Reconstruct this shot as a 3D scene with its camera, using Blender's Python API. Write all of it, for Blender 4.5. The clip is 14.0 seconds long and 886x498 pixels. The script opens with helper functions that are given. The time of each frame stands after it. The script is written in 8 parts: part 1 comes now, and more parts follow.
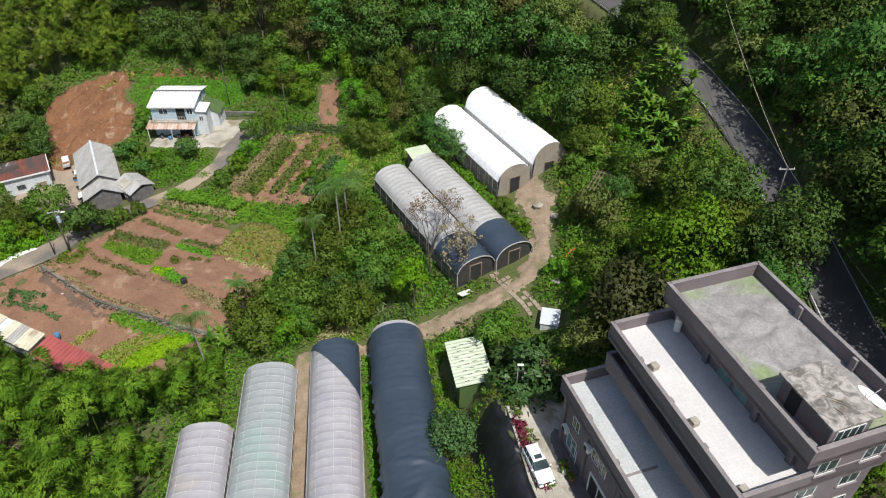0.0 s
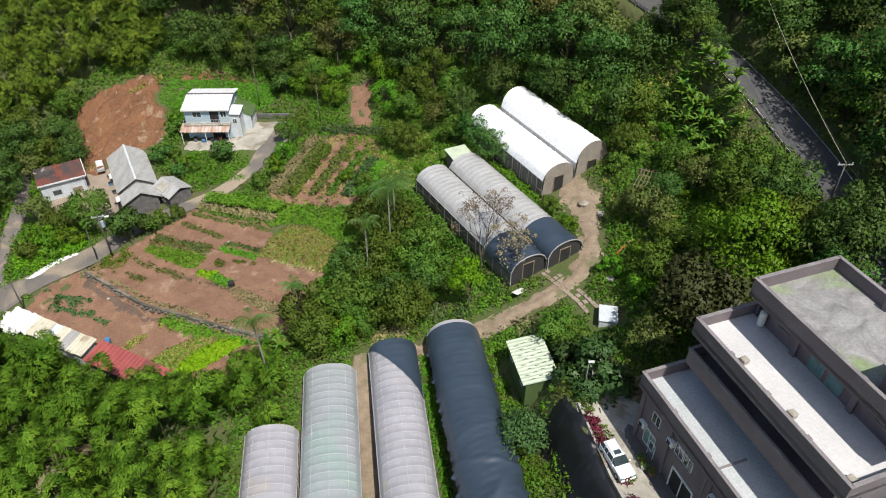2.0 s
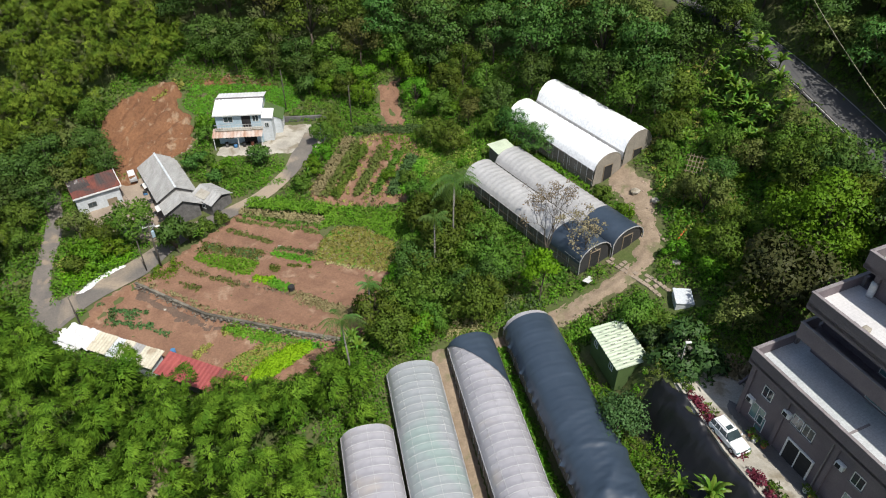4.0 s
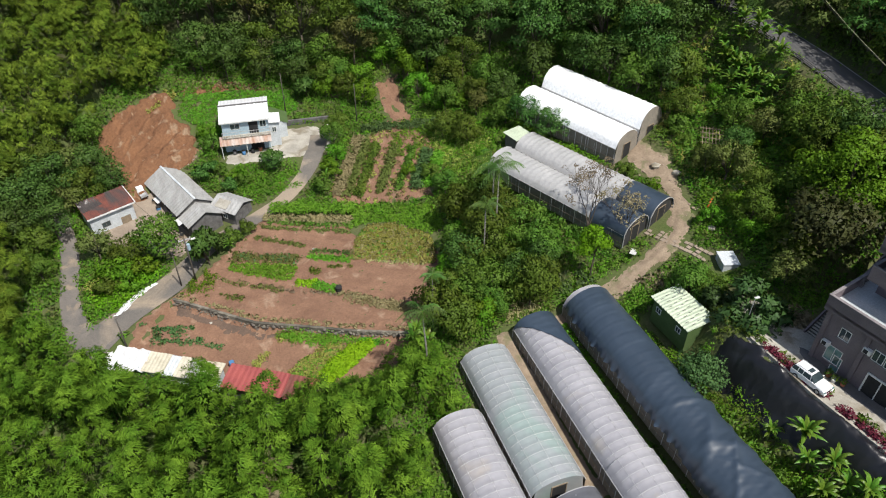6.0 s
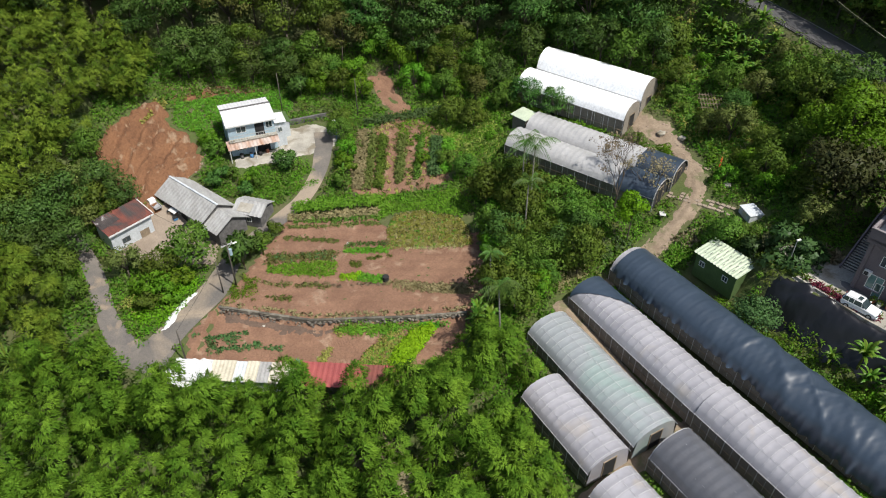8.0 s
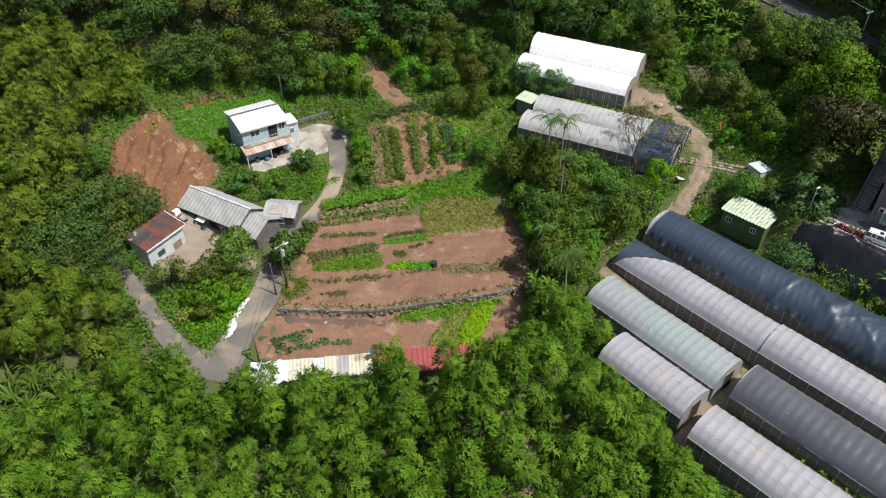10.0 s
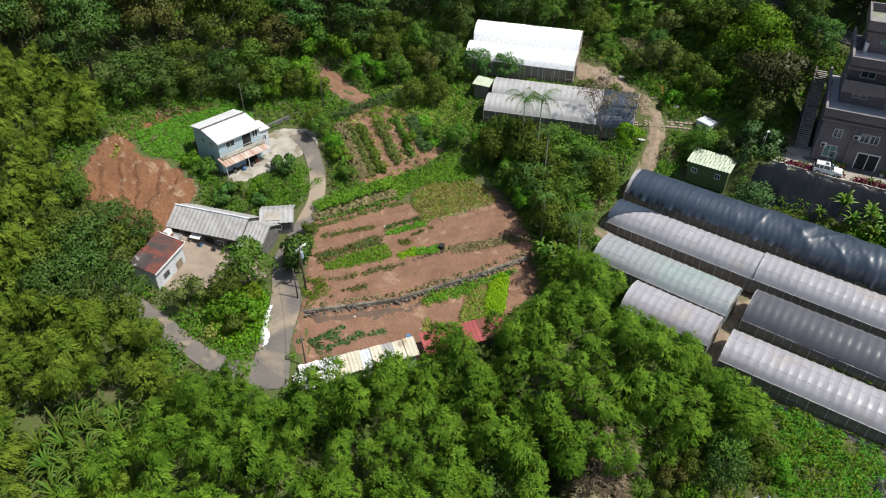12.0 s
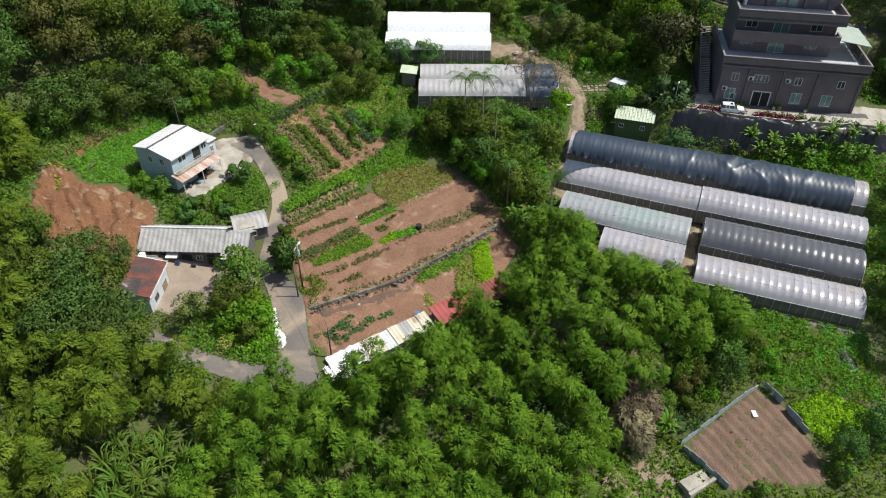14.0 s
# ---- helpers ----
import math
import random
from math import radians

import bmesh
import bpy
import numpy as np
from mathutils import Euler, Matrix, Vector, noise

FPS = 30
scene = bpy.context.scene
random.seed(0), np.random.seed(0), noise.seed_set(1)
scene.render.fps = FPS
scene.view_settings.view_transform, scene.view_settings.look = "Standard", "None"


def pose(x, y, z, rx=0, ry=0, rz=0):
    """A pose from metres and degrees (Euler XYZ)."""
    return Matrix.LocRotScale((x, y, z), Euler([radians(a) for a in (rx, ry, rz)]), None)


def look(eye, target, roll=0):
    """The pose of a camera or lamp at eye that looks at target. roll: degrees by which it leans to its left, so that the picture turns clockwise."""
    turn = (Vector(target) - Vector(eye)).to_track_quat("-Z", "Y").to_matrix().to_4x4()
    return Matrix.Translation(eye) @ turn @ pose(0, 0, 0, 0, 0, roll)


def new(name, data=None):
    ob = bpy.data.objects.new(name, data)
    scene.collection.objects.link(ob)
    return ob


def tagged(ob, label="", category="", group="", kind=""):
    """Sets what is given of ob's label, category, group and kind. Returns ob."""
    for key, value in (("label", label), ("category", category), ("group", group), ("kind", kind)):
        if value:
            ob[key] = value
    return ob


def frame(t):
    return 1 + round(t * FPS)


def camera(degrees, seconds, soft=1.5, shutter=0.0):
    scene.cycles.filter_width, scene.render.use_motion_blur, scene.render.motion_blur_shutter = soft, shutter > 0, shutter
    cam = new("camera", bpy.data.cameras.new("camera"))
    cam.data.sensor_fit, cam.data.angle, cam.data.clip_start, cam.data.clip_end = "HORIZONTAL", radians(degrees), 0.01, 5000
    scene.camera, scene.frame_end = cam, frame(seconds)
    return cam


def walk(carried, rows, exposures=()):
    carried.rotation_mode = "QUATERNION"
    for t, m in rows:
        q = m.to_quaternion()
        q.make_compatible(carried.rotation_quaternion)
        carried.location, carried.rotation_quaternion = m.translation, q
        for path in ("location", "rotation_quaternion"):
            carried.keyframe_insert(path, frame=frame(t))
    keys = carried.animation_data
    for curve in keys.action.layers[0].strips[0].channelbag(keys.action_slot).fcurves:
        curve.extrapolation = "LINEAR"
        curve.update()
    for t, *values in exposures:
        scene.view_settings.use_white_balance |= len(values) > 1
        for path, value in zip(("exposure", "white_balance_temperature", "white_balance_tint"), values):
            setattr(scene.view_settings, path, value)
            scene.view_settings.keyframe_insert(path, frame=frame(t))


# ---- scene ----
cam = camera(64.9, 14.0, soft=1.1)
METRES, EYE, TILT, LEAN, TURN = 110.0, 61.6, -38.43, -0.075, 0.0
ROWS = [
    (0.0, 0.0, 0.0, 0.0, 0.0, 0.0, -0.0),
    (0.5, -0.0103, -0.0013, 0.0006, -0.04, -0.02, 0.05),
    (1.0, -0.0262, -0.0023, 0.001, -0.08, -0.03, 0.1),
    (1.5, -0.0464, -0.0029, 0.0008, -0.31, -0.03, 0.31),
    (2.0, -0.0706, -0.0031, 0.0002, -0.95, -0.02, 0.82),
    (2.5, -0.0984, -0.0031, -0.0009, -1.73, -0.04, 1.42),
    (3.0, -0.1269, -0.003, -0.0013, -2.45, -0.07, 2.01),
    (3.5, -0.1589, -0.0027, -0.001, -3.32, -0.1, 2.75),
    (4.0, -0.1928, -0.0021, -0.0012, -4.4, -0.16, 3.63),
    (6.5, -0.3787, 0.0094, 0.0029, -12.9, -1.18, 10.2),
    (7.0, -0.4175, 0.0146, 0.0051, -14.78, -1.55, 11.61),
    (7.5, -0.4569, 0.0208, 0.008, -16.67, -1.95, 13.0),
    (8.0, -0.4965, 0.0278, 0.0121, -18.59, -2.41, 14.36),
    (10.5, -0.6917, 0.0766, 0.0513, -29.18, -5.71, 21.3),
    (11.0, -0.7299, 0.0892, 0.0628, -32.27, -6.88, 23.1),
    (11.5, -0.7678, 0.1034, 0.0755, -35.47, -8.19, 24.81),
    (12.0, -0.8048, 0.1185, 0.0895, -38.73, -9.59, 26.46),
    (12.5, -0.8408, 0.1351, 0.1049, -42.07, -11.13, 28.03),
    (13.0, -0.8756, 0.1535, 0.1204, -45.55, -12.78, 29.53),
    (13.5, -0.9087, 0.1734, 0.1362, -49.27, -14.66, 31.03),
    (14.0, -0.9412, 0.195, 0.1536, -54.76, -17.56, 32.87),
]
walk(cam, [(t, pose(0, 0, EYE, TILT, LEAN, TURN) @ pose(METRES * x, METRES * y, METRES * z, 90 + pitch, roll, yaw)) for t, x, y, z, yaw, pitch, roll in ROWS])

# ---- world, sun ----
SUN_EL, SUN_AZ = 60.0, 152.0
world = bpy.data.worlds.new("sky")
world.use_nodes = True
scene.world = world
wn, wl = world.node_tree.nodes, world.node_tree.links
sky = wn.new("ShaderNodeTexSky")
sky.sky_type, sky.sun_disc = "NISHITA", False
sky.sun_elevation, sky.sun_rotation = radians(SUN_EL), radians(SUN_AZ)
sky.air_density, sky.dust_density = 1.2, 2.0
wl.new(sky.outputs[0], wn["Background"].inputs[0])
wn["Background"].inputs[1].default_value = 0.085
sun = new("sun", bpy.data.lights.new("sun", "SUN"))
sun.data.energy, sun.data.angle, sun.data.color = 4.0, radians(0.6), (1.0, 0.965, 0.90)
sun_dir = Vector((math.sin(radians(SUN_AZ)) * math.cos(radians(SUN_EL)), math.cos(radians(SUN_AZ)) * math.cos(radians(SUN_EL)), math.sin(radians(SUN_EL))))
sun.matrix_world = look(sun_dir * 300, (0, 0, 0))
scene.view_settings.exposure = 0.42

# ---- materials ----
MATS = {}


def mat(name, c1, c2, scale=0.6, fine=8.0, rough=0.8, bump=0.3, metal=0.0, island=0.0, thin=0.0, spec=0.3, stretch=(1, 1, 1), fine_mix=0.35, bump_d=0.02, tiles=0.0, third=None, sharp=0.18, warp=0.0, each=0.0):
    """A surface of two colours mixed by coarse noise, with fine grain, relief and a change from piece to piece. third: a colour, the size and the share of patches of it."""
    if name in MATS:
        return MATS[name]
    m = bpy.data.materials.new(name)
    m.use_nodes = True
    nt = m.node_tree
    n, l = nt.nodes, nt.links
    b = n["Principled BSDF"]
    geo = n.new("ShaderNodeNewGeometry")
    mp = n.new("ShaderNodeMapping")
    mp.inputs["Scale"].default_value = stretch
    l.new(geo.outputs["Position"], mp.inputs["Vector"])
    n1, n2 = n.new("ShaderNodeTexNoise"), n.new("ShaderNodeTexNoise")
    for q, s, d in ((n1, scale, 5.0), (n2, fine, 3.0)):
        q.inputs["Scale"].default_value, q.inputs["Detail"].default_value = s, d
        q.inputs["Roughness"].default_value = 0.6
        l.new(mp.outputs[0], q.inputs["Vector"])
    ramp = n.new("ShaderNodeMapRange")
    ramp.inputs[1].default_value, ramp.inputs[2].default_value = 0.5 - sharp, 0.5 + sharp
    n1.inputs["Distortion"].default_value = warp
    l.new(n1.outputs[0], ramp.inputs[0])
    mix = n.new("ShaderNodeMix")
    mix.data_type = "RGBA"
    mix.inputs["A"].default_value, mix.inputs["B"].default_value = (*c1, 1), (*c2, 1)
    l.new(ramp.outputs[0], mix.inputs["Factor"])
    hsv = n.new("ShaderNodeHueSaturation")
    if third:
        n3, r3, m3 = n.new("ShaderNodeTexNoise"), n.new("ShaderNodeMapRange"), n.new("ShaderNodeMix")
        n3.inputs["Scale"].default_value, n3.inputs["Detail"].default_value, n3.inputs["Distortion"].default_value = third[1], 6.0, 0.6
        l.new(mp.outputs[0], n3.inputs["Vector"])
        r3.inputs[1].default_value, r3.inputs[2].default_value = 0.66 - third[2] * 0.3, 0.76 - third[2] * 0.3
        l.new(n3.outputs[0], r3.inputs[0])
        m3.data_type = "RGBA"
        m3.inputs["B"].default_value = (*third[0], 1)
        l.new(r3.outputs[0], m3.inputs["Factor"])
        l.new(mix.outputs["Result"], m3.inputs["A"])
        mix = m3
    if tiles:
        tc, br = n.new("ShaderNodeTexCoord"), n.new("ShaderNodeTexBrick")
        br.offset = 0.0
        br.inputs["Color1"].default_value = br.inputs["Color2"].default_value = (1, 1, 1, 1)
        br.inputs["Color2"].default_value = (0.93, 0.93, 0.93, 1)
        br.inputs["Mortar"].default_value = (0.86, 0.86, 0.86, 1)
        br.inputs["Scale"].default_value, br.inputs["Mortar Size"].default_value = 1.0, 0.012
        br.inputs["Brick Width"].default_value = br.inputs["Row Height"].default_value = tiles
        l.new(tc.outputs["Object"], br.inputs["Vector"])
        mul = n.new("ShaderNodeMix")
        mul.data_type, mul.blend_type = "RGBA", "MULTIPLY"
        mul.inputs["Factor"].default_value = 1.0
        l.new(mix.outputs["Result"], mul.inputs["A"])
        l.new(br.outputs["Color"], mul.inputs["B"])
        mix = mul
    l.new(mix.outputs["Result"], hsv.inputs["Color"])
    val = n.new("ShaderNodeMath")
    val.operation = "MULTIPLY_ADD"
    val.inputs[1].default_value, val.inputs[2].default_value = 2 * fine_mix, 1 - fine_mix
    l.new(n2.outputs[0], val.inputs[0])
    last = val.outputs[0]
    if island:
        both = n.new("ShaderNodeMath")
        both.operation = "MULTIPLY_ADD"
        both.inputs[1].default_value, both.inputs[2].default_value = 2 * island, 1 - island
        l.new(geo.outputs["Random Per Island"], both.inputs[0])
        prod = n.new("ShaderNodeMath")
        prod.operation = "MULTIPLY"
        l.new(both.outputs[0], prod.inputs[0])
        l.new(last, prod.inputs[1])
        info = n.new("ShaderNodeObjectInfo")
        one = n.new("ShaderNodeMath")
        one.operation = "MULTIPLY_ADD"
        one.inputs[1].default_value, one.inputs[2].default_value = 1.3 * (each or island), 1 - 0.65 * (each or island)
        l.new(info.outputs["Random"], one.inputs[0])
        prod2 = n.new("ShaderNodeMath")
        prod2.operation = "MULTIPLY"
        l.new(prod.outputs[0], prod2.inputs[0])
        l.new(one.outputs[0], prod2.inputs[1])
        last = prod2.outputs[0]
        hue = n.new("ShaderNodeMath")
        hue.operation = "MULTIPLY_ADD"
        hue.inputs[1].default_value, hue.inputs[2].default_value = 0.05, 0.475
        l.new(info.outputs["Random"], hue.inputs[0])
        l.new(hue.outputs[0], hsv.inputs["Hue"])
    l.new(last, hsv.inputs["Value"])
    l.new(hsv.outputs[0], b.inputs["Base Color"])
    b.inputs["Roughness"].default_value, b.inputs["Metallic"].default_value = rough, metal
    b.inputs["Specular IOR Level"].default_value = spec
    if bump:
        bp = n.new("ShaderNodeBump")
        bp.inputs["Strength"].default_value, bp.inputs["Distance"].default_value = bump, bump_d
        l.new(n2.outputs[0], bp.inputs["Height"])
        l.new(bp.outputs[0], b.inputs["Normal"])
    if thin:
        tr, ms = n.new("ShaderNodeBsdfTranslucent"), n.new("ShaderNodeMixShader")
        l.new(hsv.outputs[0], tr.inputs["Color"])
        ms.inputs[0].default_value = thin
        l.new(b.outputs[0], ms.inputs[1])
        l.new(tr.outputs[0], ms.inputs[2])
        l.new(ms.outputs[0], n["Material Output"].inputs[0])
    MATS[name] = m
    return m


M_GROUND = mat("weedy_ground", (0.062, 0.100, 0.020), (0.098, 0.095, 0.044), 0.25, 3.0, 0.95, 0.8, bump_d=0.15)
M_SOIL = mat("red_soil", (0.250, 0.142, 0.090), (0.172, 0.094, 0.060), 0.22, 4.0, 0.95, 1.0, bump_d=0.16, fine_mix=0.42, warp=1.0, third=((0.30, 0.20, 0.135), 0.45, 0.22))
M_PLOT = mat("brown_plot_soil", (0.185, 0.122, 0.086), (0.135, 0.088, 0.062), 0.5, 5.0, 0.95, 0.9, bump_d=0.12)
M_SCAR = mat("raw_clay", (0.215, 0.105, 0.052), (0.142, 0.068, 0.035), 0.35, 3.2, 0.95, 1.0, bump_d=0.3, warp=0.8, fine_mix=0.48, stretch=(1.0, 0.55, 1.0), third=((0.28, 0.19, 0.12), 0.7, 0.25))
M_PATH = mat("dirt_track", (0.30, 0.232, 0.165), (0.195, 0.146, 0.102), 0.7, 5.0, 0.95, 0.6, bump_d=0.06, third=((0.16, 0.15, 0.08), 0.5, 0.35))
M_ASPHALT = mat("worn_lane", (0.125, 0.115, 0.106), (0.185, 0.162, 0.140), 0.45, 6.0, 0.9, 0.3, third=((0.25, 0.20, 0.15), 0.5, 0.25))
M_LANE = mat("worn_pale_lane", (0.165, 0.146, 0.126), (0.122, 0.112, 0.102), 0.4, 6.0, 0.9, 0.3, third=((0.29, 0.235, 0.175), 0.14, 0.50))
M_ROAD = mat("asphalt", (0.062, 0.062, 0.065), (0.094, 0.092, 0.090), 0.3, 9.0, 0.9, 0.3)
M_CONC = mat("old_concrete", (0.44, 0.41, 0.35), (0.28, 0.26, 0.22), 0.5, 6.0, 0.9, 0.4, third=((0.22, 0.19, 0.14), 0.4, 0.4))
M_YARD = mat("yard_concrete", (0.30, 0.245, 0.19), (0.22, 0.175, 0.135), 0.4, 6.0, 0.9, 0.3)
M_STONE = mat("field_stone", (0.150, 0.132, 0.108), (0.070, 0.062, 0.052), 1.2, 12, 0.95, 0.6, island=0.4)
M_LEAF = {
    "mid": mat("leaf_mid", (0.072, 0.142, 0.018), (0.126, 0.194, 0.028), 0.35, 5, 0.5, 0, island=0.21, each=0.42, fine_mix=0.2, thin=0.25, spec=0.10),
    "dark": mat("leaf_dark", (0.050, 0.108, 0.022), (0.088, 0.156, 0.031), 0.35, 5, 0.45, 0, island=0.21, each=0.42, fine_mix=0.2, thin=0.2, spec=0.10),
    "bright": mat("leaf_bright", (0.085, 0.205, 0.012), (0.140, 0.270, 0.020), 0.35, 5, 0.5, 0, island=0.17, each=0.35, fine_mix=0.2, thin=0.3, spec=0.10),
    "lime": mat("leaf_lime", (0.20, 0.34, 0.010), (0.28, 0.42, 0.015), 0.6, 5, 0.55, 0, island=0.15, each=0.3, fine_mix=0.2, thin=0.3, spec=0.10),
    "olive": mat("leaf_olive", (0.095, 0.125, 0.026), (0.145, 0.160, 0.045), 0.35, 5, 0.55, 0, island=0.20, each=0.4, fine_mix=0.2, thin=0.2, spec=0.10),
    "dry": mat("leaf_dry", (0.29, 0.235, 0.145), (0.19, 0.155, 0.095), 0.5, 5, 0.7, 0, island=0.20, each=0.4, fine_mix=0.2, thin=0.2, spec=0.10),
    "crop": mat("leaf_crop", (0.105, 0.275, 0.022), (0.160, 0.345, 0.032), 0.6, 5, 0.5, 0, island=0.15, each=0.3, fine_mix=0.2, thin=0.3, spec=0.10),
    "hay": mat("yellow_grass", (0.27, 0.305, 0.060), (0.36, 0.355, 0.10), 0.5, 5, 0.6, 0, island=0.17, each=0.35, fine_mix=0.2, thin=0.3, spec=0.10),
    "straw": mat("straw", (0.36, 0.32, 0.16), (0.24, 0.23, 0.10), 0.5, 5, 0.7, 0, island=0.20, each=0.4, fine_mix=0.2, thin=0.2, spec=0.10),
    "wine": mat("leaf_wine", (0.10, 0.018, 0.035), (0.16, 0.03, 0.05), 0.8, 5, 0.5, 0, island=0.20, each=0.4, fine_mix=0.2, thin=0.2, spec=0.10),
    "bluish": mat("leaf_bluish", (0.062, 0.130, 0.040), (0.100, 0.180, 0.060), 0.5, 5, 0.5, 0, island=0.20, each=0.4, fine_mix=0.2, thin=0.25, spec=0.10),
    "bamboo": mat("leaf_bamboo", (0.056, 0.108, 0.009), (0.136, 0.200, 0.018), 0.45, 0.9, 0.6, 0, island=0.23, each=0.45, fine_mix=0.2, thin=0.08, spec=0.05),
    "bamboo_left": mat("leaf_bamboo_hill", (0.070, 0.113, 0.011), (0.170, 0.200, 0.023), 0.40, 0.9, 0.6, 0, island=0.23, each=0.45, fine_mix=0.2, thin=0.10, spec=0.05),
    "banana": mat("leaf_banana", (0.085, 0.185, 0.018), (0.145, 0.250, 0.028), 0.8, 5, 0.42, 0, island=0.3, thin=0.3, spec=0.25),
    "reed": mat("leaf_reed", (0.150, 0.190, 0.065), (0.215, 0.245, 0.105), 0.8, 5, 0.5, 0, island=0.3, thin=0.25, spec=0.15),
    "vivid": mat("leaf_vivid", (0.105, 0.265, 0.010), (0.150, 0.315, 0.014), 0.6, 5, 0.55, 0, island=0.17, each=0.35, fine_mix=0.2, thin=0.25, spec=0.08),
    "umber": mat("leaf_umber", (0.046, 0.060, 0.018), (0.070, 0.074, 0.026), 0.5, 5, 0.5, 0, island=0.23, each=0.45, fine_mix=0.2, thin=0.15, spec=0.15),
    "glossy": mat("leaf_glossy", (0.038, 0.085, 0.022), (0.060, 0.115, 0.030), 0.5, 5, 0.45, 0, island=0.20, each=0.4, fine_mix=0.2, thin=0.12, spec=0.2),
}
M_BARK = mat("bark", (0.10, 0.08, 0.06), (0.06, 0.05, 0.04), 2, 12, 0.9, 0.6)
M_PALE_BARK = mat("pale_bark", (0.26, 0.24, 0.21), (0.16, 0.15, 0.13), 2, 12, 0.9, 0.4)
M_FILM = mat("clear_film", (0.350, 0.340, 0.360), (0.285, 0.277, 0.297), 0.3, 1.6, 0.32, 0.12, spec=0.7, bump_d=0.05, fine_mix=0.14, third=((0.345, 0.315, 0.295), 0.25, 0.25))
M_FILM_GREEN = mat("green_tinted_film", (0.325, 0.325, 0.345), (0.250, 0.275, 0.272), 0.13, 1.6, 0.32, 0.12, spec=0.7, bump_d=0.05, fine_mix=0.14, third=((0.255, 0.315, 0.295), 0.09, 0.35))
M_FILM_GREY = mat("grey_shade_film", (0.42, 0.413, 0.408), (0.34, 0.337, 0.333), 0.5, 3, 0.4, 0.2, spec=0.4, fine_mix=0.2)
M_FILM_WHITE = mat("white_film", (0.86, 0.87, 0.88), (0.81, 0.82, 0.83), 0.3, 3, 0.5, 0.15)
M_FILM_BLACK = mat("black_cover_film", (0.040, 0.058, 0.084), (0.026, 0.040, 0.060), 0.25, 1.5, 0.42, 0.04, spec=0.7, bump_d=0.06, fine_mix=0.1)
M_NET = mat("dark_insect_net", (0.135, 0.12, 0.098), (0.20, 0.178, 0.15), 0.6, 6, 0.85, 0.3)
M_TARP = mat("black_tarpaulin", (0.010, 0.010, 0.012), (0.016, 0.016, 0.019), 0.3, 2, 0.36, 0.25, spec=0.45, bump_d=0.1, fine_mix=0.15)
M_STEEL = mat("galvanised_tube", (0.55, 0.55, 0.55), (0.42, 0.42, 0.42), 1, 10, 0.45, 0.1, metal=0.4)
M_WHITE_TUBE = mat("white_band", (0.58, 0.58, 0.58), (0.46, 0.46, 0.46), 1, 10, 0.5, 0.1)
M_MAUVE = mat("mauve_tile", (0.172, 0.143, 0.152), (0.132, 0.110, 0.120), 0.5, 10, 0.6, 0.3)
M_MAUVE_CAP = mat("mauve_cap", (0.25, 0.225, 0.225), (0.165, 0.148, 0.150), 0.8, 8, 0.8, 0.3)
M_TERRACE = mat("pale_terrace_tile", (0.62, 0.605, 0.60), (0.54, 0.53, 0.53), 0.3, 6, 0.6, 0.2, tiles=0.3, fine_mix=0.15)
# the same pale tile, darker and bluer: the lower terrace's shade in its colour
M_TERRACE_SHADE = mat("shade_tinted_terrace_tile", (0.50, 0.515, 0.525), (0.43, 0.455, 0.46), 0.3, 6, 0.6, 0.2, tiles=0.3)
M_ROOF_CONC = mat("stained_roof_concrete", (0.315, 0.305, 0.30), (0.165, 0.160, 0.155), 0.45, 5, 0.9, 0.4, warp=1.2, fine_mix=0.42, third=((0.20, 0.27, 0.11), 0.16, 0.40))
M_FLAKED = mat("flaking_roof_coat", (0.36, 0.335, 0.31), (0.135, 0.122, 0.112), 1.1, 6, 0.9, 0.5, fine_mix=0.45, sharp=0.09, warp=1.0, bump_d=0.04)
M_RUSTY_RED = mat("rust_red_sheet", (0.20, 0.065, 0.05), (0.12, 0.05, 0.04), 0.6, 6, 0.75, 0.3)
M_GLASS = mat("window_glass", (0.03, 0.045, 0.05), (0.05, 0.07, 0.075), 0.5, 2, 0.08, 0.0, spec=0.7)
M_GLASS_TEAL = mat("teal_glass", (0.10, 0.20, 0.19), (0.14, 0.25, 0.24), 0.5, 2, 0.1, 0.0, spec=0.7)
M_FRAME = mat("white_frame", (0.72, 0.72, 0.70), (0.6, 0.6, 0.58), 1, 8, 0.5, 0.1)
M_BLUE_WALL = mat("pale_blue_wall", (0.42, 0.53, 0.60), (0.34, 0.44, 0.50), 0.6, 5, 0.8, 0.2)
M_WHITE_WALL = mat("whitewash", (0.58, 0.61, 0.63), (0.44, 0.47, 0.49), 0.8, 5, 0.85, 0.3)
M_WHITE_ROOF = mat("white_sheet_roof", (0.72, 0.72, 0.72), (0.60, 0.60, 0.60), 0.5, 5, 0.45, 0.15)
M_GREY_ROOF = mat("grey_fibre_roof", (0.385, 0.38, 0.37), (0.27, 0.265, 0.25), 0.7, 6, 0.85, 0.4, stretch=(1.6, 0.5, 1))
M_RUST_ROOF = mat("rusty_red_roof", (0.185, 0.060, 0.042), (0.10, 0.042, 0.036), 0.8, 6, 0.8, 0.4, third=((0.060, 0.050, 0.048), 0.28, 0.55))
M_RUST_EDGE = mat("rust_streaked_sheet", (0.52, 0.46, 0.42), (0.33, 0.18, 0.11), 0.5, 5, 0.7, 0.2, stretch=(2.5, 0.6, 1))
M_RED_ROOF = mat("red_sheet_roof", (0.34, 0.085, 0.075), (0.25, 0.06, 0.058), 0.5, 6, 0.6, 0.2)
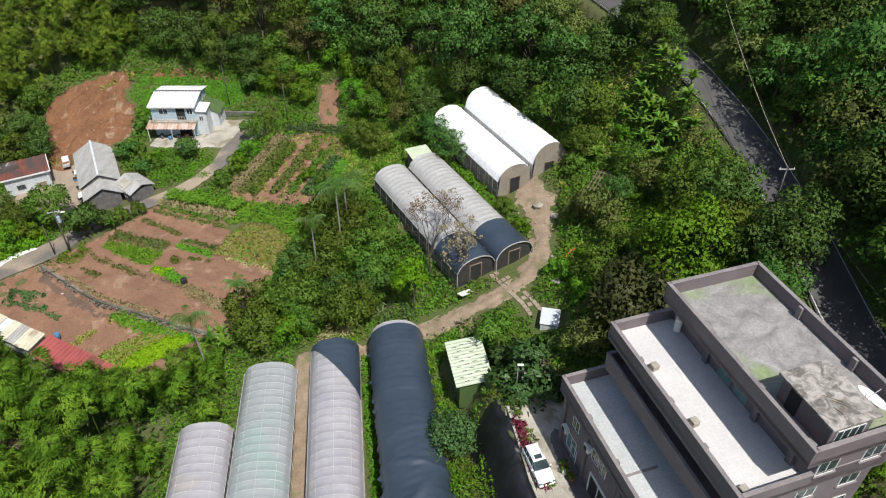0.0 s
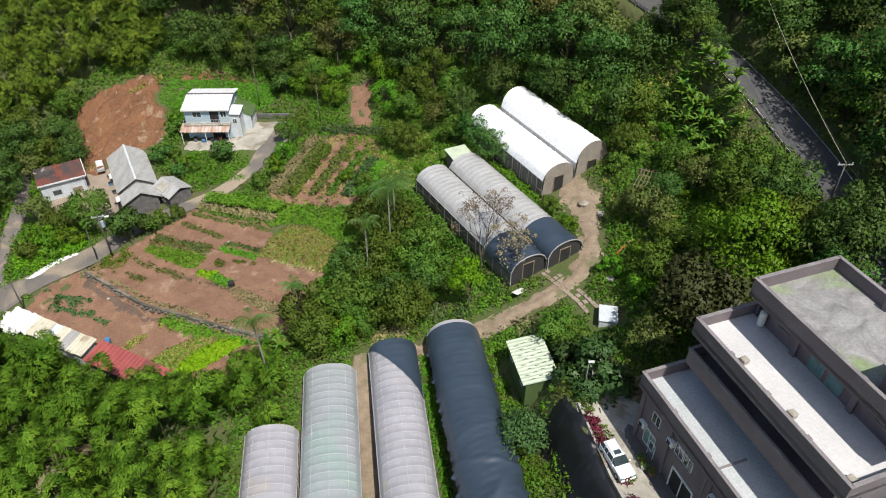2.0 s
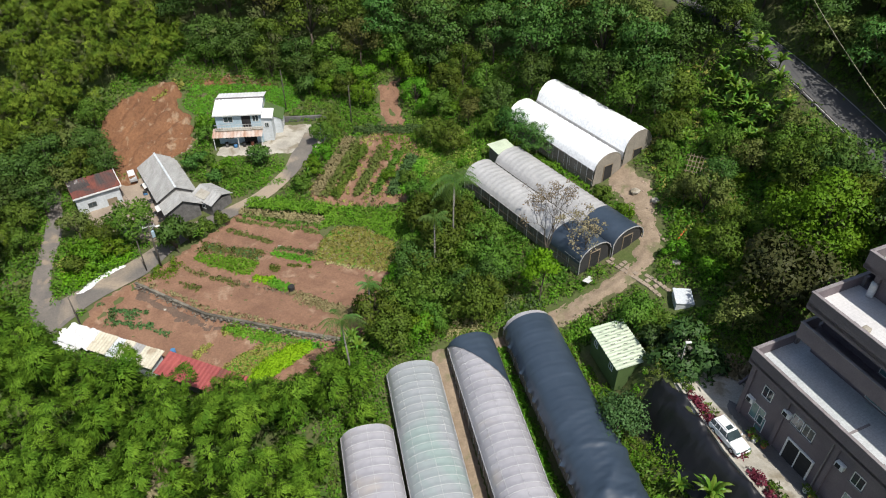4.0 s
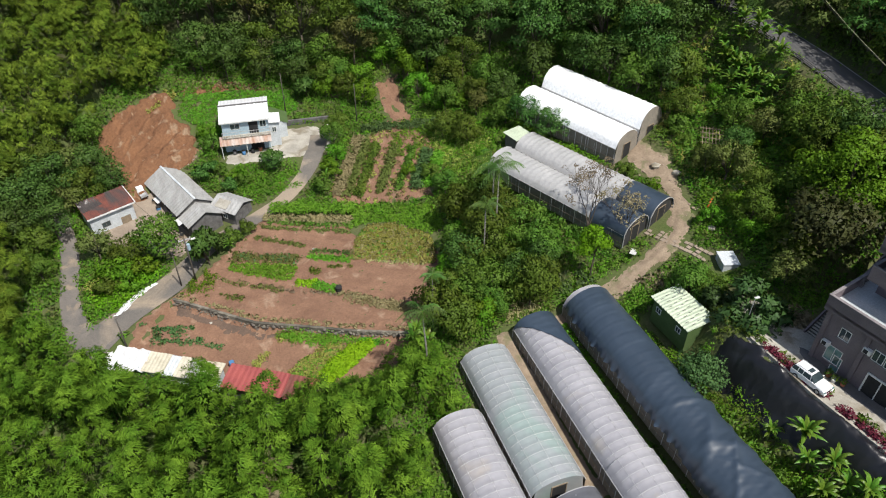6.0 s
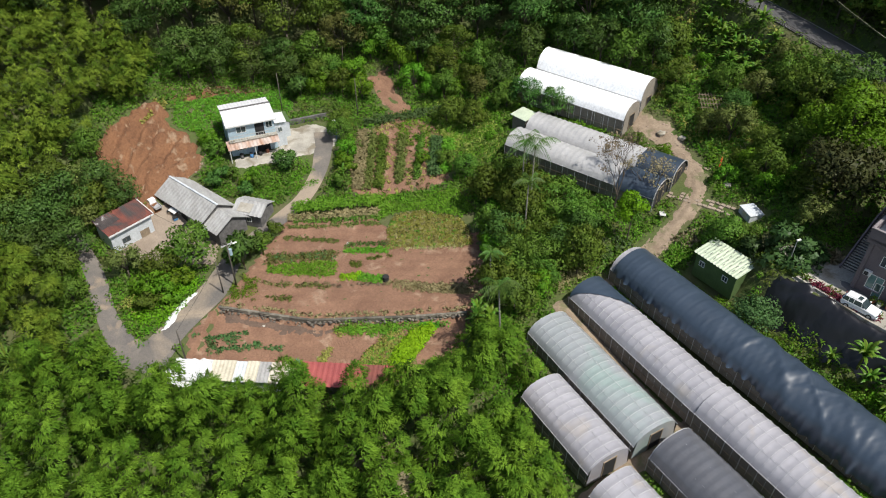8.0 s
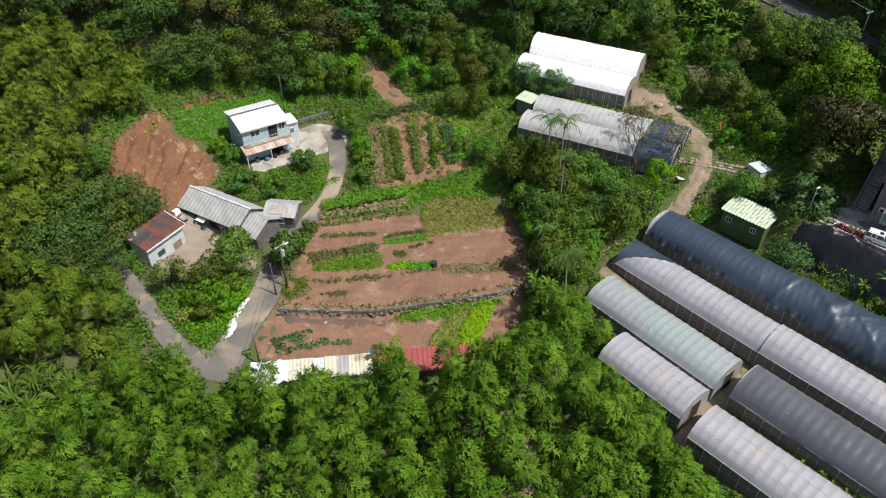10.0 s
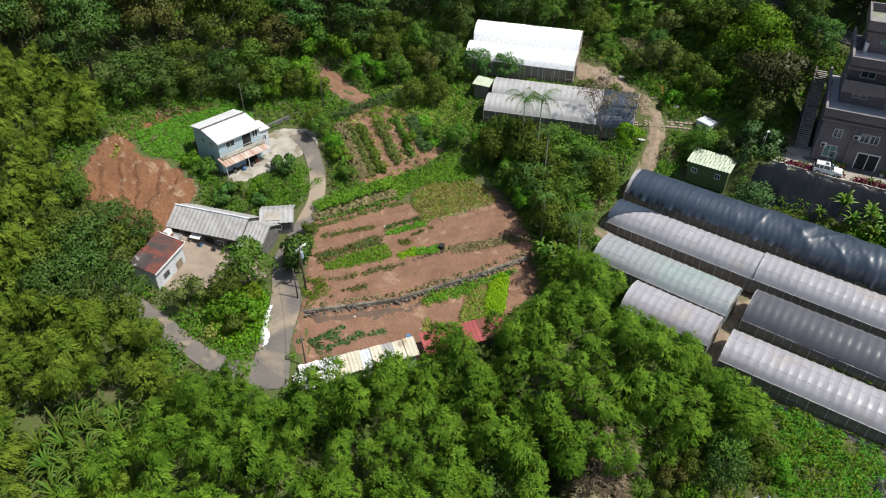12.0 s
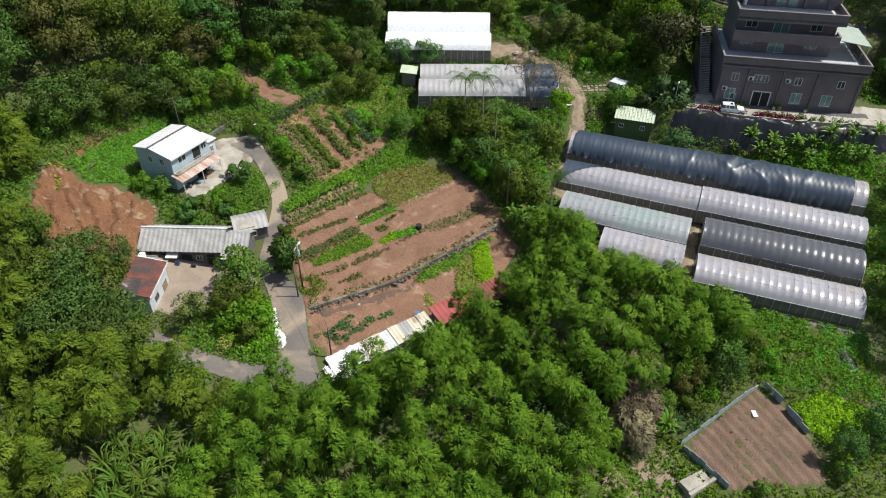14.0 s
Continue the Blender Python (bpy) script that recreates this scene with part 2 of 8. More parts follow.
M_BRICKWALL = mat("dark_stone_wall", (0.16, 0.155, 0.15), (0.085, 0.08, 0.078), 1.5, 9, 0.9, 0.5)
M_CREAM = mat("cream_sheet", (0.58, 0.54, 0.43), (0.46, 0.42, 0.32), 0.6, 6, 0.7, 0.3, third=((0.34, 0.28, 0.20), 0.5, 0.3))
M_WHITE_SHEET = mat("white_plastic_sheet", (0.74, 0.74, 0.74), (0.56, 0.56, 0.56), 1.2, 4, 0.5, 0.6, bump_d=0.1)
M_SHELTER = mat("faded_green_sheet", (0.36, 0.42, 0.36), (0.28, 0.33, 0.29), 0.6, 5, 0.6, 0.2)
M_GREEN_SHED = mat("green_sheet_wall", (0.085, 0.135, 0.045), (0.065, 0.105, 0.035), 0.6, 6, 0.7, 0.2)
M_PALE_GREEN_ROOF = mat("pale_green_sheet", (0.50, 0.56, 0.42), (0.40, 0.46, 0.34), 0.6, 5, 0.6, 0.2)
M_DARK = mat("dark_interior", (0.02, 0.02, 0.02), (0.03, 0.03, 0.03), 1, 5, 0.9, 0)
M_CARPAINT = mat("white_car_paint", (0.80, 0.80, 0.80), (0.76, 0.76, 0.76), 0.5, 5, 0.25, 0, spec=0.6)
M_RUBBER = mat("black_rubber", (0.02, 0.02, 0.02), (0.03, 0.03, 0.03), 2, 10, 0.8, 0.1)
M_WOOD = mat("weathered_wood", (0.28, 0.22, 0.15), (0.18, 0.14, 0.10), 1.5, 10, 0.85, 0.4)
M_ORANGE = mat("orange_plastic", (0.65, 0.13, 0.03), (0.5, 0.10, 0.03), 1, 8, 0.5, 0.1)
M_BLUE_PL = mat("blue_plastic", (0.08, 0.22, 0.42), (0.06, 0.17, 0.34), 1, 8, 0.5, 0.1)
M_TERRA = mat("terracotta", (0.36, 0.14, 0.08), (0.28, 0.10, 0.06), 1, 8, 0.8, 0.2)


# ---- mesh helpers ----
class Shape:
    """Collects corners and faces of one mesh."""

    def __init__(self):
        self.v, self.f = [], []

    def add(self, verts, faces):
        k = len(self.v)
        self.v += [tuple(p) for p in verts]
        self.f += [tuple(k + i for i in q) for q in faces]
        return self

    def box(self, x0, x1, y0, y1, z0, z1):
        c = [(x, y, z) for z in (z0, z1) for x, y in ((x0, y0), (x1, y0), (x1, y1), (x0, y1))]
        return self.add(c, [(3, 2, 1, 0), (4, 5, 6, 7), (0, 1, 5, 4), (1, 2, 6, 5), (2, 3, 7, 6), (3, 0, 4, 7)])

    def slab(self, quad, thick):
        """A sheet of some thickness on four corners (counted anticlockwise from above)."""
        low = [(x, y, z - thick) for x, y, z in quad]
        return self.add([*quad, *low], [(0, 1, 2, 3), (7, 6, 5, 4), (0, 4, 5, 1), (1, 5, 6, 2), (2, 6, 7, 3), (3, 7, 4, 0)])

    def prism(self, outline, y0, y1):
        """An outline in x, z drawn out along y."""
        k = len(outline)
        return self.add([(x, y, z) for y in (y0, y1) for x, z in outline], [tuple(range(k)), tuple(range(2 * k - 1, k - 1, -1)), *[((i + 1) % k, i, i + k, (i + 1) % k + k) for i in range(k)]])

    def tube(self, pts, r0, r1=None, sides=6):
        r1 = r0 if r1 is None else r1
        pts = [Vector(p) for p in pts]
        rings = []
        for i, p in enumerate(pts):
            d = (pts[min(i + 1, len(pts) - 1)] - pts[max(i - 1, 0)]).normalized()
            a = d.orthogonal().normalized()
            b = d.cross(a)
            r = r0 + (r1 - r0) * i / max(1, len(pts) - 1)
            rings += [p + r * (math.cos(t) * a + math.sin(t) * b) for t in (2 * math.pi * s / sides for s in range(sides))]
        fs = [(i * sides + s, i * sides + (s + 1) % sides, (i + 1) * sides + (s + 1) % sides, (i + 1) * sides + s) for i in range(len(pts) - 1) for s in range(sides)]
        return self.add(rings, [*fs, tuple(range(sides))[::-1], tuple(range(len(rings) - sides, len(rings)))])

    def mesh(self, name, material, bevel=0.0, smooth=False):
        me = bpy.data.meshes.new(name)
        me.from_pydata(self.v, [], self.f)
        if bevel:
            bm = bmesh.new()
            bm.from_mesh(me)
            bmesh.ops.bevel(bm, geom=bm.edges[:], offset=bevel, segments=1, affect="EDGES")
            bm.to_mesh(me)
            bm.free()
        me.materials.append(material)
        if smooth:
            me.shade_smooth()
        return me


def part(name, shape, material, parent, label="", bevel=0.0, smooth=False, kind=""):
    me = shape if isinstance(shape, bpy.types.Mesh) else shape.mesh(name, material, bevel, smooth)
    ob = new(name, me)
    ob.parent = parent
    return tagged(ob, label, kind=kind)


def thing(name, m, label, category, group="", kind=""):
    ob = new(name)
    ob.empty_display_size = 0.2
    ob.matrix_world = m
    return tagged(ob, label, category, group, kind)


def raw_mesh(name, verts, faces, material, smooth=False, normals=None):
    """A mesh from arrays; faces all have the same number of corners. normals: the lie of the surface at each corner."""
    me = bpy.data.meshes.new(name)
    verts, faces = np.asarray(verts, np.float32), np.asarray(faces, np.int32)
    k = faces.shape[1]
    me.vertices.add(len(verts))
    me.vertices.foreach_set("co", verts.ravel())
    me.loops.add(faces.size)
    me.loops.foreach_set("vertex_index", faces.ravel())
    me.polygons.add(len(faces))
    me.polygons.foreach_set("loop_start", np.arange(0, faces.size, k, dtype=np.int32))
    me.update(calc_edges=True)
    me.validate()
    me.materials.append(material)
    if smooth:
        me.shade_smooth()
    if normals is not None:
        me.attributes.new("custom_normal", "FLOAT_VECTOR", "POINT").data.foreach_set("vector", np.asarray(normals, np.float32).ravel())
        me.update()
    return me


# ---- lie of the land ----
LAND_VALLEY = [
    (-48, 72, 0.1), (-35, 64, 0.1), (-25, 60, 0.6), (-60, 68, 0), (-67, 76, 0.2), (-56, 88, 0.4), (-46, 95, 2.4), (-35, 88, 1.8), (-22, 98, 4.6), (-18, 113, 8),
    (-25, 80, 1.6), (-44, 104, 4.4), (-34, 104, 4.3), (-52, 107, 5.2), (-60, 104, 5), (-56, 120, 10), (-40, 120, 7), (-20, 46, 0), (-20, 15, 0.1), (-26, 22, -0.6), (-12, 52, 0.9), (-10, 20, 0.9),
]
LAND_EAST = [
    (-5, 55, 2.0), (0, 18, 2.2), (5, 48, 4.2), (2, 60, 5), (8, 60, 6.3), (12, 62, 7), (-4, 82, 5.8), (4, 72, 6.2), (12, 80, 9), (6, 98, 10), (16, 70, 8.6), (14, 32, 8.5), (13, 20, 8.3), (9, 38, 8.3), (2.5, 40, 2.8), (5.5, 28, 3.0), (9, 14, 3.2),
    (37, 46, 17), (36, 67, 20.5), (33, 86, 23.5), (29, 97, 25), (39, 28, 15), (26, 60, 13), (24, 82, 14.2), (29.5, 80, 17.2), (30, 70, 16), (42, 64, 21.5), (42, 82, 24),
]
LAND_HILLS = [
    (52, 60, 28), (60, 100, 42), (62, 20, 26), (12, 125, 24), (-20, 132, 17), (-50, 138, 19), (30, 135, 36), (-76, 104, 8), (-88, 84, 3), (-80, 125, 20), (-110, 105, 18),
    (-60, 50, -4), (-45, 40, -4), (-72, 58, -3), (-36, 27, -2.6), (-45, 18, -3), (-62, 28, -5), (-95, 60, -1), (-20, -6, -2), (12, 0, 5), (-80, 20, -6),
]
ANCHOR = np.array(LAND_VALLEY + LAND_EAST + LAND_HILLS, float)


def spline_weights(a):
    """Weights of a thin-plate spline through the heights."""
    k = len(a)
    r2 = ((a[:, None, :2] - a[None, :, :2]) ** 2).sum(-1)
    m = np.zeros((k + 3, k + 3))
    m[:k, :k] = 0.5 * r2 * np.log(r2 + 1e-9) + 4.0 * np.eye(k)
    m[:k, k] = m[k, :k] = 1
    m[:k, k + 1 :], m[k + 1 :, :k] = a[:, :2], a[:, :2].T
    return np.linalg.solve(m, np.r_[a[:, 2], 0, 0, 0])


SPLINE = spline_weights(ANCHOR)


def inside(x, y, poly):
    x, y = np.asarray(x, float), np.asarray(y, float)
    hit = np.zeros(x.shape, bool)
    for (x0, y0), (x1, y1) in zip(poly, [*poly[1:], poly[0]]):
        if y0 != y1:
            hit ^= ((y0 > y) != (y1 > y)) & (x < (x1 - x0) * (y - y0) / (y1 - y0) + x0)
    return hit


def edge_distance(x, y, line):
    """Distance from a line of points."""
    x, y = np.asarray(x, float), np.asarray(y, float)
    best = np.full(x.shape, 1e9)
    for (x0, y0), (x1, y1) in zip(line, line[1:]):
        t = np.clip(((x - x0) * (x1 - x0) + (y - y0) * (y1 - y0)) / ((x1 - x0) ** 2 + (y1 - y0) ** 2), 0, 1)
        best = np.minimum(best, np.hypot(x - x0 - t * (x1 - x0), y - y0 - t * (y1 - y0)))
    return best


FIELD_WALL = [(-55.2, 73.6), (-50.4, 70.4), (-45.2, 67.0), (-39.4, 64.8), (-33.7, 62.4), (-26.6, 59.8)]
FIELD_LOW = [*FIELD_WALL, (-28, 55), (-40, 55), (-50, 58), (-61, 64.5)]
FIELD_HIGH = [*FIELD_WALL, (-21.5, 66.0), (-19.5, 72.5), (-30, 77.5), (-41.5, 85.0), (-48.5, 81.5)]
MAIN_ROAD = [(38.5, 20, 14.5), (38.2, 32, 15.3), (37.6, 39, 16), (37, 46, 17), (36.8, 57, 19), (36.2, 67, 20.5), (34.8, 77, 22), (32.0, 88, 23.8), (28.5, 97, 25.2), (23, 107, 26.8), (14, 119, 28.5), (0, 131, 30)]


# levelled ground: outline, height, width of the bank round it
PADS = [
    ([(5.4, 47.0), (6.0, 42.6), (7.2, 35.7), (9.6, 27.0), (15.0, 13.0), (34, 13), (27, 46), (12, 46)], 8.45, 3.2),
    ([(-48.5, 110), (-31.5, 109), (-29.5, 104), (-31.5, 100), (-36.5, 98.6), (-48.5, 98.4)], 4.25, 2.5),
]


def land(x, y):
    """Height of the ground."""
    x, y = np.asarray(x, float), np.asarray(y, float)
    cx, cy = np.clip(x, -135, 85), np.clip(y, -30, 160)
    z = SPLINE[-3] + SPLINE[-2] * cx + SPLINE[-1] * cy
    for (ax, ay, _), w in zip(ANCHOR, SPLINE[:-3]):
        r2 = (cx - ax) ** 2 + (cy - ay) ** 2
        z = z + w * 0.5 * r2 * np.log(r2 + 1e-9)
    far = np.hypot(x - cx, y - cy)
    z = z + 0.12 * far * np.exp(-far / 900) * (y > 0)
    z = z - 0.85 * inside(x, y, FIELD_LOW) * np.clip(edge_distance(x, y, FIELD_WALL) / 0.35, 0, 1)
    for poly, zp, fall in PADS:
        w = np.where(inside(x, y, poly), 1.0, np.clip(1 - edge_distance(x, y, [*poly, poly[0]]) / fall, 0, 1))
        w = w * w * (3 - 2 * w)
        z = z * (1 - w) + zp * w
    best, level = np.full(x.shape, 1e9), np.zeros(x.shape)
    for (x0, y0, z0), (x1, y1, z1) in zip(MAIN_ROAD, MAIN_ROAD[1:]):
        t = np.clip(((x - x0) * (x1 - x0) + (y - y0) * (y1 - y0)) / ((x1 - x0) ** 2 + (y1 - y0) ** 2), 0, 1)
        d = np.hypot(x - x0 - t * (x1 - x0), y - y0 - t * (y1 - y0))
        level = np.where(d < best, z0 + t * (z1 - z0) - 0.12, level)
        best = np.minimum(best, d)
    w = np.clip((5.0 - best) / 1.7, 0, 1)
    w = w * w * (3 - 2 * w)
    z = z * (1 - w) + level * w
    return z


def ground_z(x, y):
    return float(land(np.array([x]), np.array([y]))[0])


def spread(lo, hi, step, far):
    """Even steps from lo to hi, and ever longer ones out to far."""
    core = list(np.arange(lo, hi + 1e-6, step))
    out, s, a, b = [], step, [lo], [hi]
    while b[-1] < far:
        s *= 1.45
        a.append(a[-1] - s)
        b.append(b[-1] + s)
    return np.array(a[:0:-1] + core + b[1:])


gx, gy = spread(-125, 70, 0.8, 4000), spread(-5, 150, 0.8, 4000)
GX, GY = np.meshgrid(gx, gy)
rng = np.random.default_rng(3)
GZ = land(GX, GY) + 0.12 * (rng.random(GX.shape) - 0.5)
GZ = GZ - 1.1 * ((inside(GX, GY, FIELD_LOW) | inside(GX, GY, FIELD_HIGH)) & (edge_distance(GX, GY, FIELD_WALL) < 1.7))
idx = np.arange(GX.size).reshape(GX.shape)
gf = np.stack([idx[:-1, :-1], idx[:-1, 1:], idx[1:, 1:], idx[1:, :-1]], -1).reshape(-1, 4)
ground = new("ground", raw_mesh("ground", np.stack([GX, GY, GZ], -1).reshape(-1, 3), gf, M_GROUND, True))
tagged(ground, "weedy valley floor and hillsides of earth and low grass", "ground", kind="structure")


def patch(name, poly, material, label, category, lift=0.10, step=0.4, relief=0.04, furrow=None, ragged=0.5, kind="structure", gully=0.0, soft_edge=True, ruts=None, trenches=()):
    """A sheet of ground of its own kind, laid over the land inside an outline with a ragged edge."""
    px, py = [p[0] for p in poly], [p[1] for p in poly]
    xs, ys = np.arange(min(px) - 1, max(px) + 1, step), np.arange(min(py) - 1, max(py) + 1, step)
    X, Y = np.meshgrid(xs, ys)
    r = np.random.default_rng(len(name) + int(abs(px[0]) * 10))
    wob = np.array([[noise.noise((a * 0.6, b * 0.6, 3.1)) for a in xs] for b in ys])
    wob2 = np.array([[noise.noise((a * 0.6, b * 0.6, 9.7)) for a in xs] for b in ys])
    fine = np.array([[noise.noise((a * 2.3, b * 2.3, 1.3)) for a in xs] for b in ys])
    sx, sy = X + ragged * wob, Y + ragged * wob2
    depth = np.where(inside(sx, sy, poly), 1, -1) * edge_distance(sx, sy, [*poly, poly[0]]) + 0.25 * min(1, ragged) * fine
    ok = depth > (-0.45 if soft_edge else 0.0)
    Z = land(X, Y) + relief * (r.random(X.shape) - 0.5) * 2 + (lift * np.clip(depth / 0.35, -1.3, 1) if soft_edge else lift)
    if gully:
        Z = Z + gully * np.array([[abs(noise.noise((a * 0.16 - b * 0.10, b * 0.38 + a * 0.30, 5.0))) + 0.22 * noise.noise((a * 0.9, b * 0.9, 2.0)) + 0.10 * noise.noise((a * 2.2, b * 2.2, 7.0)) for a in xs] for b in ys])
    for line in trenches:
        d = edge_distance(X + 0.5 * wob, Y + 0.5 * wob2, line)
        Z = Z - 0.42 * np.exp(-(d / 0.38) ** 2) + 0.18 * np.exp(-((d - 0.9) / 0.4) ** 2)
    if ruts:
        d = edge_distance(X, Y, ruts)
        Z = Z + 0.05 * np.exp(-(d / 0.25) ** 2) - 0.07 * np.exp(-((d - 0.65) / 0.2) ** 2)
    if furrow:
        ang, gap, deep = furrow
        Z = Z + deep * np.sin((X * math.cos(ang) + Y * math.sin(ang)) * 2 * math.pi / gap)
    cell = ok[:-1, :-1] & ok[1:, 1:] & ok[1:, :-1] & ok[:-1, 1:]
    i = np.arange(X.size).reshape(X.shape)
    f = np.stack([i[:-1, :-1], i[:-1, 1:], i[1:, 1:], i[1:, :-1]], -1)[cell]
    used = np.unique(f)
    m = np.full(X.size, -1)
    m[used] = np.arange(len(used))
    v = np.stack([X, Y, Z], -1).reshape(-1, 3)[used]
    ob = new(name, raw_mesh(name, v, m[f], material, True))
    return tagged(ob, label, category, kind=kind)


def ribbon(name, left, right, material, label, category, lift=0.12, across=6, kind="structure"):
    """A road between two edges of points."""
    def fill(line, n):
        p = np.array(line, float)
        s = np.r_[0, np.cumsum(np.hypot(*np.diff(p[:, :2], axis=0).T))]
        t = np.linspace(0, s[-1], n)
        q = np.stack([np.interp(t, s, c) for c in p.T], -1)
        for _ in range(6):
            q[1:-1] = (q[:-2] + 2 * q[1:-1] + q[2:]) / 4
        return q
    n = int(sum(math.dist(a[:2], b[:2]) for a, b in zip(left, left[1:])) / 0.8) + 2
    a, b = fill(left, n), fill(right, n)
    w = np.linspace(0, 1, across + 1)[None, :, None]
    P = a[:, None] * (1 - w) + b[:, None] * w
    x, y = P[..., 0], P[..., 1]
    z = P[..., 2] + lift if P.shape[-1] == 3 else land(x, y) + lift
    crown = 0.05 * np.sin(np.linspace(0, math.pi, across + 1))[None]
    V = np.stack([x, y, z + crown], -1).reshape(-1, 3)
    i = np.arange(n * (across + 1)).reshape(n, across + 1)
    f = np.stack([i[:-1, :-1], i[:-1, 1:], i[1:, 1:], i[1:, :-1]], -1).reshape(-1, 4)
    ob = new(name, raw_mesh(name, V, f, material, True))
    return tagged(ob, label, category, kind=kind)


def offset(line, d):
    """The same line moved sideways by d."""
    out = []
    for i, p in enumerate(line):
        a, b = line[max(i - 1, 0)], line[min(i + 1, len(line) - 1)]
        t = math.atan2(b[1] - a[1], b[0] - a[0])
        out.append((p[0] - d * math.sin(t), p[1] + d * math.cos(t), *p[2:]))
    return out


ribbon("road", offset(MAIN_ROAD, 2.6), offset(MAIN_ROAD, -2.6), M_ROAD, "grey asphalt hillside road with worn edges", "road", 0.10)
LANE_R = [(-63.6, 65.4), (-59.7, 70.1), (-53.6, 75.5), (-51.6, 80.2), (-48.5, 84.0), (-42.9, 86.8), (-38.2, 90.1), (-35.0, 94.3), (-32.2, 99.5), (-31.0, 104)]
LANE_L = [(-67.3, 68.6), (-61.6, 73.1), (-56.0, 79.0), (-54.0, 81.9), (-51.5, 85.1), (-46.5, 87.6), (-40.6, 91.0), (-36.8, 95.8), (-34.8, 100.6), (-34, 105)]
LOOP_OUT = [(-72.5, 94), (-70.6, 88), (-70.1, 82.8), (-69.6, 78.0), (-68.7, 72.9), (-67.7, 69.3), (-65.9, 67.0), (-63.5, 65.4)]
LOOP_IN = [(-70.2, 93), (-68.2, 87), (-67.6, 82.4), (-67.2, 77.4), (-65.8, 72.8), (-64.4, 70.7), (-62.8, 70.0), (-60.4, 68.9)]
ribbon("lane", LANE_R, LANE_L, M_LANE, "narrow worn concrete farm lane between fields", "lane", 0.14)
ribbon("loop_lane", LOOP_IN, LOOP_OUT, M_ASPHALT, "narrow curved asphalt lane round a planted island", "lane", 0.11)
patch("yard", [(-57, 97), (-52.5, 87.5), (-54.5, 82.5), (-58.5, 84.6), (-65, 86.5), (-66, 90.5), (-61.5, 96)], M_YARD, "bare brown concrete yard before the farmhouses", "yard", 0.09)
patch("courtyard", [(-40.5, 108.5), (-33, 108), (-29.5, 104), (-31.5, 100), (-36.5, 98.8), (-41, 98.6), (-47.5, 98.8), (-47.5, 102), (-40.2, 102.6)], M_CONC, "cracked pale concrete courtyard beside the house", "courtyard", 0.12, ragged=0.25)
patch("field_lower", [*FIELD_WALL, (-27.2, 59.2), (-29.5, 55.5), (-38, 54.0), (-49, 58.6), (-60.4, 65.0), (-59.2, 70.4), (-56.4, 73.0)], M_SOIL, "tilled red-brown soil of the lower field terrace", "field", furrow=(1.1, 1.3, 0.05), ragged=0.12, step=0.3)
M_FOOT = mat("grey_brown_soil", (0.150, 0.100, 0.072), (0.105, 0.074, 0.056), 0.6, 5.0, 0.95, 0.9, bump_d=0.12, fine_mix=0.4)
patch("wall_foot_soil", [(-55.1, 73.2), (-50.5, 70.0), (-45.4, 66.6), (-42.2, 65.4), (-43.0, 64.2), (-47.6, 66.3), (-52.0, 69.2), (-55.0, 71.4)], M_FOOT, "grey-brown bank of soil under the stone wall", "bank", lift=0.17, ragged=0.6, step=0.3)
patch("field_upper", [*FIELD_WALL, (-24.6, 60.6), (-21.5, 66.0), (-19.5, 72.5), (-30, 77.5), (-31.4, 82.5), (-43.0, 87.2), (-48.5, 81.5)], M_SOIL, "tilled red-brown soil of the upper field terraces", "field", furrow=(1.1, 1.5, 0.06), ragged=0.12, step=0.3)
patch("clay_slope", [(-66.4, 106.9), (-65.0, 110.1), (-61.9, 113.4), (-59.1, 115.6), (-56.5, 117.1), (-55.6, 115.5), (-55.5, 111.5), (-53.0, 109.3), (-52.2, 106.0), (-52.5, 102.0), (-55.0, 100.2), (-58.0, 99.0), (-59.6, 97.2), (-59.4, 95.0), (-62.6, 94.6), (-63.4, 97.0), (-64.4, 100.5), (-64.8, 102.6), (-66.3, 104.1)], M_SCAR, "freshly dug bare clay slope with ruts and stones", "earth slope", lift=0.5, relief=0.06, ragged=0.9, gully=0.28, step=0.3, trenches=([(-57.5, 115), (-60, 110), (-62, 106), (-63.4, 103)], [(-56.8, 111.5), (-58.8, 108), (-60.6, 104.5), (-62.6, 100.5)], [(-55.0, 108), (-57.6, 104.6), (-60.8, 101.8), (-61.8, 98.4)], [(-61.8, 111.5), (-63.6, 108.4), (-64.8, 105.6)], [(-54.0, 105.4), (-56.4, 103.0)]))
patch("garden_soil", [(-33, 91.5), (-31.5, 86), (-18.3, 84.5), (-13.5, 92.5), (-17.5, 103), (-17.8, 115), (-21.5, 114), (-21, 103), (-25, 101.5)], M_SOIL, "upper garden of bare soil strips between rows of crops", "garden", furrow=(0.35, 1.9, 0.10), ragged=0.7)
TRACK = [(-14.5, 54.2), (-10, 55.6), (-5, 57.3), (0, 58.6), (4.5, 60.0), (7.5, 61.6), (9.8, 63.6), (11.6, 66.4), (12.6, 70.0)]
patch("dirt_track", [*offset(TRACK, -1.25), *offset(TRACK, 1.25)[::-1]], M_PATH, "rutted pale dirt track", "track", ragged=0.5, step=0.2, ruts=TRACK)
SLABS = [(6.6, 65.0), (8.2, 62.4), (9.8, 59.6), (10.8, 57.0)]
patch("gravel_ground", [(9.6, 79.4), (13.0, 82.2), (15.0, 77.5), (14.0, 71), (12.9, 65), (11.6, 65.5), (11.8, 71.5)], M_PATH, "bare stony ground before the white greenhouses", "bare ground", ragged=0.8, relief=0.08)
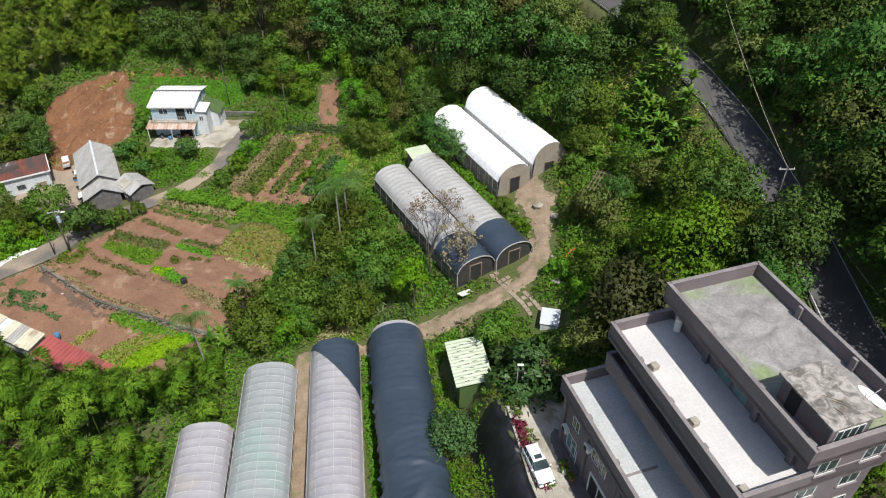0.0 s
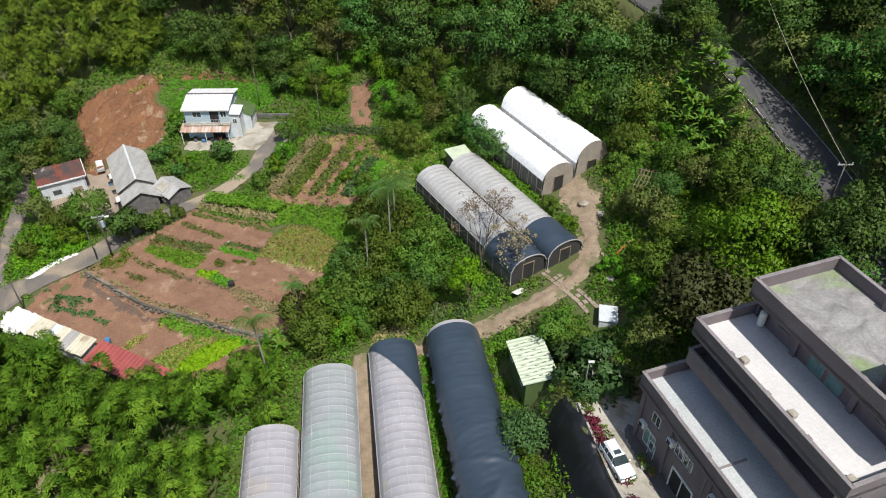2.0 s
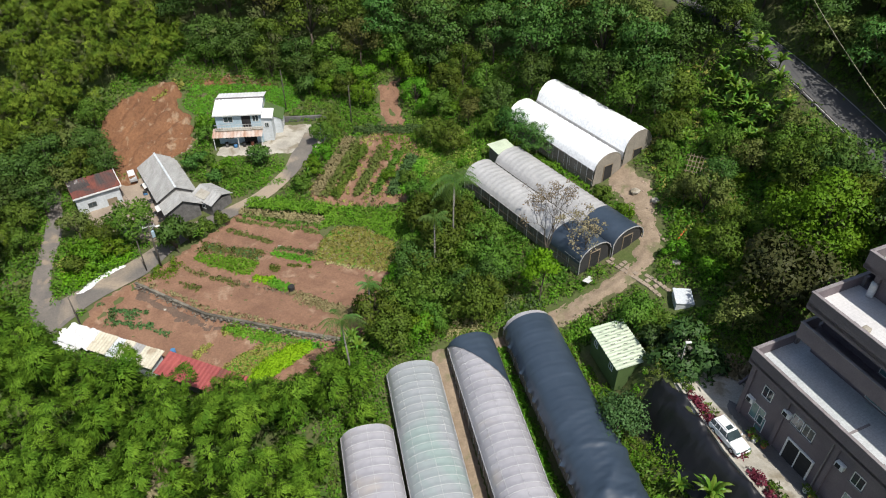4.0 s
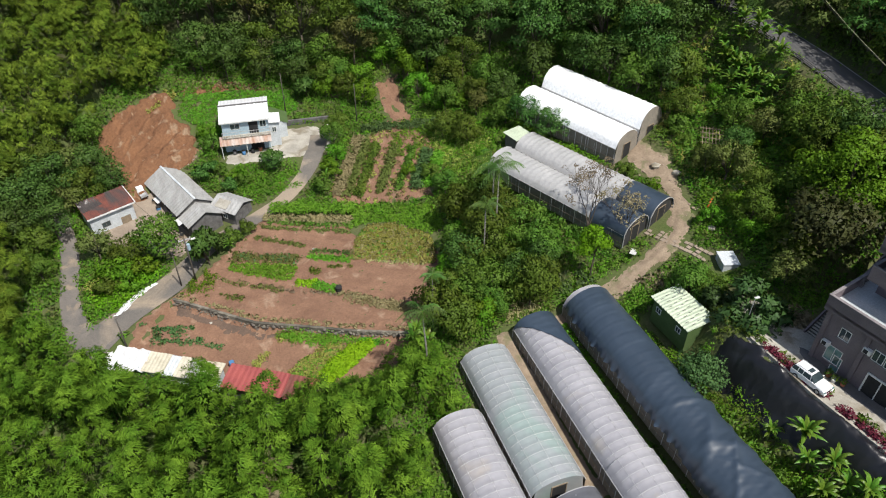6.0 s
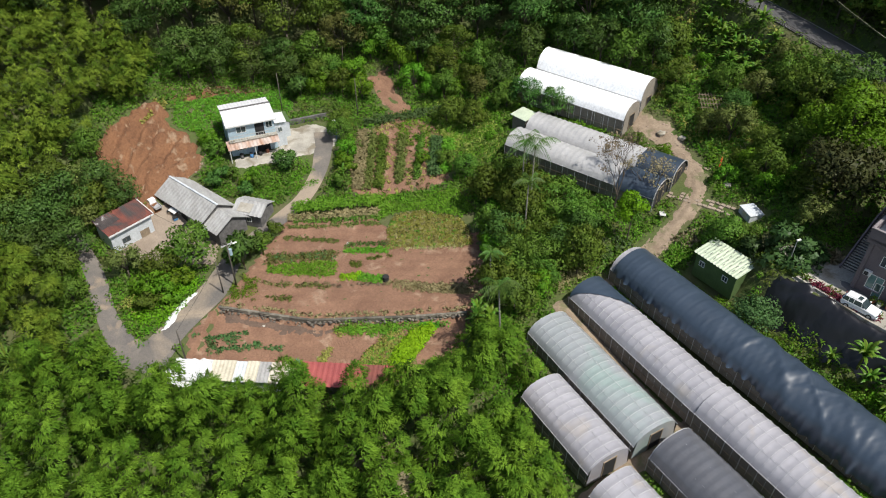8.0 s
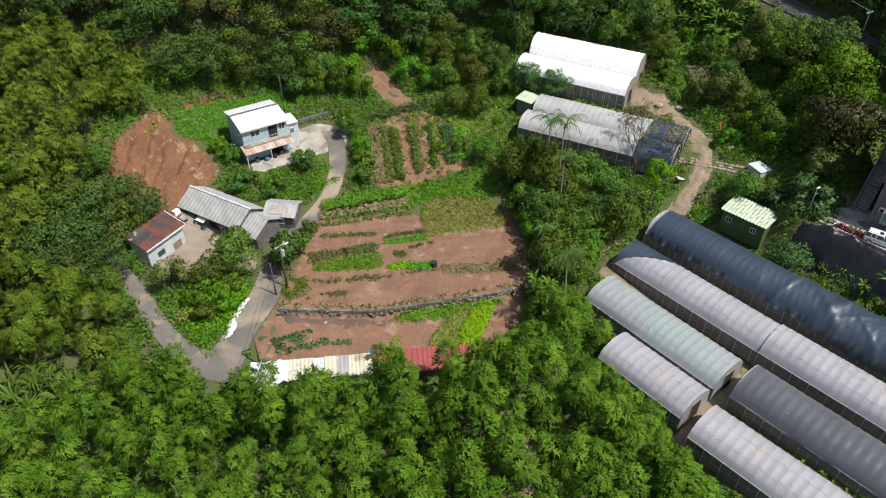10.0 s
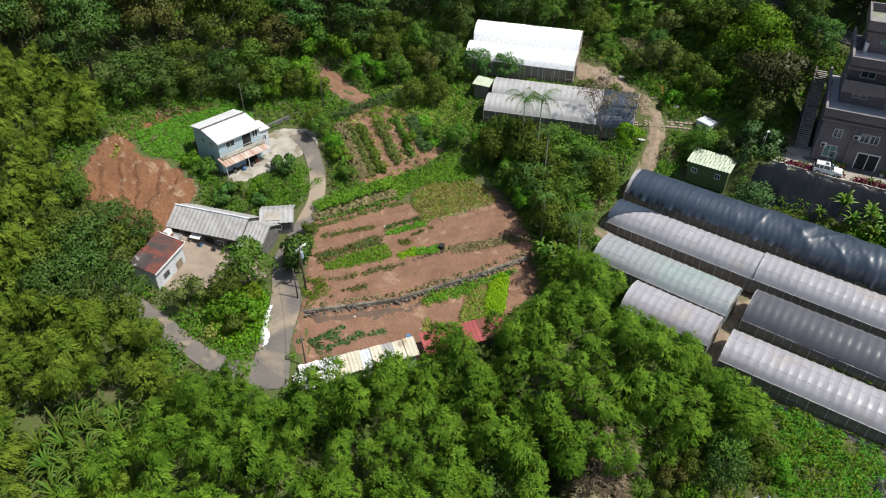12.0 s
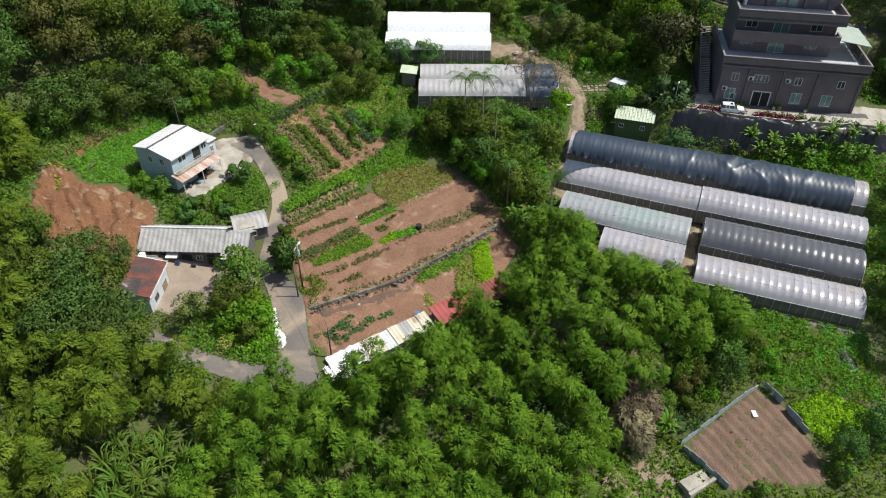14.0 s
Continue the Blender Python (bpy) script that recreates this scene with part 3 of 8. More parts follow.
patch("greenhouse_aisle", [(-16.9, 53.6), (-17.0, 56.4), (-9.6, 57.6), (-9.2, 56.4), (-15.1, 56.0), (-12.6, 34.4), (-14.6, 34.0)], M_PATH, "bare dirt aisle between the greenhouses", "aisle", ragged=0.25, step=0.25, lift=0.16)
patch("cross_path", [(-10.0, 36.7), (-8.8, 34.6), (-27, 32.0), (-27.2, 33.6)], M_PATH, "bare dirt path across the greenhouses", "path", ragged=0.2)
patch("plot_soil", [(-49.6, 26.5), (-38.3, 21.2), (-40.1, 17.9), (-43.3, 14.2), (-47.4, 12.6), (-52.4, 21.0)], M_PLOT, "small tilled plot of brown soil with furrows", "field", furrow=(2.51, 1.15, 0.075), ragged=0.2, step=0.25)
patch("sandy_ground", [(-52.6, 33.0), (-50.2, 30.2), (-50.8, 27.2), (-52.8, 24.4), (-55.6, 24.5), (-60.4, 31.8), (-56.2, 33.5)], M_PATH, "patch of pale sandy ground with weeds beside the plot", "bare ground", ragged=0.9, relief=0.08)
# the building's shade on the forecourt, laid on as a darker strip of paving
M_FORE_SHADE = mat("shaded_paving", (0.125, 0.120, 0.118), (0.082, 0.080, 0.080), 0.4, 6.0, 0.8, 0.3, fine_mix=0.3)
patch("wall_paving", [(10.2, 41.2), (9.6, 38.6), (10.6, 34.2), (12.4, 28.0), (16.4, 16.0), (18.5, 16.5), (14.0, 30.0), (11.6, 38.4)], M_FORE_SHADE, "forecourt paving darkened along the wall for the building's shade", "paving", 0.20, ragged=0.3, step=0.3)
patch("forecourt", [(7.2, 50), (7.6, 46), (6.2, 43), (7.4, 35.7), (9.8, 27), (15.2, 13.4), (22, 14), (14, 42), (11.4, 46.5), (10.4, 50.5)], M_CONC, "pale cracked concrete forecourt", "forecourt", 0.13, ragged=0.4)


# ---- greenhouses ----
def along(a, b, z):
    """A pose at a whose y runs towards b."""
    return pose(a[0], a[1], z, 0, 0, math.degrees(math.atan2(b[1] - a[1], b[0] - a[0])) - 90)


def arch(s, w, eave, crest):
    """Point of the arch at s from -1 to 1."""
    return w / 2 * s, eave + (crest - eave) * (1 - abs(s) ** 2.3) ** 0.62


def film(w, eave, crest, y_of, swell=0.05, lift=0.0, gap=1.0, s0=-1.0, s1=1.0, wrinkle=0.0, skirt=None, seed=1, step=0.25, fold=1.0, drape=0.0):
    """An arched sheet, drawn in between its hoops. y_of(s) gives its two ends at s; skirt(y, side) how far it hangs below the eave."""
    ss = np.linspace(s0, s1, 25)
    y0, y1 = min(y_of(s)[0] for s in ss), max(y_of(s)[1] for s in ss)
    n = int((y1 - y0) / step) + 1
    V, F = [], []
    rows = []
    for i in range(n + 1):
        row = []
        for j, s in enumerate(ss):
            a, b = y_of(s)
            y = a + (b - a) * i / n
            x, z = arch(s, w + 2 * lift, eave, crest + lift)
            k = -swell * (0.5 - 0.5 * math.cos(2 * math.pi * y / gap)) * (1 - abs(s) ** 6)
            if drape:
                deep = min(1, max(0, y - drape) / 6)
                k += wrinkle * (0.3 + 0.25 * noise.noise((x * 0.25, y * 0.11, seed)) + 0.05 * noise.noise((x * 0.8, y * 0.7, seed + 3)))
                k += wrinkle * deep * sum(h * math.exp(-(((y - c - m_ * x) / b) ** 2)) for c, m_, b, h in ((15.2, 0.2, 0.5, 0.10), (19.0, -0.25, 0.35, 0.22), (22.6, 1.1, 0.8, 0.34), (24.6, -0.5, 0.8, 0.30), (26.2, 1.4, 0.4, 0.26), (27.4, -1.2, 0.35, 0.18), (30.5, 0.9, 0.6, 0.22), (33.0, 0.2, 0.3, 0.14), (36.0, -0.5, 0.5, 0.18)))
                k += 0.03 * deep * noise.noise((x * 0.9, y * 0.8, seed + 11))
                k += 0.008 * math.sin((y + 0.4 * x * deep) * 2 * math.pi / 0.62) + 0.012 * deep * math.sin((y - 0.3 * x) * 2 * math.pi / 0.83)
            else:
                k += wrinkle * (0.55 + noise.noise((x * 0.9, y * 0.45 * fold, seed)) + 0.5 * noise.noise((x * 2.1, y * 1.6 * fold, seed + 7)))
            nx, nz = s * 0.8, 1 - 0.5 * abs(s)
            row.append((x + k * nx, y, z + k * nz))
        if skirt:
            for side, end in ((1, -1), (-1, 0)):
                p = row[end]
                d = skirt(p[1], side)
                q = (p[0] + side * (0.05 + wrinkle * noise.noise((p[1] * 1.5, side, seed))), p[1], p[2] - d)
                row = row + [q] if side == 1 else [q] + row
        rows.append(row)
    sh = Shape()
    k = len(rows[0])
    sh.v = [p for r in rows for p in r]
    sh.f = [(i * k + j, i * k + j + 1, (i + 1) * k + j + 1, (i + 1) * k + j) for i in range(len(rows) - 1) for j in range(k - 1)]
    return sh


def hoop_mesh(name, w, eave, crest, material, r=0.018):
    pts = [(arch(s, w, eave, crest)[0], 0, arch(s, w, eave, crest)[1] + 0.015) for s in np.linspace(-1, 1, 15)]
    return Shape().tube([(-w / 2, 0, -0.3), *pts, (w / 2, 0, -0.3)], r, sides=4).mesh(name, material)


def end_wall(w, eave, crest, y, t=0.05, low=-0.5):
    pts = [arch(s, w - 0.06, eave, crest - 0.05) for s in np.linspace(-1, 1, 19)]
    return Shape().prism([(-w / 2 + 0.03, low), *pts[1:-1], (w / 2 - 0.03, low)][::-1], y - t / 2, y + t / 2)


def greenhouse(label, far, near, w, z, eave, crest, material, gap=1.0, side=M_NET, band=M_WHITE_TUBE, ends=None, group="tunnel greenhouses", swell=0.085, doors=(True, True), band_every=1, wrinkle=0.012, seed=1):
    """A tunnel greenhouse: hoops, film, netted sides with posts, end walls with a door."""
    L = math.dist(far, near)
    g = thing("greenhouse", along(far, near, z), label, "greenhouse", group)
    part("roof_film", film(w, eave, crest, lambda s: (0.0, L), swell, gap=gap, wrinkle=wrinkle, seed=seed), material, g, smooth=True)
    hm = hoop_mesh("hoop", w + 0.03, eave, crest + 0.03, band)
    for i in range(0, int(L / gap) + 1, band_every):
        h = part("hoop", hm, band, g)
        h.location.y = i * gap
    if band is M_WHITE_TUBE:
        for u in (-0.62, 0.0, 0.62):
            px, pz = arch(u, w + 0.03, eave, crest + 0.02)
            part("purlin", Shape().tube([(px, 0, pz), (px, L, pz)], 0.014, sides=4), band, g)
    for sx in (-1, 1):
        sh = Shape()
        n = int(L / 0.5)
        sh.v = [(sx * (w / 2 + 0.02 + 0.03 * noise.noise((y, hh, sx))), y, hh) for y in (L * i / n for i in range(n + 1)) for hh in (-0.6, eave * 0.5, eave)]
        sh.f = [(i * 3 + j, i * 3 + j + 1, i * 3 + 4 + j, i * 3 + 3 + j) for i in range(n) for j in range(2)]
        part("side_net", sh, side, g, "dusty dark side netting")
        part("eave_rail", Shape().tube([(sx * (w / 2 + 0.05), -0.05, eave), (sx * (w / 2 + 0.05), L + 0.05, eave)], 0.04, sides=5), M_STEEL, g)
        part("sill_rail", Shape().tube([(sx * (w / 2 + 0.05), 0, 0.35), (sx * (w / 2 + 0.05), L, 0.35)], 0.05, sides=5), M_WOOD, g)
        pm = Shape().tube([(0, 0, -0.6), (0, 0, eave)], 0.04, sides=5).mesh("post", M_STEEL)
        for i in range(0, int(L) + 1, 2):
            p = part("post", pm, M_STEEL, g)
            p.location = (sx * (w / 2 + 0.07), i, 0)
    for y, d in ((0.02, doors[0]), (L - 0.02, doors[1])):
        e = part("end_wall", end_wall(w, eave, crest, y), ends or material, g)
        o = -1 if y < 1 else 1
        if d:
            part("door", Shape().box(-0.75, 0.75, y + o * 0.03 if o > 0 else y - 0.09, y + 0.09 if o > 0 else y - 0.03, -0.4, 2.0), M_DARK, e, "open dark doorway")
            fr = Shape()
            for x in (-0.8, 0.8):
                fr.box(x - 0.05, x + 0.05, y - 0.1, y + 0.1, -0.4, 2.05)
            fr.box(-0.85, 0.85, y - 0.1, y + 0.1, 2.05, 2.15)
            part("door_frame", fr, M_WOOD, e)
    return g, L


g1, L1 = greenhouse("long tunnel greenhouse under wrinkled black cover film", (-5.5, 57.4), (1.0, 14.2), 5.7, 2.0, 1.6, 3.6, M_FILM, seed=2)
part("cover_film", film(5.75, 1.6, 3.63, lambda s: (0.7, L1 - 2.0), 0.02, 0.10, 1.0, wrinkle=0.62, seed=4, step=0.14, drape=11.0,
     skirt=lambda y, side: 0.15 + 0.2 * abs(noise.noise((y * 0.4, side, 1))) + (1.1 * min(1, max(0, (y - 22) / 5)) if side > 0 else 0.2)), M_FILM_BLACK, g1, "wrinkled black plastic cover", smooth=True)
g2, L2 = greenhouse("clear film tunnel greenhouse with white bands", (-12.4, 55.9), (-9.9, 35.4), 5.4, 0.9, 1.5, 3.3, M_FILM, seed=5)
part("cover_film", film(5.4, 1.5, 3.33, lambda s: (0.0, 0.15 + 3.8 * (1 - s)), 0.03, 0.07, wrinkle=0.03, seed=9), M_FILM_BLACK, g2, "black film corner over the end", smooth=True)
greenhouse("clear film tunnel greenhouse with white bands", (-9.85, 35.35), (-6.9, 13.4), 5.6, 0.95, 1.55, 3.4, M_FILM, seed=11)
greenhouse("green-tinted film tunnel greenhouse with white bands", (-19.4, 53.2), (-17.4, 34.9), 5.8, 0.05, 1.5, 3.1, M_FILM_GREEN, seed=12)
greenhouse("short clear film tunnel greenhouse beside the bamboo", (-24.7, 45.3), (-23.4, 34.2), 5.4, -0.3, 1.5, 3.0, M_FILM, seed=13)
M_FILM_DARK = mat("dark_grey_film", (0.105, 0.107, 0.118), (0.085, 0.087, 0.097), 0.3, 2, 0.26, 0.12, spec=0.6, bump_d=0.05, fine_mix=0.15)
g5, L5 = greenhouse("tunnel greenhouse under dark grey shade film", (-16.9, 33.2), (-14.2, 13.0), 5.8, 0.3, 1.5, 3.4, M_FILM, seed=14)
part("cover_film", film(5.8, 1.5, 3.43, lambda s: (0.1, L5 - 0.1), 0.09, 0.07, wrinkle=0.03, seed=15,
     skirt=lambda y, side: 0.35 + 0.25 * noise.noise((y * 0.3, side, 4)) if side < 0 else 0.1 + 0.55 * max(0, math.sin((y - 6) / 12 * math.pi))), M_FILM_DARK, g5, "dark grey shade film", smooth=True)
greenhouse("clear film tunnel greenhouse beside the bamboo", (-24.4, 32.3), (-21.4, 12.2), 5.6, -0.35, 1.5, 3.1, M_FILM, seed=16)

# the paired grey greenhouses and the two white ones
M_NET_BLACK = mat("black_shade_net", (0.030, 0.030, 0.031), (0.045, 0.044, 0.044), 0.6, 6, 0.85, 0.3)
M_END_BROWN = mat("dusty_brown_end_sheet", (0.30, 0.265, 0.22), (0.22, 0.195, 0.165), 0.6, 5, 0.8, 0.2)
for far, near, zz, seed in (((-7.4, 85.2), (4.0, 64.4), 6.1, 21), ((-2.6, 87.7), (8.8, 66.7), 6.5, 22)):
    gy_, Ly = greenhouse("paired grey-film greenhouse with a black front section", far, near, 5.15, zz, 1.6, 3.1, M_FILM_GREY, 0.9, band=M_FILM_GREY, ends=M_NET_BLACK, group="grey greenhouses", seed=seed)
    part("cover_film", film(5.15, 1.6, 3.13, lambda s, L=Ly: (L - 5.4, L + 0.15), 0.04, 0.07, gap=0.9, wrinkle=0.03, seed=seed, skirt=lambda y, side: 0.4), M_FILM_BLACK, gy_, "black film over the front", smooth=True)
    rim = hoop_mesh("front_arch", 5.3, 1.6, 3.2, M_FILM_GREY, 0.07)
    part("front_arch", rim, None, gy_, "pale rolled edge of the front arch").location.y = Ly + 0.2
greenhouse("tall greenhouse with bright white film roof", (5.9, 99.6), (14.7, 82.6), 5.4, 9.4, 2.3, 5.0, M_FILM_WHITE, 1.2, side=M_FILM_GREY, ends=M_END_BROWN, group="white greenhouses", swell=0.02, band=M_FILM_WHITE, seed=23)
greenhouse("low greenhouse with bright white film roof", (0.9, 97.0), (9.8, 79.9), 5.3, 8.6, 2.0, 4.0, M_FILM_WHITE, 1.2, side=M_NET, ends=M_END_BROWN, group="white greenhouses", swell=0.02, band=M_FILM_WHITE, seed=24)
hut = thing("hut", pose(-3.4, 89.6, 6.4, 0, 0, 25), "small hut with pale flat sheet roof behind the grey greenhouse", "hut")
part("wall", Shape().box(-1.4, 1.4, -1.2, 1.2, -0.5, 2.2), M_NET, hut)
part("roof", Shape().slab([(-1.7, -1.5, 2.3), (1.7, -1.5, 2.3), (1.7, 1.5, 2.55), (-1.7, 1.5, 2.55)], 0.08), M_PALE_GREEN_ROOF, hut)


# ---- concrete building on the slope ----
def window(parent, x, y, z, w, h, axis, out, glass=M_GLASS, sill=True, frame_m=M_FRAME, bars=1, name="window"):
    """A framed window standing on a wall; axis: the wall runs along x or y; out: the side that it faces."""
    def bx(sh, a0, a1, d0, d1, z0, z1):
        d0, d1 = sorted((out * d0, out * d1))
        return sh.box(x + a0, x + a1, y + d0, y + d1, z0, z1) if axis == "x" else sh.box(x + d0, x + d1, y + a0, y + a1, z0, z1)
    fr = Shape()
    t = 0.07
    for a0, a1, z0, z1 in ((-w / 2, w / 2, z, z + t), (-w / 2, w / 2, z + h - t, z + h), (-w / 2, -w / 2 + t, z, z + h), (w / 2 - t, w / 2, z, z + h)):
        bx(fr, a0, a1, -0.05, 0.05, z0, z1)
    for i in range(1, bars + 1):
        c = -w / 2 + w * i / (bars + 1)
        bx(fr, c - 0.03, c + 0.03, -0.04, 0.045, z, z + h)
    ob = part(name, fr, frame_m, parent)
    for i in range(bars + 1):
        a0, a1 = -w / 2 + w * i / (bars + 1) + 0.03, -w / 2 + w * (i + 1) / (bars + 1) - 0.03
        part("pane", bx(Shape(), a0, a1, -0.03, 0.02, z + t, z + h - t), glass, ob)
    if sill:
        part("sill", bx(Shape(), -w / 2 - 0.08, w / 2 + 0.08, -0.03, 0.14, z - 0.09, z), M_MAUVE_CAP, ob)
    return ob


def parapet(parent, u0, u1, v0, v1, z0, z1, t=0.22, gaps=(), cap=M_MAUVE_CAP, wall=M_MAUVE, posts=True):
    """A low wall round a terrace with a pale coping. gaps: sides left open (w: low v, e: high v, n: low u, s: high u)."""
    sides = {"w": (u0, u1, v0, v0 + t), "e": (u0, u1, v1 - t, v1), "n": (u0, u0 + t, v0 + t, v1 - t), "s": (u1 - t, u1, v0 + t, v1 - t)}
    for k, (a0, a1, b0, b1) in sides.items():
        if k in gaps:
            continue
        p = part("parapet", Shape().box(a0, a1, b0, b1, z0, z1), wall, parent, bevel=0.02)
        part("coping", Shape().box(a0 - 0.05, a1 + 0.05, b0 - 0.05, b1 + 0.05, z1, z1 + 0.09), cap, p, bevel=0.02)
        if posts:
            n = max(1, int(((a1 - a0) if k in "we" else (b1 - b0)) / 4.0))
            for i in range(1, n):
                c = (a0 + (a1 - a0) * i / n) if k in "we" else (b0 + (b1 - b0) * i / n)
                q = {"w": (c - 0.2, c + 0.2, b1, b1 + 0.25), "e": (c - 0.2, c + 0.2, b0 - 0.25, b0), "n": (a1, a1 + 0.25, c - 0.2, c + 0.2), "s": (a0 - 0.25, a0, c - 0.2, c + 0.2)}[k]
                part("pier", Shape().box(*q, z0, z1 - 0.05), M_MAUVE_CAP, p)


bz = 8.4
bld = thing("building", Matrix.Translation((10.1, 39.3, bz)) @ Matrix(((0.31, 0.951, 0, 0), (-0.951, 0.31, 0, 0), (0, 0, 1, 0), (0, 0, 0, 1))), "stepped mauve-tiled concrete building with roof terraces", "building")
# u runs along the front, v into the slope
part("ground_block", Shape().box(0.35, 21.6, 0.5, 15, -3, 6.9), M_MAUVE, bld, bevel=0.03)
part("terrace_slab", Shape().box(0, 22, 0, 15, 6.9, 7.2), M_MAUVE, bld)
part("terrace_floor", Shape().box(0.22, 21.8, 0.22, 14.8, 7.2, 7.24), M_TERRACE_SHADE, bld, "pale tiled terrace floor")
for u in (9.5, 13.2):
    part("divider", Shape().box(u, u + 0.18, 0.3, 3.5, 7.24, 7.34), M_MAUVE_CAP, bld)
parapet(bld, 0, 22, 0, 15, 6.6, 8.35, gaps="e")
part("middle_block", Shape().box(1.6, 16.8, 5.4, 14.6, 7.2, 13.4), M_MAUVE, bld, bevel=0.03)
part("balcony", Shape().box(1.3, 17.0, 3.1, 5.5, 10.0, 10.25), M_MAUVE, bld)
parapet(bld, 1.2, 17.1, 3.05, 5.5, 9.8, 11.4, t=0.18, gaps="e", posts=False)
part("upper_slab", Shape().box(1.1, 17.2, 2.9, 14.8, 13.4, 13.75), M_MAUVE, bld)
part("upper_floor", Shape().box(1.3, 17.0, 3.1, 8.5, 13.75, 13.79), M_TERRACE, bld, "white tiled roof terrace")
parapet(bld, 1.1, 17.2, 2.9, 14.8, 13.1, 14.8, gaps="e")
part("top_block", Shape().box(2.4, 17.2, 8.4, 14.4, 13.75, 17.3), M_MAUVE, bld, bevel=0.03)
part("roof_slab", Shape().box(1.9, 17.7, 6.6, 14.8, 17.0, 17.4), M_MAUVE, bld)
part("roof_floor", Shape().box(2.1, 17.5, 6.8, 14.6, 17.4, 17.44), M_ROOF_CONC, bld, "stained grey concrete roof")
parapet(bld, 1.9, 17.7, 6.6, 14.8, 16.9, 18.55)
bulk = part("stair_head", Shape().box(12.8, 17.1, 8.1, 11.2, 17.44, 19.45), M_MAUVE, bld, bevel=0.03)
part("stair_head_roof", Shape().box(12.55, 17.3, 7.8, 11.5, 19.45, 19.62), M_FLAKED, bulk, "flaking pale concrete roof slab", bevel=0.02)
part("roof_door", Shape().box(13.6, 14.5, 8.02, 8.1, 17.44, 19.4), M_DARK, bulk, "dark open doorway")
# front windows of the two lower storeys, the balconies and the top storey
for z, hh, us in ((1.0, 1.9, (2.4, 12.6, 17.2)), (4.2, 1.3, (2.6, 6.0, 7.2, 12.2, 18.6))):
    for u in us:
        window(bld, u, 0.5, z, 1.6 if z < 2 else 1.1, hh, "x", -1, M_GLASS_TEAL if z < 2 else M_GLASS)
door = part("entrance_door", Shape().box(6.0, 8.6, 0.42, 0.5, 0, 2.6), M_DARK, bld, "dark glazed entrance with a frame")
part("door_frame", Shape().box(5.85, 6.0, 0.36, 0.5, 0, 2.7).box(8.6, 8.75, 0.36, 0.5, 0, 2.7).box(5.85, 8.75, 0.36, 0.5, 2.6, 2.75).box(7.25, 7.35, 0.38, 0.45, 0, 2.6), M_FRAME, door)
window(bld, 3.0, 0.5, 0.0, 0.9, 2.1, "x", -1, M_GLASS_TEAL, False, bars=0, name="side_door")
for z in (7.4, 10.4):
    for u, ww in ((4.0, 1.8), (8.6, 2.4), (13.8, 1.8)):
        window(bld, u, 5.4, z + (0.9 if ww < 2 else 0.0), ww, 1.3 if ww < 2 else 2.2, "x", -1, M_GLASS_TEAL if ww > 2 else M_GLASS)
for u, ww, hh in ((4.6, 0.9, 1.0), (8.2, 1.5, 2.0), (10.0, 1.5, 2.0), (14.2, 0.9, 1.0)):
    window(bld, u, 8.4, 13.85 if hh > 1.5 else 15.0, ww, hh, "x", -1, M_GLASS_TEAL, hh < 1.5, M_MAUVE_CAP)
for u in (2.4, 5.9, 11.6, 15.2):
    part("pilaster", Shape().box(u, u + 0.5, 8.1, 8.4, 13.79, 17.0), M_MAUVE, bld, bevel=0.02)
for k in range(3):
    a, b = (14.9 + 0.5 * k, 9.0 + 0.3 * (k % 2)), (15.8 + 0.35 * k, 9.9 - 0.7 * (k == 2))
    stick = thing("stick", bld.matrix_world @ pose(0, 0, 19.63), "loose wooden stick lying on the stair head roof", "stick", "roof sticks")
    part("stick_wood", Shape().tube([(*a, 0.03), (*b, 0.04)], 0.022, sides=4), M_WOOD, stick)
for v in (8.2, 11.8):
    for z in (8.2, 11.2, 14.6):
        window(bld, 17.2 if z > 14 else 16.8, v + 1.0, z, 1.6, 1.4, "y", 1)
window(bld, 17.1, 9.6, 17.6, 2.2, 1.4, "y", 1, bars=3)
for u, z in ((1.4, 2.6), (5.0, 4.6), (10.6, 4.6)):
    ac = part("air_conditioner", Shape().box(u - 0.4, u + 0.4, 0.1, 0.5, z, z + 0.6), M_FRAME, bld, "white air conditioner", bevel=0.03)
    part("grille", Shape().box(u - 0.3, u + 0.12, 0.075, 0.1, z + 0.08, z + 0.52), M_DARK, ac)
for u in (0.35, 4.4, 9.6, 14.8, 21.2):
    part("pilaster", Shape().box(u, u + 0.45, 0.3, 0.5, -1, 6.9), M_MAUVE, bld, bevel=0.02)
part("drain_pipe", Shape().tube([(9.4, 0.3, 0), (9.4, 0.3, 6.6)], 0.06), M_MAUVE_CAP, bld)
# green-roofed shelter on the end of the lower terrace
shel = thing("shelter", bld.matrix_world @ pose(17.4, 4.4, 7.2), "shelter with a pale green sheet roof on a terrace", "shelter")
part("roof", Shape().slab([(0, 0, 3.3), (5.0, 0, 2.6), (5.0, 8.0, 2.6), (0, 8.0, 3.3)][::-1], 0.08), M_SHELTER, shel)
for u, v in ((4.8, 0.2), (4.8, 4), (4.8, 7.8)):
    part("post", Shape().box(u - 0.06, u + 0.06, v - 0.06, v + 0.06, 0, 2.65), M_STEEL, shel)
part("beam", Shape().box(4.72, 4.88, 0.1, 7.9, 2.4, 2.52), M_STEEL, shel)
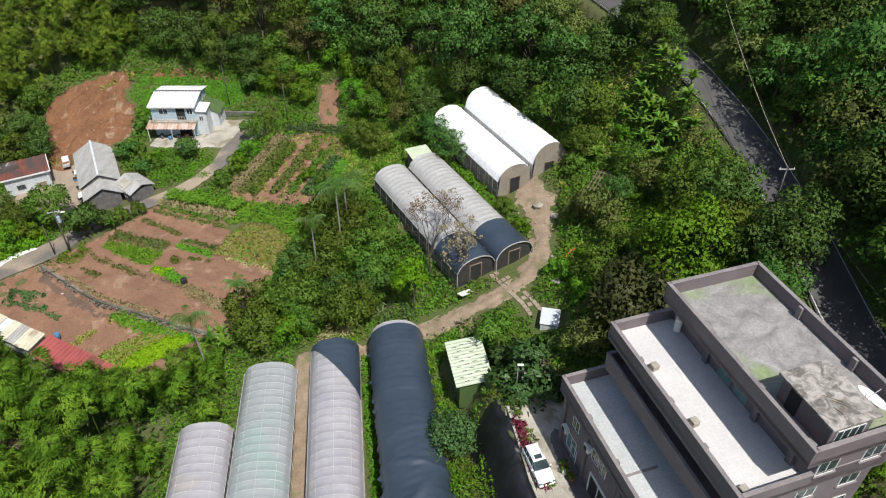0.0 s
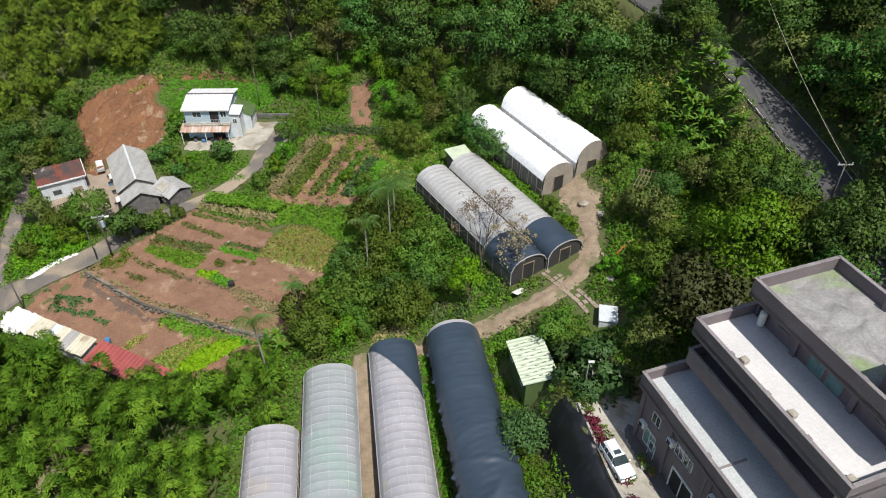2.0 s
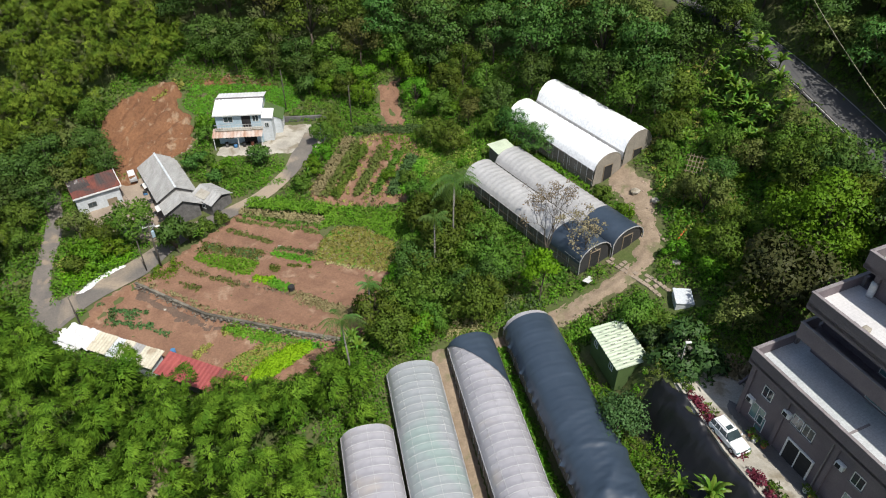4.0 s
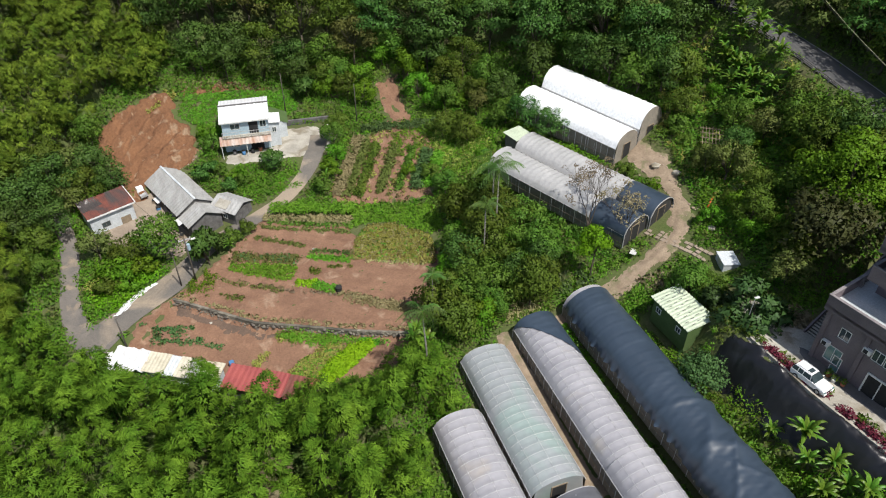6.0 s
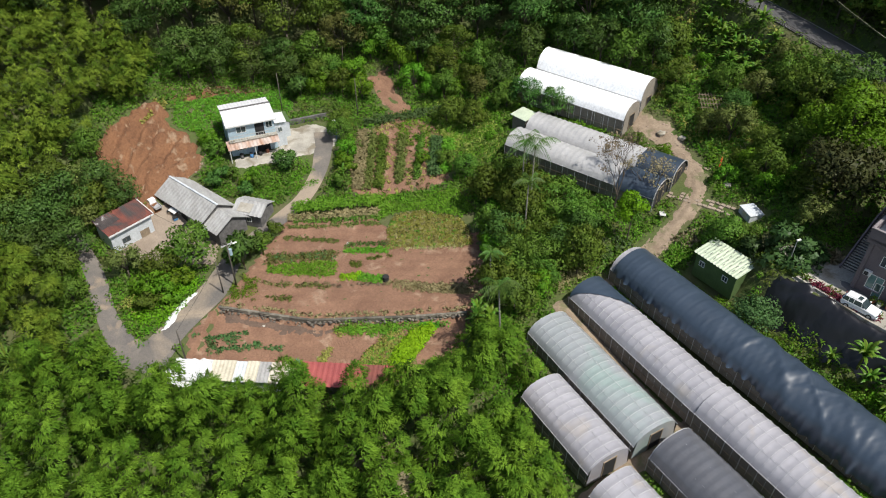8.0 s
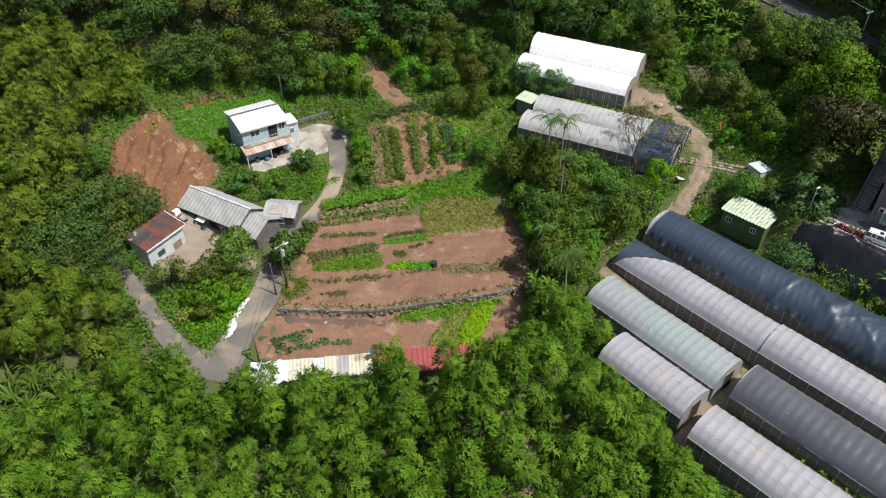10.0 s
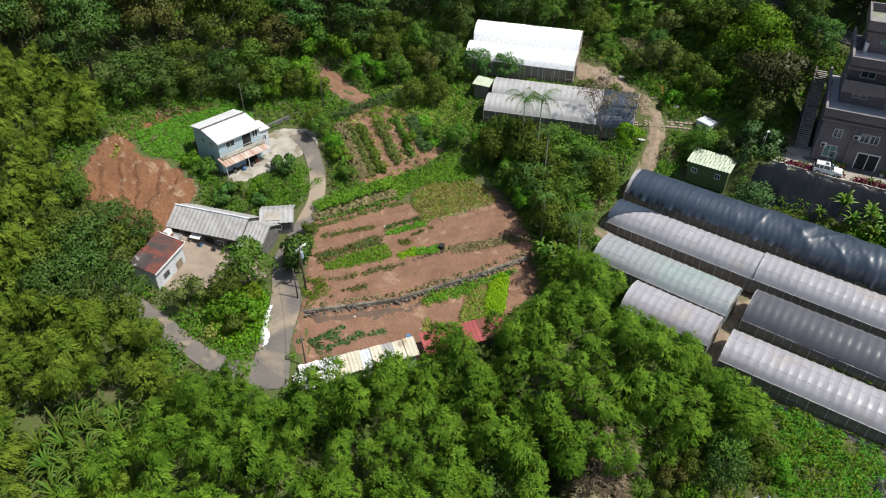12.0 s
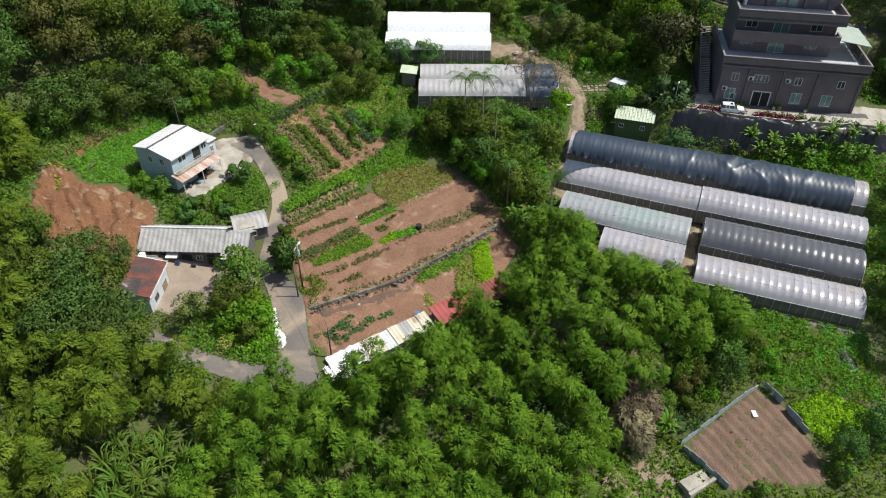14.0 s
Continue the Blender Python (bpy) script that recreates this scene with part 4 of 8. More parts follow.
# outside stair along the north end
stair = thing("outside_stair", bld.matrix_world @ pose(-0.95, 0.4, 0), "concrete outside stair with worn pale treads beside the building", "stair")
for i in range(40):
    st = part("step", Shape().box(-0.8, 0.75, 2.4 + i * 0.30 + (1.2 if i >= 22 else 0), 2.71 + i * 0.30 + (1.2 if i >= 22 else 0), -1.5 + i * 0.18, 0.10 + i * 0.18), M_BRICKWALL, stair)
    part("tread", Shape().box(-0.82, 0.77, 2.38 + i * 0.30 + (1.2 if i >= 22 else 0), 2.60 + i * 0.30 + (1.2 if i >= 22 else 0), 0.10 + i * 0.18, 0.15 + i * 0.18), M_CONC, st, "pale worn tread")
part("landing", Shape().box(-1.0, 0.9, -0.9, 2.38, -1.5, 0.12), M_CONC, stair, bevel=0.03)
part("landing", Shape().box(-0.8, 0.75, 9.0, 10.2, 1.5, 4.1), M_BRICKWALL, stair)
part("side_wall", Shape().add([(-1.02, 2.4, -1), (-1.02, 15.6, -1), (-1.02, 15.6, 7.7), (-1.02, 10.2, 4.5), (-1.02, 9.0, 4.5), (-1.02, 2.4, 0.5), (-0.84, 2.4, -1), (-0.84, 15.6, -1), (-0.84, 15.6, 7.7), (-0.84, 10.2, 4.5), (-0.84, 9.0, 4.5), (-0.84, 2.4, 0.5)],
     [(0, 1, 2, 3, 4, 5), (11, 10, 9, 8, 7, 6), (5, 4, 10, 11), (4, 3, 9, 10), (3, 2, 8, 9), (0, 5, 11, 6), (1, 7, 8, 2), (0, 6, 7, 1)]), M_MAUVE, stair)
# things on the roof
for u, v, z in ((5.6, 4.2, 13.79), (10.9, 4.1, 13.79), (16.4, 4.0, 13.79)):
    bx = thing("concrete_block", bld.matrix_world @ pose(u, v, z, 0, 0, 5), "small square concrete block on the white terrace", "block", "terrace blocks")
    part("block", Shape().box(-0.28, 0.28, -0.28, 0.28, 0, 0.5), M_CONC, bx, bevel=0.04)
tank = thing("water_heater", bld.matrix_world @ pose(2.7, 8.0, 13.79), "white upright cylinder tank on the terrace", "tank")
part("tank_body", Shape().tube([(0, 0, 0.1), (0, 0, 0.2), (0, 0, 1.3), (0, 0, 1.45)], 0.3, sides=14), M_FRAME, tank, smooth=True)
for a in range(3):
    part("foot", Shape().box(0.22 * math.cos(a * 2.1) - 0.03, 0.22 * math.cos(a * 2.1) + 0.03, 0.22 * math.sin(a * 2.1) - 0.03, 0.22 * math.sin(a * 2.1) + 0.03, 0, 0.15), M_STEEL, tank)
dish = thing("satellite_dish", bld.matrix_world @ pose(15.5, 12.8, 17.44), "large pale satellite dish on the roof corner", "satellite dish")
dv, df = [(0, 0, 0)], []
for r in range(1, 6):
    dv += [(0.22 * r * math.cos(a), 0.22 * r * math.sin(a), 0.05 * r * r * 0.22) for a in (2 * math.pi * k / 20 for k in range(20))]
df += [(0, 1 + k, 1 + (k + 1) % 20) for k in range(20)]
for r in range(4):
    df += [(1 + r * 20 + k, 21 + r * 20 + k, 21 + r * 20 + (k + 1) % 20, 1 + r * 20 + (k + 1) % 20) for k in range(20)]
bowl = part("bowl", Shape().add([Matrix.Rotation(-0.5, 4, "X") @ Vector(p) + Vector((0, 0, 0.9)) for p in dv], df), M_FRAME, dish, smooth=True)
part("mast", Shape().tube([(0, 0, 0), (0, 0, 0.95)], 0.06), M_STEEL, dish)
part("feed_arm", Shape().tube([(0, -0.9, 1.1), (0, 0.35, 1.9)], 0.03), M_STEEL, dish)


# ---- houses ----
def ridged(n, amp, quad, thick=0.05):
    """A sheet with n ribs running from the first edge to the third; corners anticlockwise from above."""
    a, b, c, d = (Vector(q) for q in quad)
    sh = Shape()
    k = n * 4 + 1
    for e0, e1 in ((a, b), (d, c)):
        for i in range(k):
            p = e0.lerp(e1, i / (k - 1))
            sh.v.append((p.x, p.y, p.z + (amp if i % 4 in (0, 1) else 0)))
    sh.v += [(x, y, z - thick) for x, y, z in sh.v[: 2 * k]]
    sh.f = [(i, i + 1, k + i + 1, k + i) for i in range(k - 1)] + [(2 * k + i + 1, 2 * k + i, 3 * k + i, 3 * k + i + 1) for i in range(k - 1)]
    sh.f += [(i + 1, i, 2 * k + i, 2 * k + i + 1) for i in range(k - 1)] + [(k + i, k + i + 1, 3 * k + i + 1, 3 * k + i) for i in range(k - 1)]
    sh.f += [(0, k, 3 * k, 2 * k), (2 * k - 1, k - 1, 3 * k - 1, 4 * k - 1)]
    return sh


house = thing("house", pose(-47.5, 102.7, 4.2), "pale blue two-storey farmhouse with white sheet roof and front canopy", "house")
part("wall", Shape().add(*(lambda s: (s.v, s.f))(Shape().prism([(0.0, -1.5), (7.0, -1.5), (7.0, 5.35), (3.9, 6.0), (0.0, 5.35)], 0, 7.1))).mesh("wall", M_BLUE_WALL), M_BLUE_WALL, house)
house.children[0].data.transform(Matrix(((0, 1, 0, 0), (1, 0, 0, 0), (0, 0, 1, 0), (0, 0, 0, 1))))
rf = part("roof", ridged(14, 0.05, [(-0.25, -0.45, 5.4), (7.45, -0.45, 5.4), (7.45, 3.95, 6.12), (-0.25, 3.95, 6.12)]), M_WHITE_ROOF, house, "white corrugated sheet roof")
part("roof", ridged(14, 0.05, [(7.45, 7.4, 5.42), (-0.25, 7.4, 5.42), (-0.25, 3.95, 6.12), (7.45, 3.95, 6.12)]), M_WHITE_ROOF, house)
part("ridge", Shape().box(-0.3, 7.5, 3.78, 4.05, 6.08, 6.26), M_BRICKWALL, rf, "dark ridge cap")
part("fascia", Shape().box(-0.28, 7.48, -0.5, -0.42, 5.22, 5.42), M_FRAME, rf)
can = part("canopy", ridged(14, 0.05, [(-0.6, -2.2, 2.35), (7.3, -2.2, 2.35), (7.3, -0.05, 2.85), (-0.6, -0.05, 2.85)]), M_RUST_EDGE, house, "rust-streaked pale sheet canopy")
for x in (-0.4, 3.4, 7.1):
    part("post", Shape().tube([(x, -2.05, -0.3), (x, -2.05, 2.35)], 0.06), M_FRAME, can)
part("balcony_slab", Shape().box(-0.1, 7.3, -0.9, 0, 2.85, 2.97), M_CONC, house)
rail = part("balcony_rail", Shape().box(-0.1, 7.3, -0.92, -0.86, 3.85, 3.92), M_STEEL, house)
for i in range(19):
    part("baluster", Shape().box(-0.05 + i * 0.4, 0.0 + i * 0.4, -0.92, -0.87, 2.97, 3.86), M_STEEL, rail)
for x, z, w, h in ((2.0, 3.9, 1.5, 1.0), (6.3, 3.9, 1.0, 1.1), (1.6, 0.9, 1.5, 1.1)):
    window(house, x, 0, z, w, h, "x", -1, sill=False)
part("door", Shape().box(4.1, 5.5, -0.05, 0.0, 3.0, 5.0), M_DARK, house, "dark open balcony door")
part("door", Shape().box(4.0, 6.0, -0.05, 0.0, 0.0, 2.1), M_DARK, house, "dark ground floor doorway")
for y, z in ((1.9, 3.8), (4.3, 3.6), (2.4, 1.4)):
    window(house, 0, y, z, 0.9, 1.0, "y", -1, sill=False)
window(house, 7.1, 5.2, 3.9, 0.9, 1.0, "y", 1, sill=False)
ann = part("annex", Shape().box(7.1, 8.75, 0.2, 2.7, -1.5, 4.35), M_WHITE_WALL, house, "whitewashed side annex")
part("annex_roof", ridged(4, 0.04, [(7.0, -0.1, 4.45), (9.0, -0.1, 4.35), (9.0, 2.9, 4.6), (7.0, 2.9, 4.7)]), M_WHITE_ROOF, ann, "small white sheet roof")
ann_b = part("annex", Shape().prism([(7.1, -1.5), (9.9, -1.5), (9.9, 2.7), (7.1, 4.0)], 2.7, 6.4), M_WHITE_WALL, house, "low whitewashed rear annex")
part("annex_roof", Shape().slab([(7.05, 2.6, 4.12), (10.2, 2.6, 2.70), (10.2, 6.6, 2.70), (7.05, 6.6, 4.12)], 0.09), M_GREEN_SHED, ann_b, "dark green sheet roof")
window(house, 7.9, 0.2, 2.6, 0.7, 0.9, "x", -1, sill=False)
window(house, 9.9, 4.4, 0.9, 0.8, 0.9, "y", 1, sill=False)

ldir = (-57.2, 99.4), (-52.0, 89.3)
lh = thing("farmhouse", along(*ldir, 0.6), "long single-storey farmhouse of dark stone under a grey sheet roof", "house")
# local x runs to the yard side, y to the lane
part("wall", Shape().prism([(-2.4, -1), (2.5, -1), (2.5, 2.75), (0, 4.2), (-2.4, 2.75)], 0.25, 11.3), M_BRICKWALL, lh)
for a, b, k in (((3.1, 2.75), (0, 4.42), 1), ((-2.9, 2.7), (0, 4.42), -1)):
    q = [(a[0], 0, a[1]), (a[0], 11.55, a[1]), (b[0], 11.55, b[1]), (b[0], 0, b[1])]
    part("roof", ridged(18, 0.05, q if k > 0 else [q[1], q[0], q[3], q[2]]), M_GREY_ROOF, lh, "weathered grey sheet roof with ribs")
part("ridge", Shape().box(-0.14, 0.14, -0.05, 11.6, 4.4, 4.54), M_WHITE_WALL, lh, "pale ridge cap")
part("extension_wall", Shape().prism([(-2.2, -1), (2.4, -1), (2.4, 2.3), (0, 3.5), (-2.2, 2.3)], 11.3, 14.3), M_BRICKWALL, lh)
for a, b, k in (((2.95, 2.25), (0, 3.75), 1), ((-2.7, 2.25), (0, 3.75), -1)):
    q = [(a[0], 11.4, a[1]), (a[0], 14.7, a[1]), (b[0], 14.7, b[1]), (b[0], 11.4, b[1])]
    part("roof", ridged(6, 0.05, q if k > 0 else [q[1], q[0], q[3], q[2]]), M_GREY_ROOF, lh)
for y, w in ((3.0, 1.0), (6.3, 1.4), (9.6, 1.0)):
    part("door", Shape().box(2.5, 2.55, y - w / 2, y + w / 2, -0.2, 1.9), M_DARK, lh, "dark doorway")
for y in (1.6, 4.7, 8.0):
    window(lh, 2.5, y, 0.9, 0.9, 0.8, "y", 1, sill=False)
for y in (4.6, 11.9):
    part("awning", Shape().slab([(2.5, y - 0.8, 2.3), (3.5, y - 0.8, 2.0), (3.5, y + 0.8, 2.0), (2.5, y + 0.8, 2.3)], 0.05), M_FRAME, lh, "small white awning")
part("chimney_wall", Shape().box(2.45, 2.8, 0.1, 0.8, -0.5, 2.6), M_WHITE_WALL, lh, "whitewashed end pier")
ann2 = thing("outbuilding", pose(-47.2, 89.8, 0.8, 0, 0, -40), "small stone outbuilding with pale patched sheet roof", "outbuilding")
part("wall", Shape().box(-1.9, 2.2, -1.9, 1.7, -1, 2.3), M_BRICKWALL, ann2)
part("roof", ridged(7, 0.05, [(-2.3, -2.2, 2.3), (2.5, -2.2, 2.2), (2.5, 0, 3.1), (-2.3, 0, 3.2)]), M_GREY_ROOF, ann2)
part("roof", ridged(7, 0.05, [(2.5, 2.0, 2.3), (-2.3, 2.0, 2.3), (-2.3, 0, 3.2), (2.5, 0, 3.1)]), M_GREY_ROOF, ann2)
part("roof_patch", Shape().slab([(-1.5, -1.9, 2.52), (0.6, -1.9, 2.52), (0.6, -0.5, 3.07), (-1.5, -0.5, 3.07)], 0.04), M_CONC, ann2, "paler patch on the roof")
window(ann2, 0.3, -1.9, 0.9, 0.8, 0.8, "x", -1, sill=False)

rh = thing("cottage", pose(-66.3, 88.6, 0.4, 0, 0, 29), "small whitewashed cottage with a rusty red sheet roof", "house")
# local x along the front, y to the back
part("wall", Shape().add([(0, 0, -0.6), (6.2, 0, -0.6), (6.2, 3.1, -0.6), (0, 3.1, -0.6), (0, 0, 3.95), (6.2, 0, 3.95), (6.2, 3.1, 4.7), (0, 3.1, 4.7)], [(3, 2, 1, 0), (4, 5, 6, 7), (0, 1, 5, 4), (1, 2, 6, 5), (2, 3, 7, 6), (3, 0, 4, 7)]), M_WHITE_WALL, rh)
rr = part("roof", ridged(16, 0.05, [(-0.25, -0.35, 4.0), (6.5, -0.35, 4.0), (6.5, 3.4, 4.95), (-0.25, 3.4, 4.95)]), M_RUST_ROOF, rh, "rusty dark red corrugated roof")
part("roof_patch", ridged(7, 0.05, [(-0.22, 1.1, 4.41), (2.7, 1.5, 4.51), (2.4, 3.38, 4.985), (-0.22, 3.38, 4.985)], 0.03), mat("blackened_sheet", (0.035, 0.030, 0.030), (0.075, 0.062, 0.058), 0.7, 6, 0.85, 0.3, third=((0.34, 0.32, 0.31), 0.8, 0.3)), rr, "blackened sheet with pale flakes")
part("fascia", Shape().box(-0.28, 6.53, -0.42, -0.36, 3.82, 4.06), M_FRAME, rr, "white roof edge")
part("fascia", Shape().slab([(6.5, -0.38, 4.12), (6.6, -0.38, 4.12), (6.6, 3.42, 5.08), (6.5, 3.42, 5.08)], 0.22), M_FRAME, rr)
window(rh, 2.0, 0, 1.7, 1.2, 0.8, "x", -1, sill=False, frame_m=M_BRICKWALL)
part("door", Shape().box(4.1, 5.5, -0.05, 0, -0.1, 2.2), M_WOOD, rh, "weathered brown door")
window(rh, 6.2, 1.6, 1.6, 0.8, 0.8, "y", 1, sill=False)
part("step", Shape().box(3.6, 6.0, -0.9, 0, -0.6, 0.05), M_CONC, rh)

shed = thing("shed", along((2.2, 52.9), (3.4, 46.6), 4.4), "green sheet-metal shed with pale mossy corrugated roof", "shed")
part("wall", Shape().box(-1.7, 1.6, 0.3, 6.1, -1, 2.5), M_GREEN_SHED, shed)
sr = part("roof", ridged(14, 0.06, [(2.0, 0, 2.62), (2.0, 6.4, 2.62), (-1.9, 6.4, 3.05), (-1.9, 0, 3.05)]), M_PALE_GREEN_ROOF, shed, "pale green corrugated roof with shadow lines drawn as dark dashes")
# rows of shadow lines on the roof, put on as thin dark dashes
for i in range(28):
    y0, x0 = 0.4 + 5.6 * ((i * 37) % 28) / 28, -1.6 + 3.0 * ((i * 11) % 7) / 7
    part("stain", Shape().slab([(x0, y0, 3.13 - (x0 + 1.9) * 0.11), (x0 + 0.45, y0, 3.13 - (x0 + 2.35) * 0.11), (x0 + 0.45, y0 + 0.09, 3.13 - (x0 + 2.35) * 0.11), (x0, y0 + 0.09, 3.13 - (x0 + 1.9) * 0.11)], 0.01), M_BRICKWALL, sr)
for y in (1.3, 4.7):
    window(shed, 1.6, y, 0.9, 0.8, 0.8, "y", 1, sill=False)
wb = thing("storage_box", pose(11.9, 55.6, 6.1, 0, 0, -12), "white concrete storage box with a flat roof", "storage hut")
part("wall", Shape().box(-0.95, 0.95, -1.25, 1.25, -0.6, 1.8), M_WHITE_WALL, wb)
part("roof", Shape().box(-1.05, 1.05, -1.35, 1.35, 1.8, 1.92), M_WHITE_WALL, wb, bevel=0.03)
part("door", Shape().box(-0.99, -0.95, -0.5, 0.4, 0, 1.7), M_STEEL, wb)

# low roofs at the foot of the field
lr = thing("shed", along((-61.0, 65.0), (-49.2, 59.2), -1.4), "low shed with patched cream and white sheet roof", "shed")
part("wall", Shape().box(-1.0, 1.0, 0.3, 12.8, -1.5, 1.2), M_WHITE_WALL, lr)
for k in range(7):
    y0, dz = 3.6 + k * 1.36, 0.07 * math.sin(k * 2.4)
    part("roof_sheet", ridged(3, 0.035, [(1.4 + 0.12 * math.sin(k * 3.1), y0, 1.2 + dz), (1.4 + 0.12 * math.sin(k * 3.1), y0 + 1.42, 1.2 + dz), (-1.3, y0 + 1.42, 1.7 + dz), (-1.3, y0, 1.7 + dz)]), (M_CREAM, M_CREAM, M_WHITE_WALL, M_CREAM, M_GREY_ROOF, M_CREAM, M_CREAM)[k], lr)
sheet = Shape()
sheet.v = [(-1.4 + 2.9 * j / 14, -0.8 + 4.6 * i / 22, 1.62 - 0.035 * j + 0.35 * noise.noise((i * 0.35, j * 0.45, 3)) + 0.14 * abs(noise.noise((i * 0.9, j * 0.9, 8)))) for i in range(23) for j in range(15)]
sheet.f = [(i * 15 + j, i * 15 + j + 1, i * 15 + j + 16, i * 15 + j + 15) for i in range(22) for j in range(14)]
part("roof_cover", sheet, M_WHITE_SHEET, lr, "crumpled white plastic over the roof end", smooth=True)
lr2 = thing("shed", along((-48.6, 58.8), (-38.6, 53.6), -1.3), "low shed with faded and rusty red sheet roof", "shed")
part("wall", Shape().box(-1.2, 1.2, 0.3, 10.6, -1.5, 1.3), M_BRICKWALL, lr2)
for y0, y1, dz, m_ in ((0, 2.8, 0.0, M_RED_ROOF), (2.75, 5.3, 0.03, M_RED_ROOF), (5.25, 7.4, 0.06, M_RED_ROOF), (7.35, 9.6, 0.03, M_RUSTY_RED), (9.55, 11.0, 0.06, M_RED_ROOF)):
    part("roof_sheet", ridged(4, 0.04, [(1.7, y0, 1.3 + dz), (1.7, y1, 1.3 + dz), (-1.5, y1, 1.8 + dz), (-1.5, y0, 1.8 + dz)]), m_, lr2)
patch("plastic_sheet", [(-62.4, 66.6), (-59.2, 65.2), (-57.8, 63.6), (-60.2, 62.2), (-63.0, 64.0)], M_WHITE_SHEET, "crumpled white plastic sheet on the bank", "plastic sheet", 0.45, 0.2, 0.12, ragged=0.8, kind="", soft_edge=False)
patch("bank_sheet", [(-62.6, 71.6), (-61.0, 72.2), (-57.0, 77.3), (-57.8, 77.7), (-61.6, 73.6)], M_WHITE_SHEET, "white plastic sheet along the lane edge", "plastic sheet", 0.35, 0.2, 0.1, ragged=0.5, kind="")
patch("black_tarpaulin", [(5.2, 43.6), (6.2, 40.0), (7.3, 34.4), (9.2, 27.4), (14.4, 13.4), (12.6, 12.8), (7.6, 27.4), (4.2, 35.4), (2.8, 41.2), (3.6, 43.8)], M_TARP, "black tarpaulin spread over the bank", "tarpaulin", 0.16, 0.16, 0.0, ragged=0.6, kind="", gully=0.9)


# ---- plants ----
def unit(v):
    return v / np.maximum(np.linalg.norm(v, axis=-1, keepdims=True), 1e-6)


def facing(tri, n):
    """Turns each triangle so that its front lies on the side of n, and gives its corners with n at each."""
    front = (np.cross(tri[:, 1] - tri[:, 0], tri[:, 2] - tri[:, 0]) * n).sum(1) > 0
    tri = np.where(front[:, None, None], tri, tri[:, ::-1])
    return tri, np.repeat(n[:, None], 3, 1)


def leaf_clumps(r, centres, radii, per, size, flat=0.75, droop=0.25, up=0.35, heart=None, even=0.5):
    """Leaves over lumps: each lump is a shell of leaves that point outwards; they lie along its surface, as far as even says."""
    n = len(centres) * per
    c, rad = np.repeat(centres, per, 0), np.repeat(radii, per)
    o = r.normal(size=(n, 3))
    o[:, 2] = np.abs(o[:, 2] + up) * np.where(r.random(n) < 0.82, 1, -1)
    o = unit(o)
    shell = 0.62 + 0.45 * r.random(n) ** 0.7
    p = c + o * (rad * shell)[:, None] * np.array([1, 1, flat])
    d = o * 0.7 + r.normal(size=(n, 3)) * 0.55
    d[:, 2] -= droop
    d = unit(d)
    side = unit(np.cross(d, o + r.normal(size=(n, 3)) * 0.45))
    ln = (size * (0.7 + 0.6 * r.random(n)))[:, None]
    wd = ln * (0.75 + 0.25 * r.random(n))[:, None]
    tri = np.stack([p + side * wd / 2, p + d * ln * 1.1 - np.array([0, 0, 0.1]) * ln, p - side * wd / 2], 1)
    own = unit(np.cross(tri[:, 1] - tri[:, 0], tri[:, 2] - tri[:, 0]))
    own *= np.where((own * o).sum(1) < 0, -1, 1)[:, None]
    whole = unit(p - heart) if heart is not None else np.array([[0, 0, 0.5]])
    tri, nn = facing(tri, unit(even * (o + 0.45 * whole) + (1 - even) * own))
    return tri.reshape(-1, 3), np.arange(3 * n).reshape(-1, 3), nn.reshape(-1, 3)


def crown_mesh(name, seed, R, H, base, lumps, per, size, material, spread_out=1.0, flat=0.75):
    """A crown of many lumps of leaves round a stem that forks at base; also gives the lumps for the limbs."""
    r = np.random.default_rng(seed)
    a = r.random(lumps) * 2 * math.pi
    h = r.random(lumps) ** 0.8
    wide = np.sqrt(np.clip(1 - (h * 1.05 - 0.25) ** 2 * 1.1, 0.08, 1)) * (0.35 + 0.6 * np.sqrt(r.random(lumps))) * spread_out
    wide *= 1 + 0.22 * np.sin(3 * a + seed)
    c = np.stack([R * wide * np.cos(a), R * wide * np.sin(a), base + (H - base) * (0.12 + 0.80 * h)], -1)
    rad = R * (0.27 + 0.19 * r.random(lumps))
    v, f, nn = leaf_clumps(r, c, rad, per, size, flat, heart=np.array([0, 0, base + 0.35 * (H - base)]), even=0.76)
    return raw_mesh(name, v, f, material, normals=nn), c


def trunk_mesh(name, seed, H, base, lumps, thick, material):
    r = np.random.default_rng(seed)
    lean = r.normal(size=2) * 0.04 * H
    fork = (lean[0] * 0.5, lean[1] * 0.5, base * 0.9)
    sh = Shape().tube([(0, 0, -0.8), (lean[0] * 0.2, lean[1] * 0.2, base * 0.4), fork], thick, thick * 0.7, 7)
    sh.tube([fork, (lean[0], lean[1], (H + base) / 2), (lean[0] * 1.2, lean[1] * 1.2, H * 0.88)], thick * 0.6, thick * 0.12, 5)
    for c in lumps[:9]:
        m = [(fork[i] + c[i]) / 2 + (0.1 * H if i == 2 else 0) * 0.5 for i in range(3)]
        sh.tube([fork, m, tuple(c)], thick * 0.42, thick * 0.08, 4)
    return sh.mesh(name, material, smooth=True)


TREES = {}


def tree_kind(key, seed, R, H, base, lumps, per, size, leaf, bark=M_BARK, thick=0.16, flat=0.75):
    cm, c = crown_mesh("crown", seed, R, H, base, lumps, per, size, M_LEAF[leaf], flat=flat)
    TREES[key] = (trunk_mesh("trunk", seed, H, base, c, thick, bark), cm, R, H)


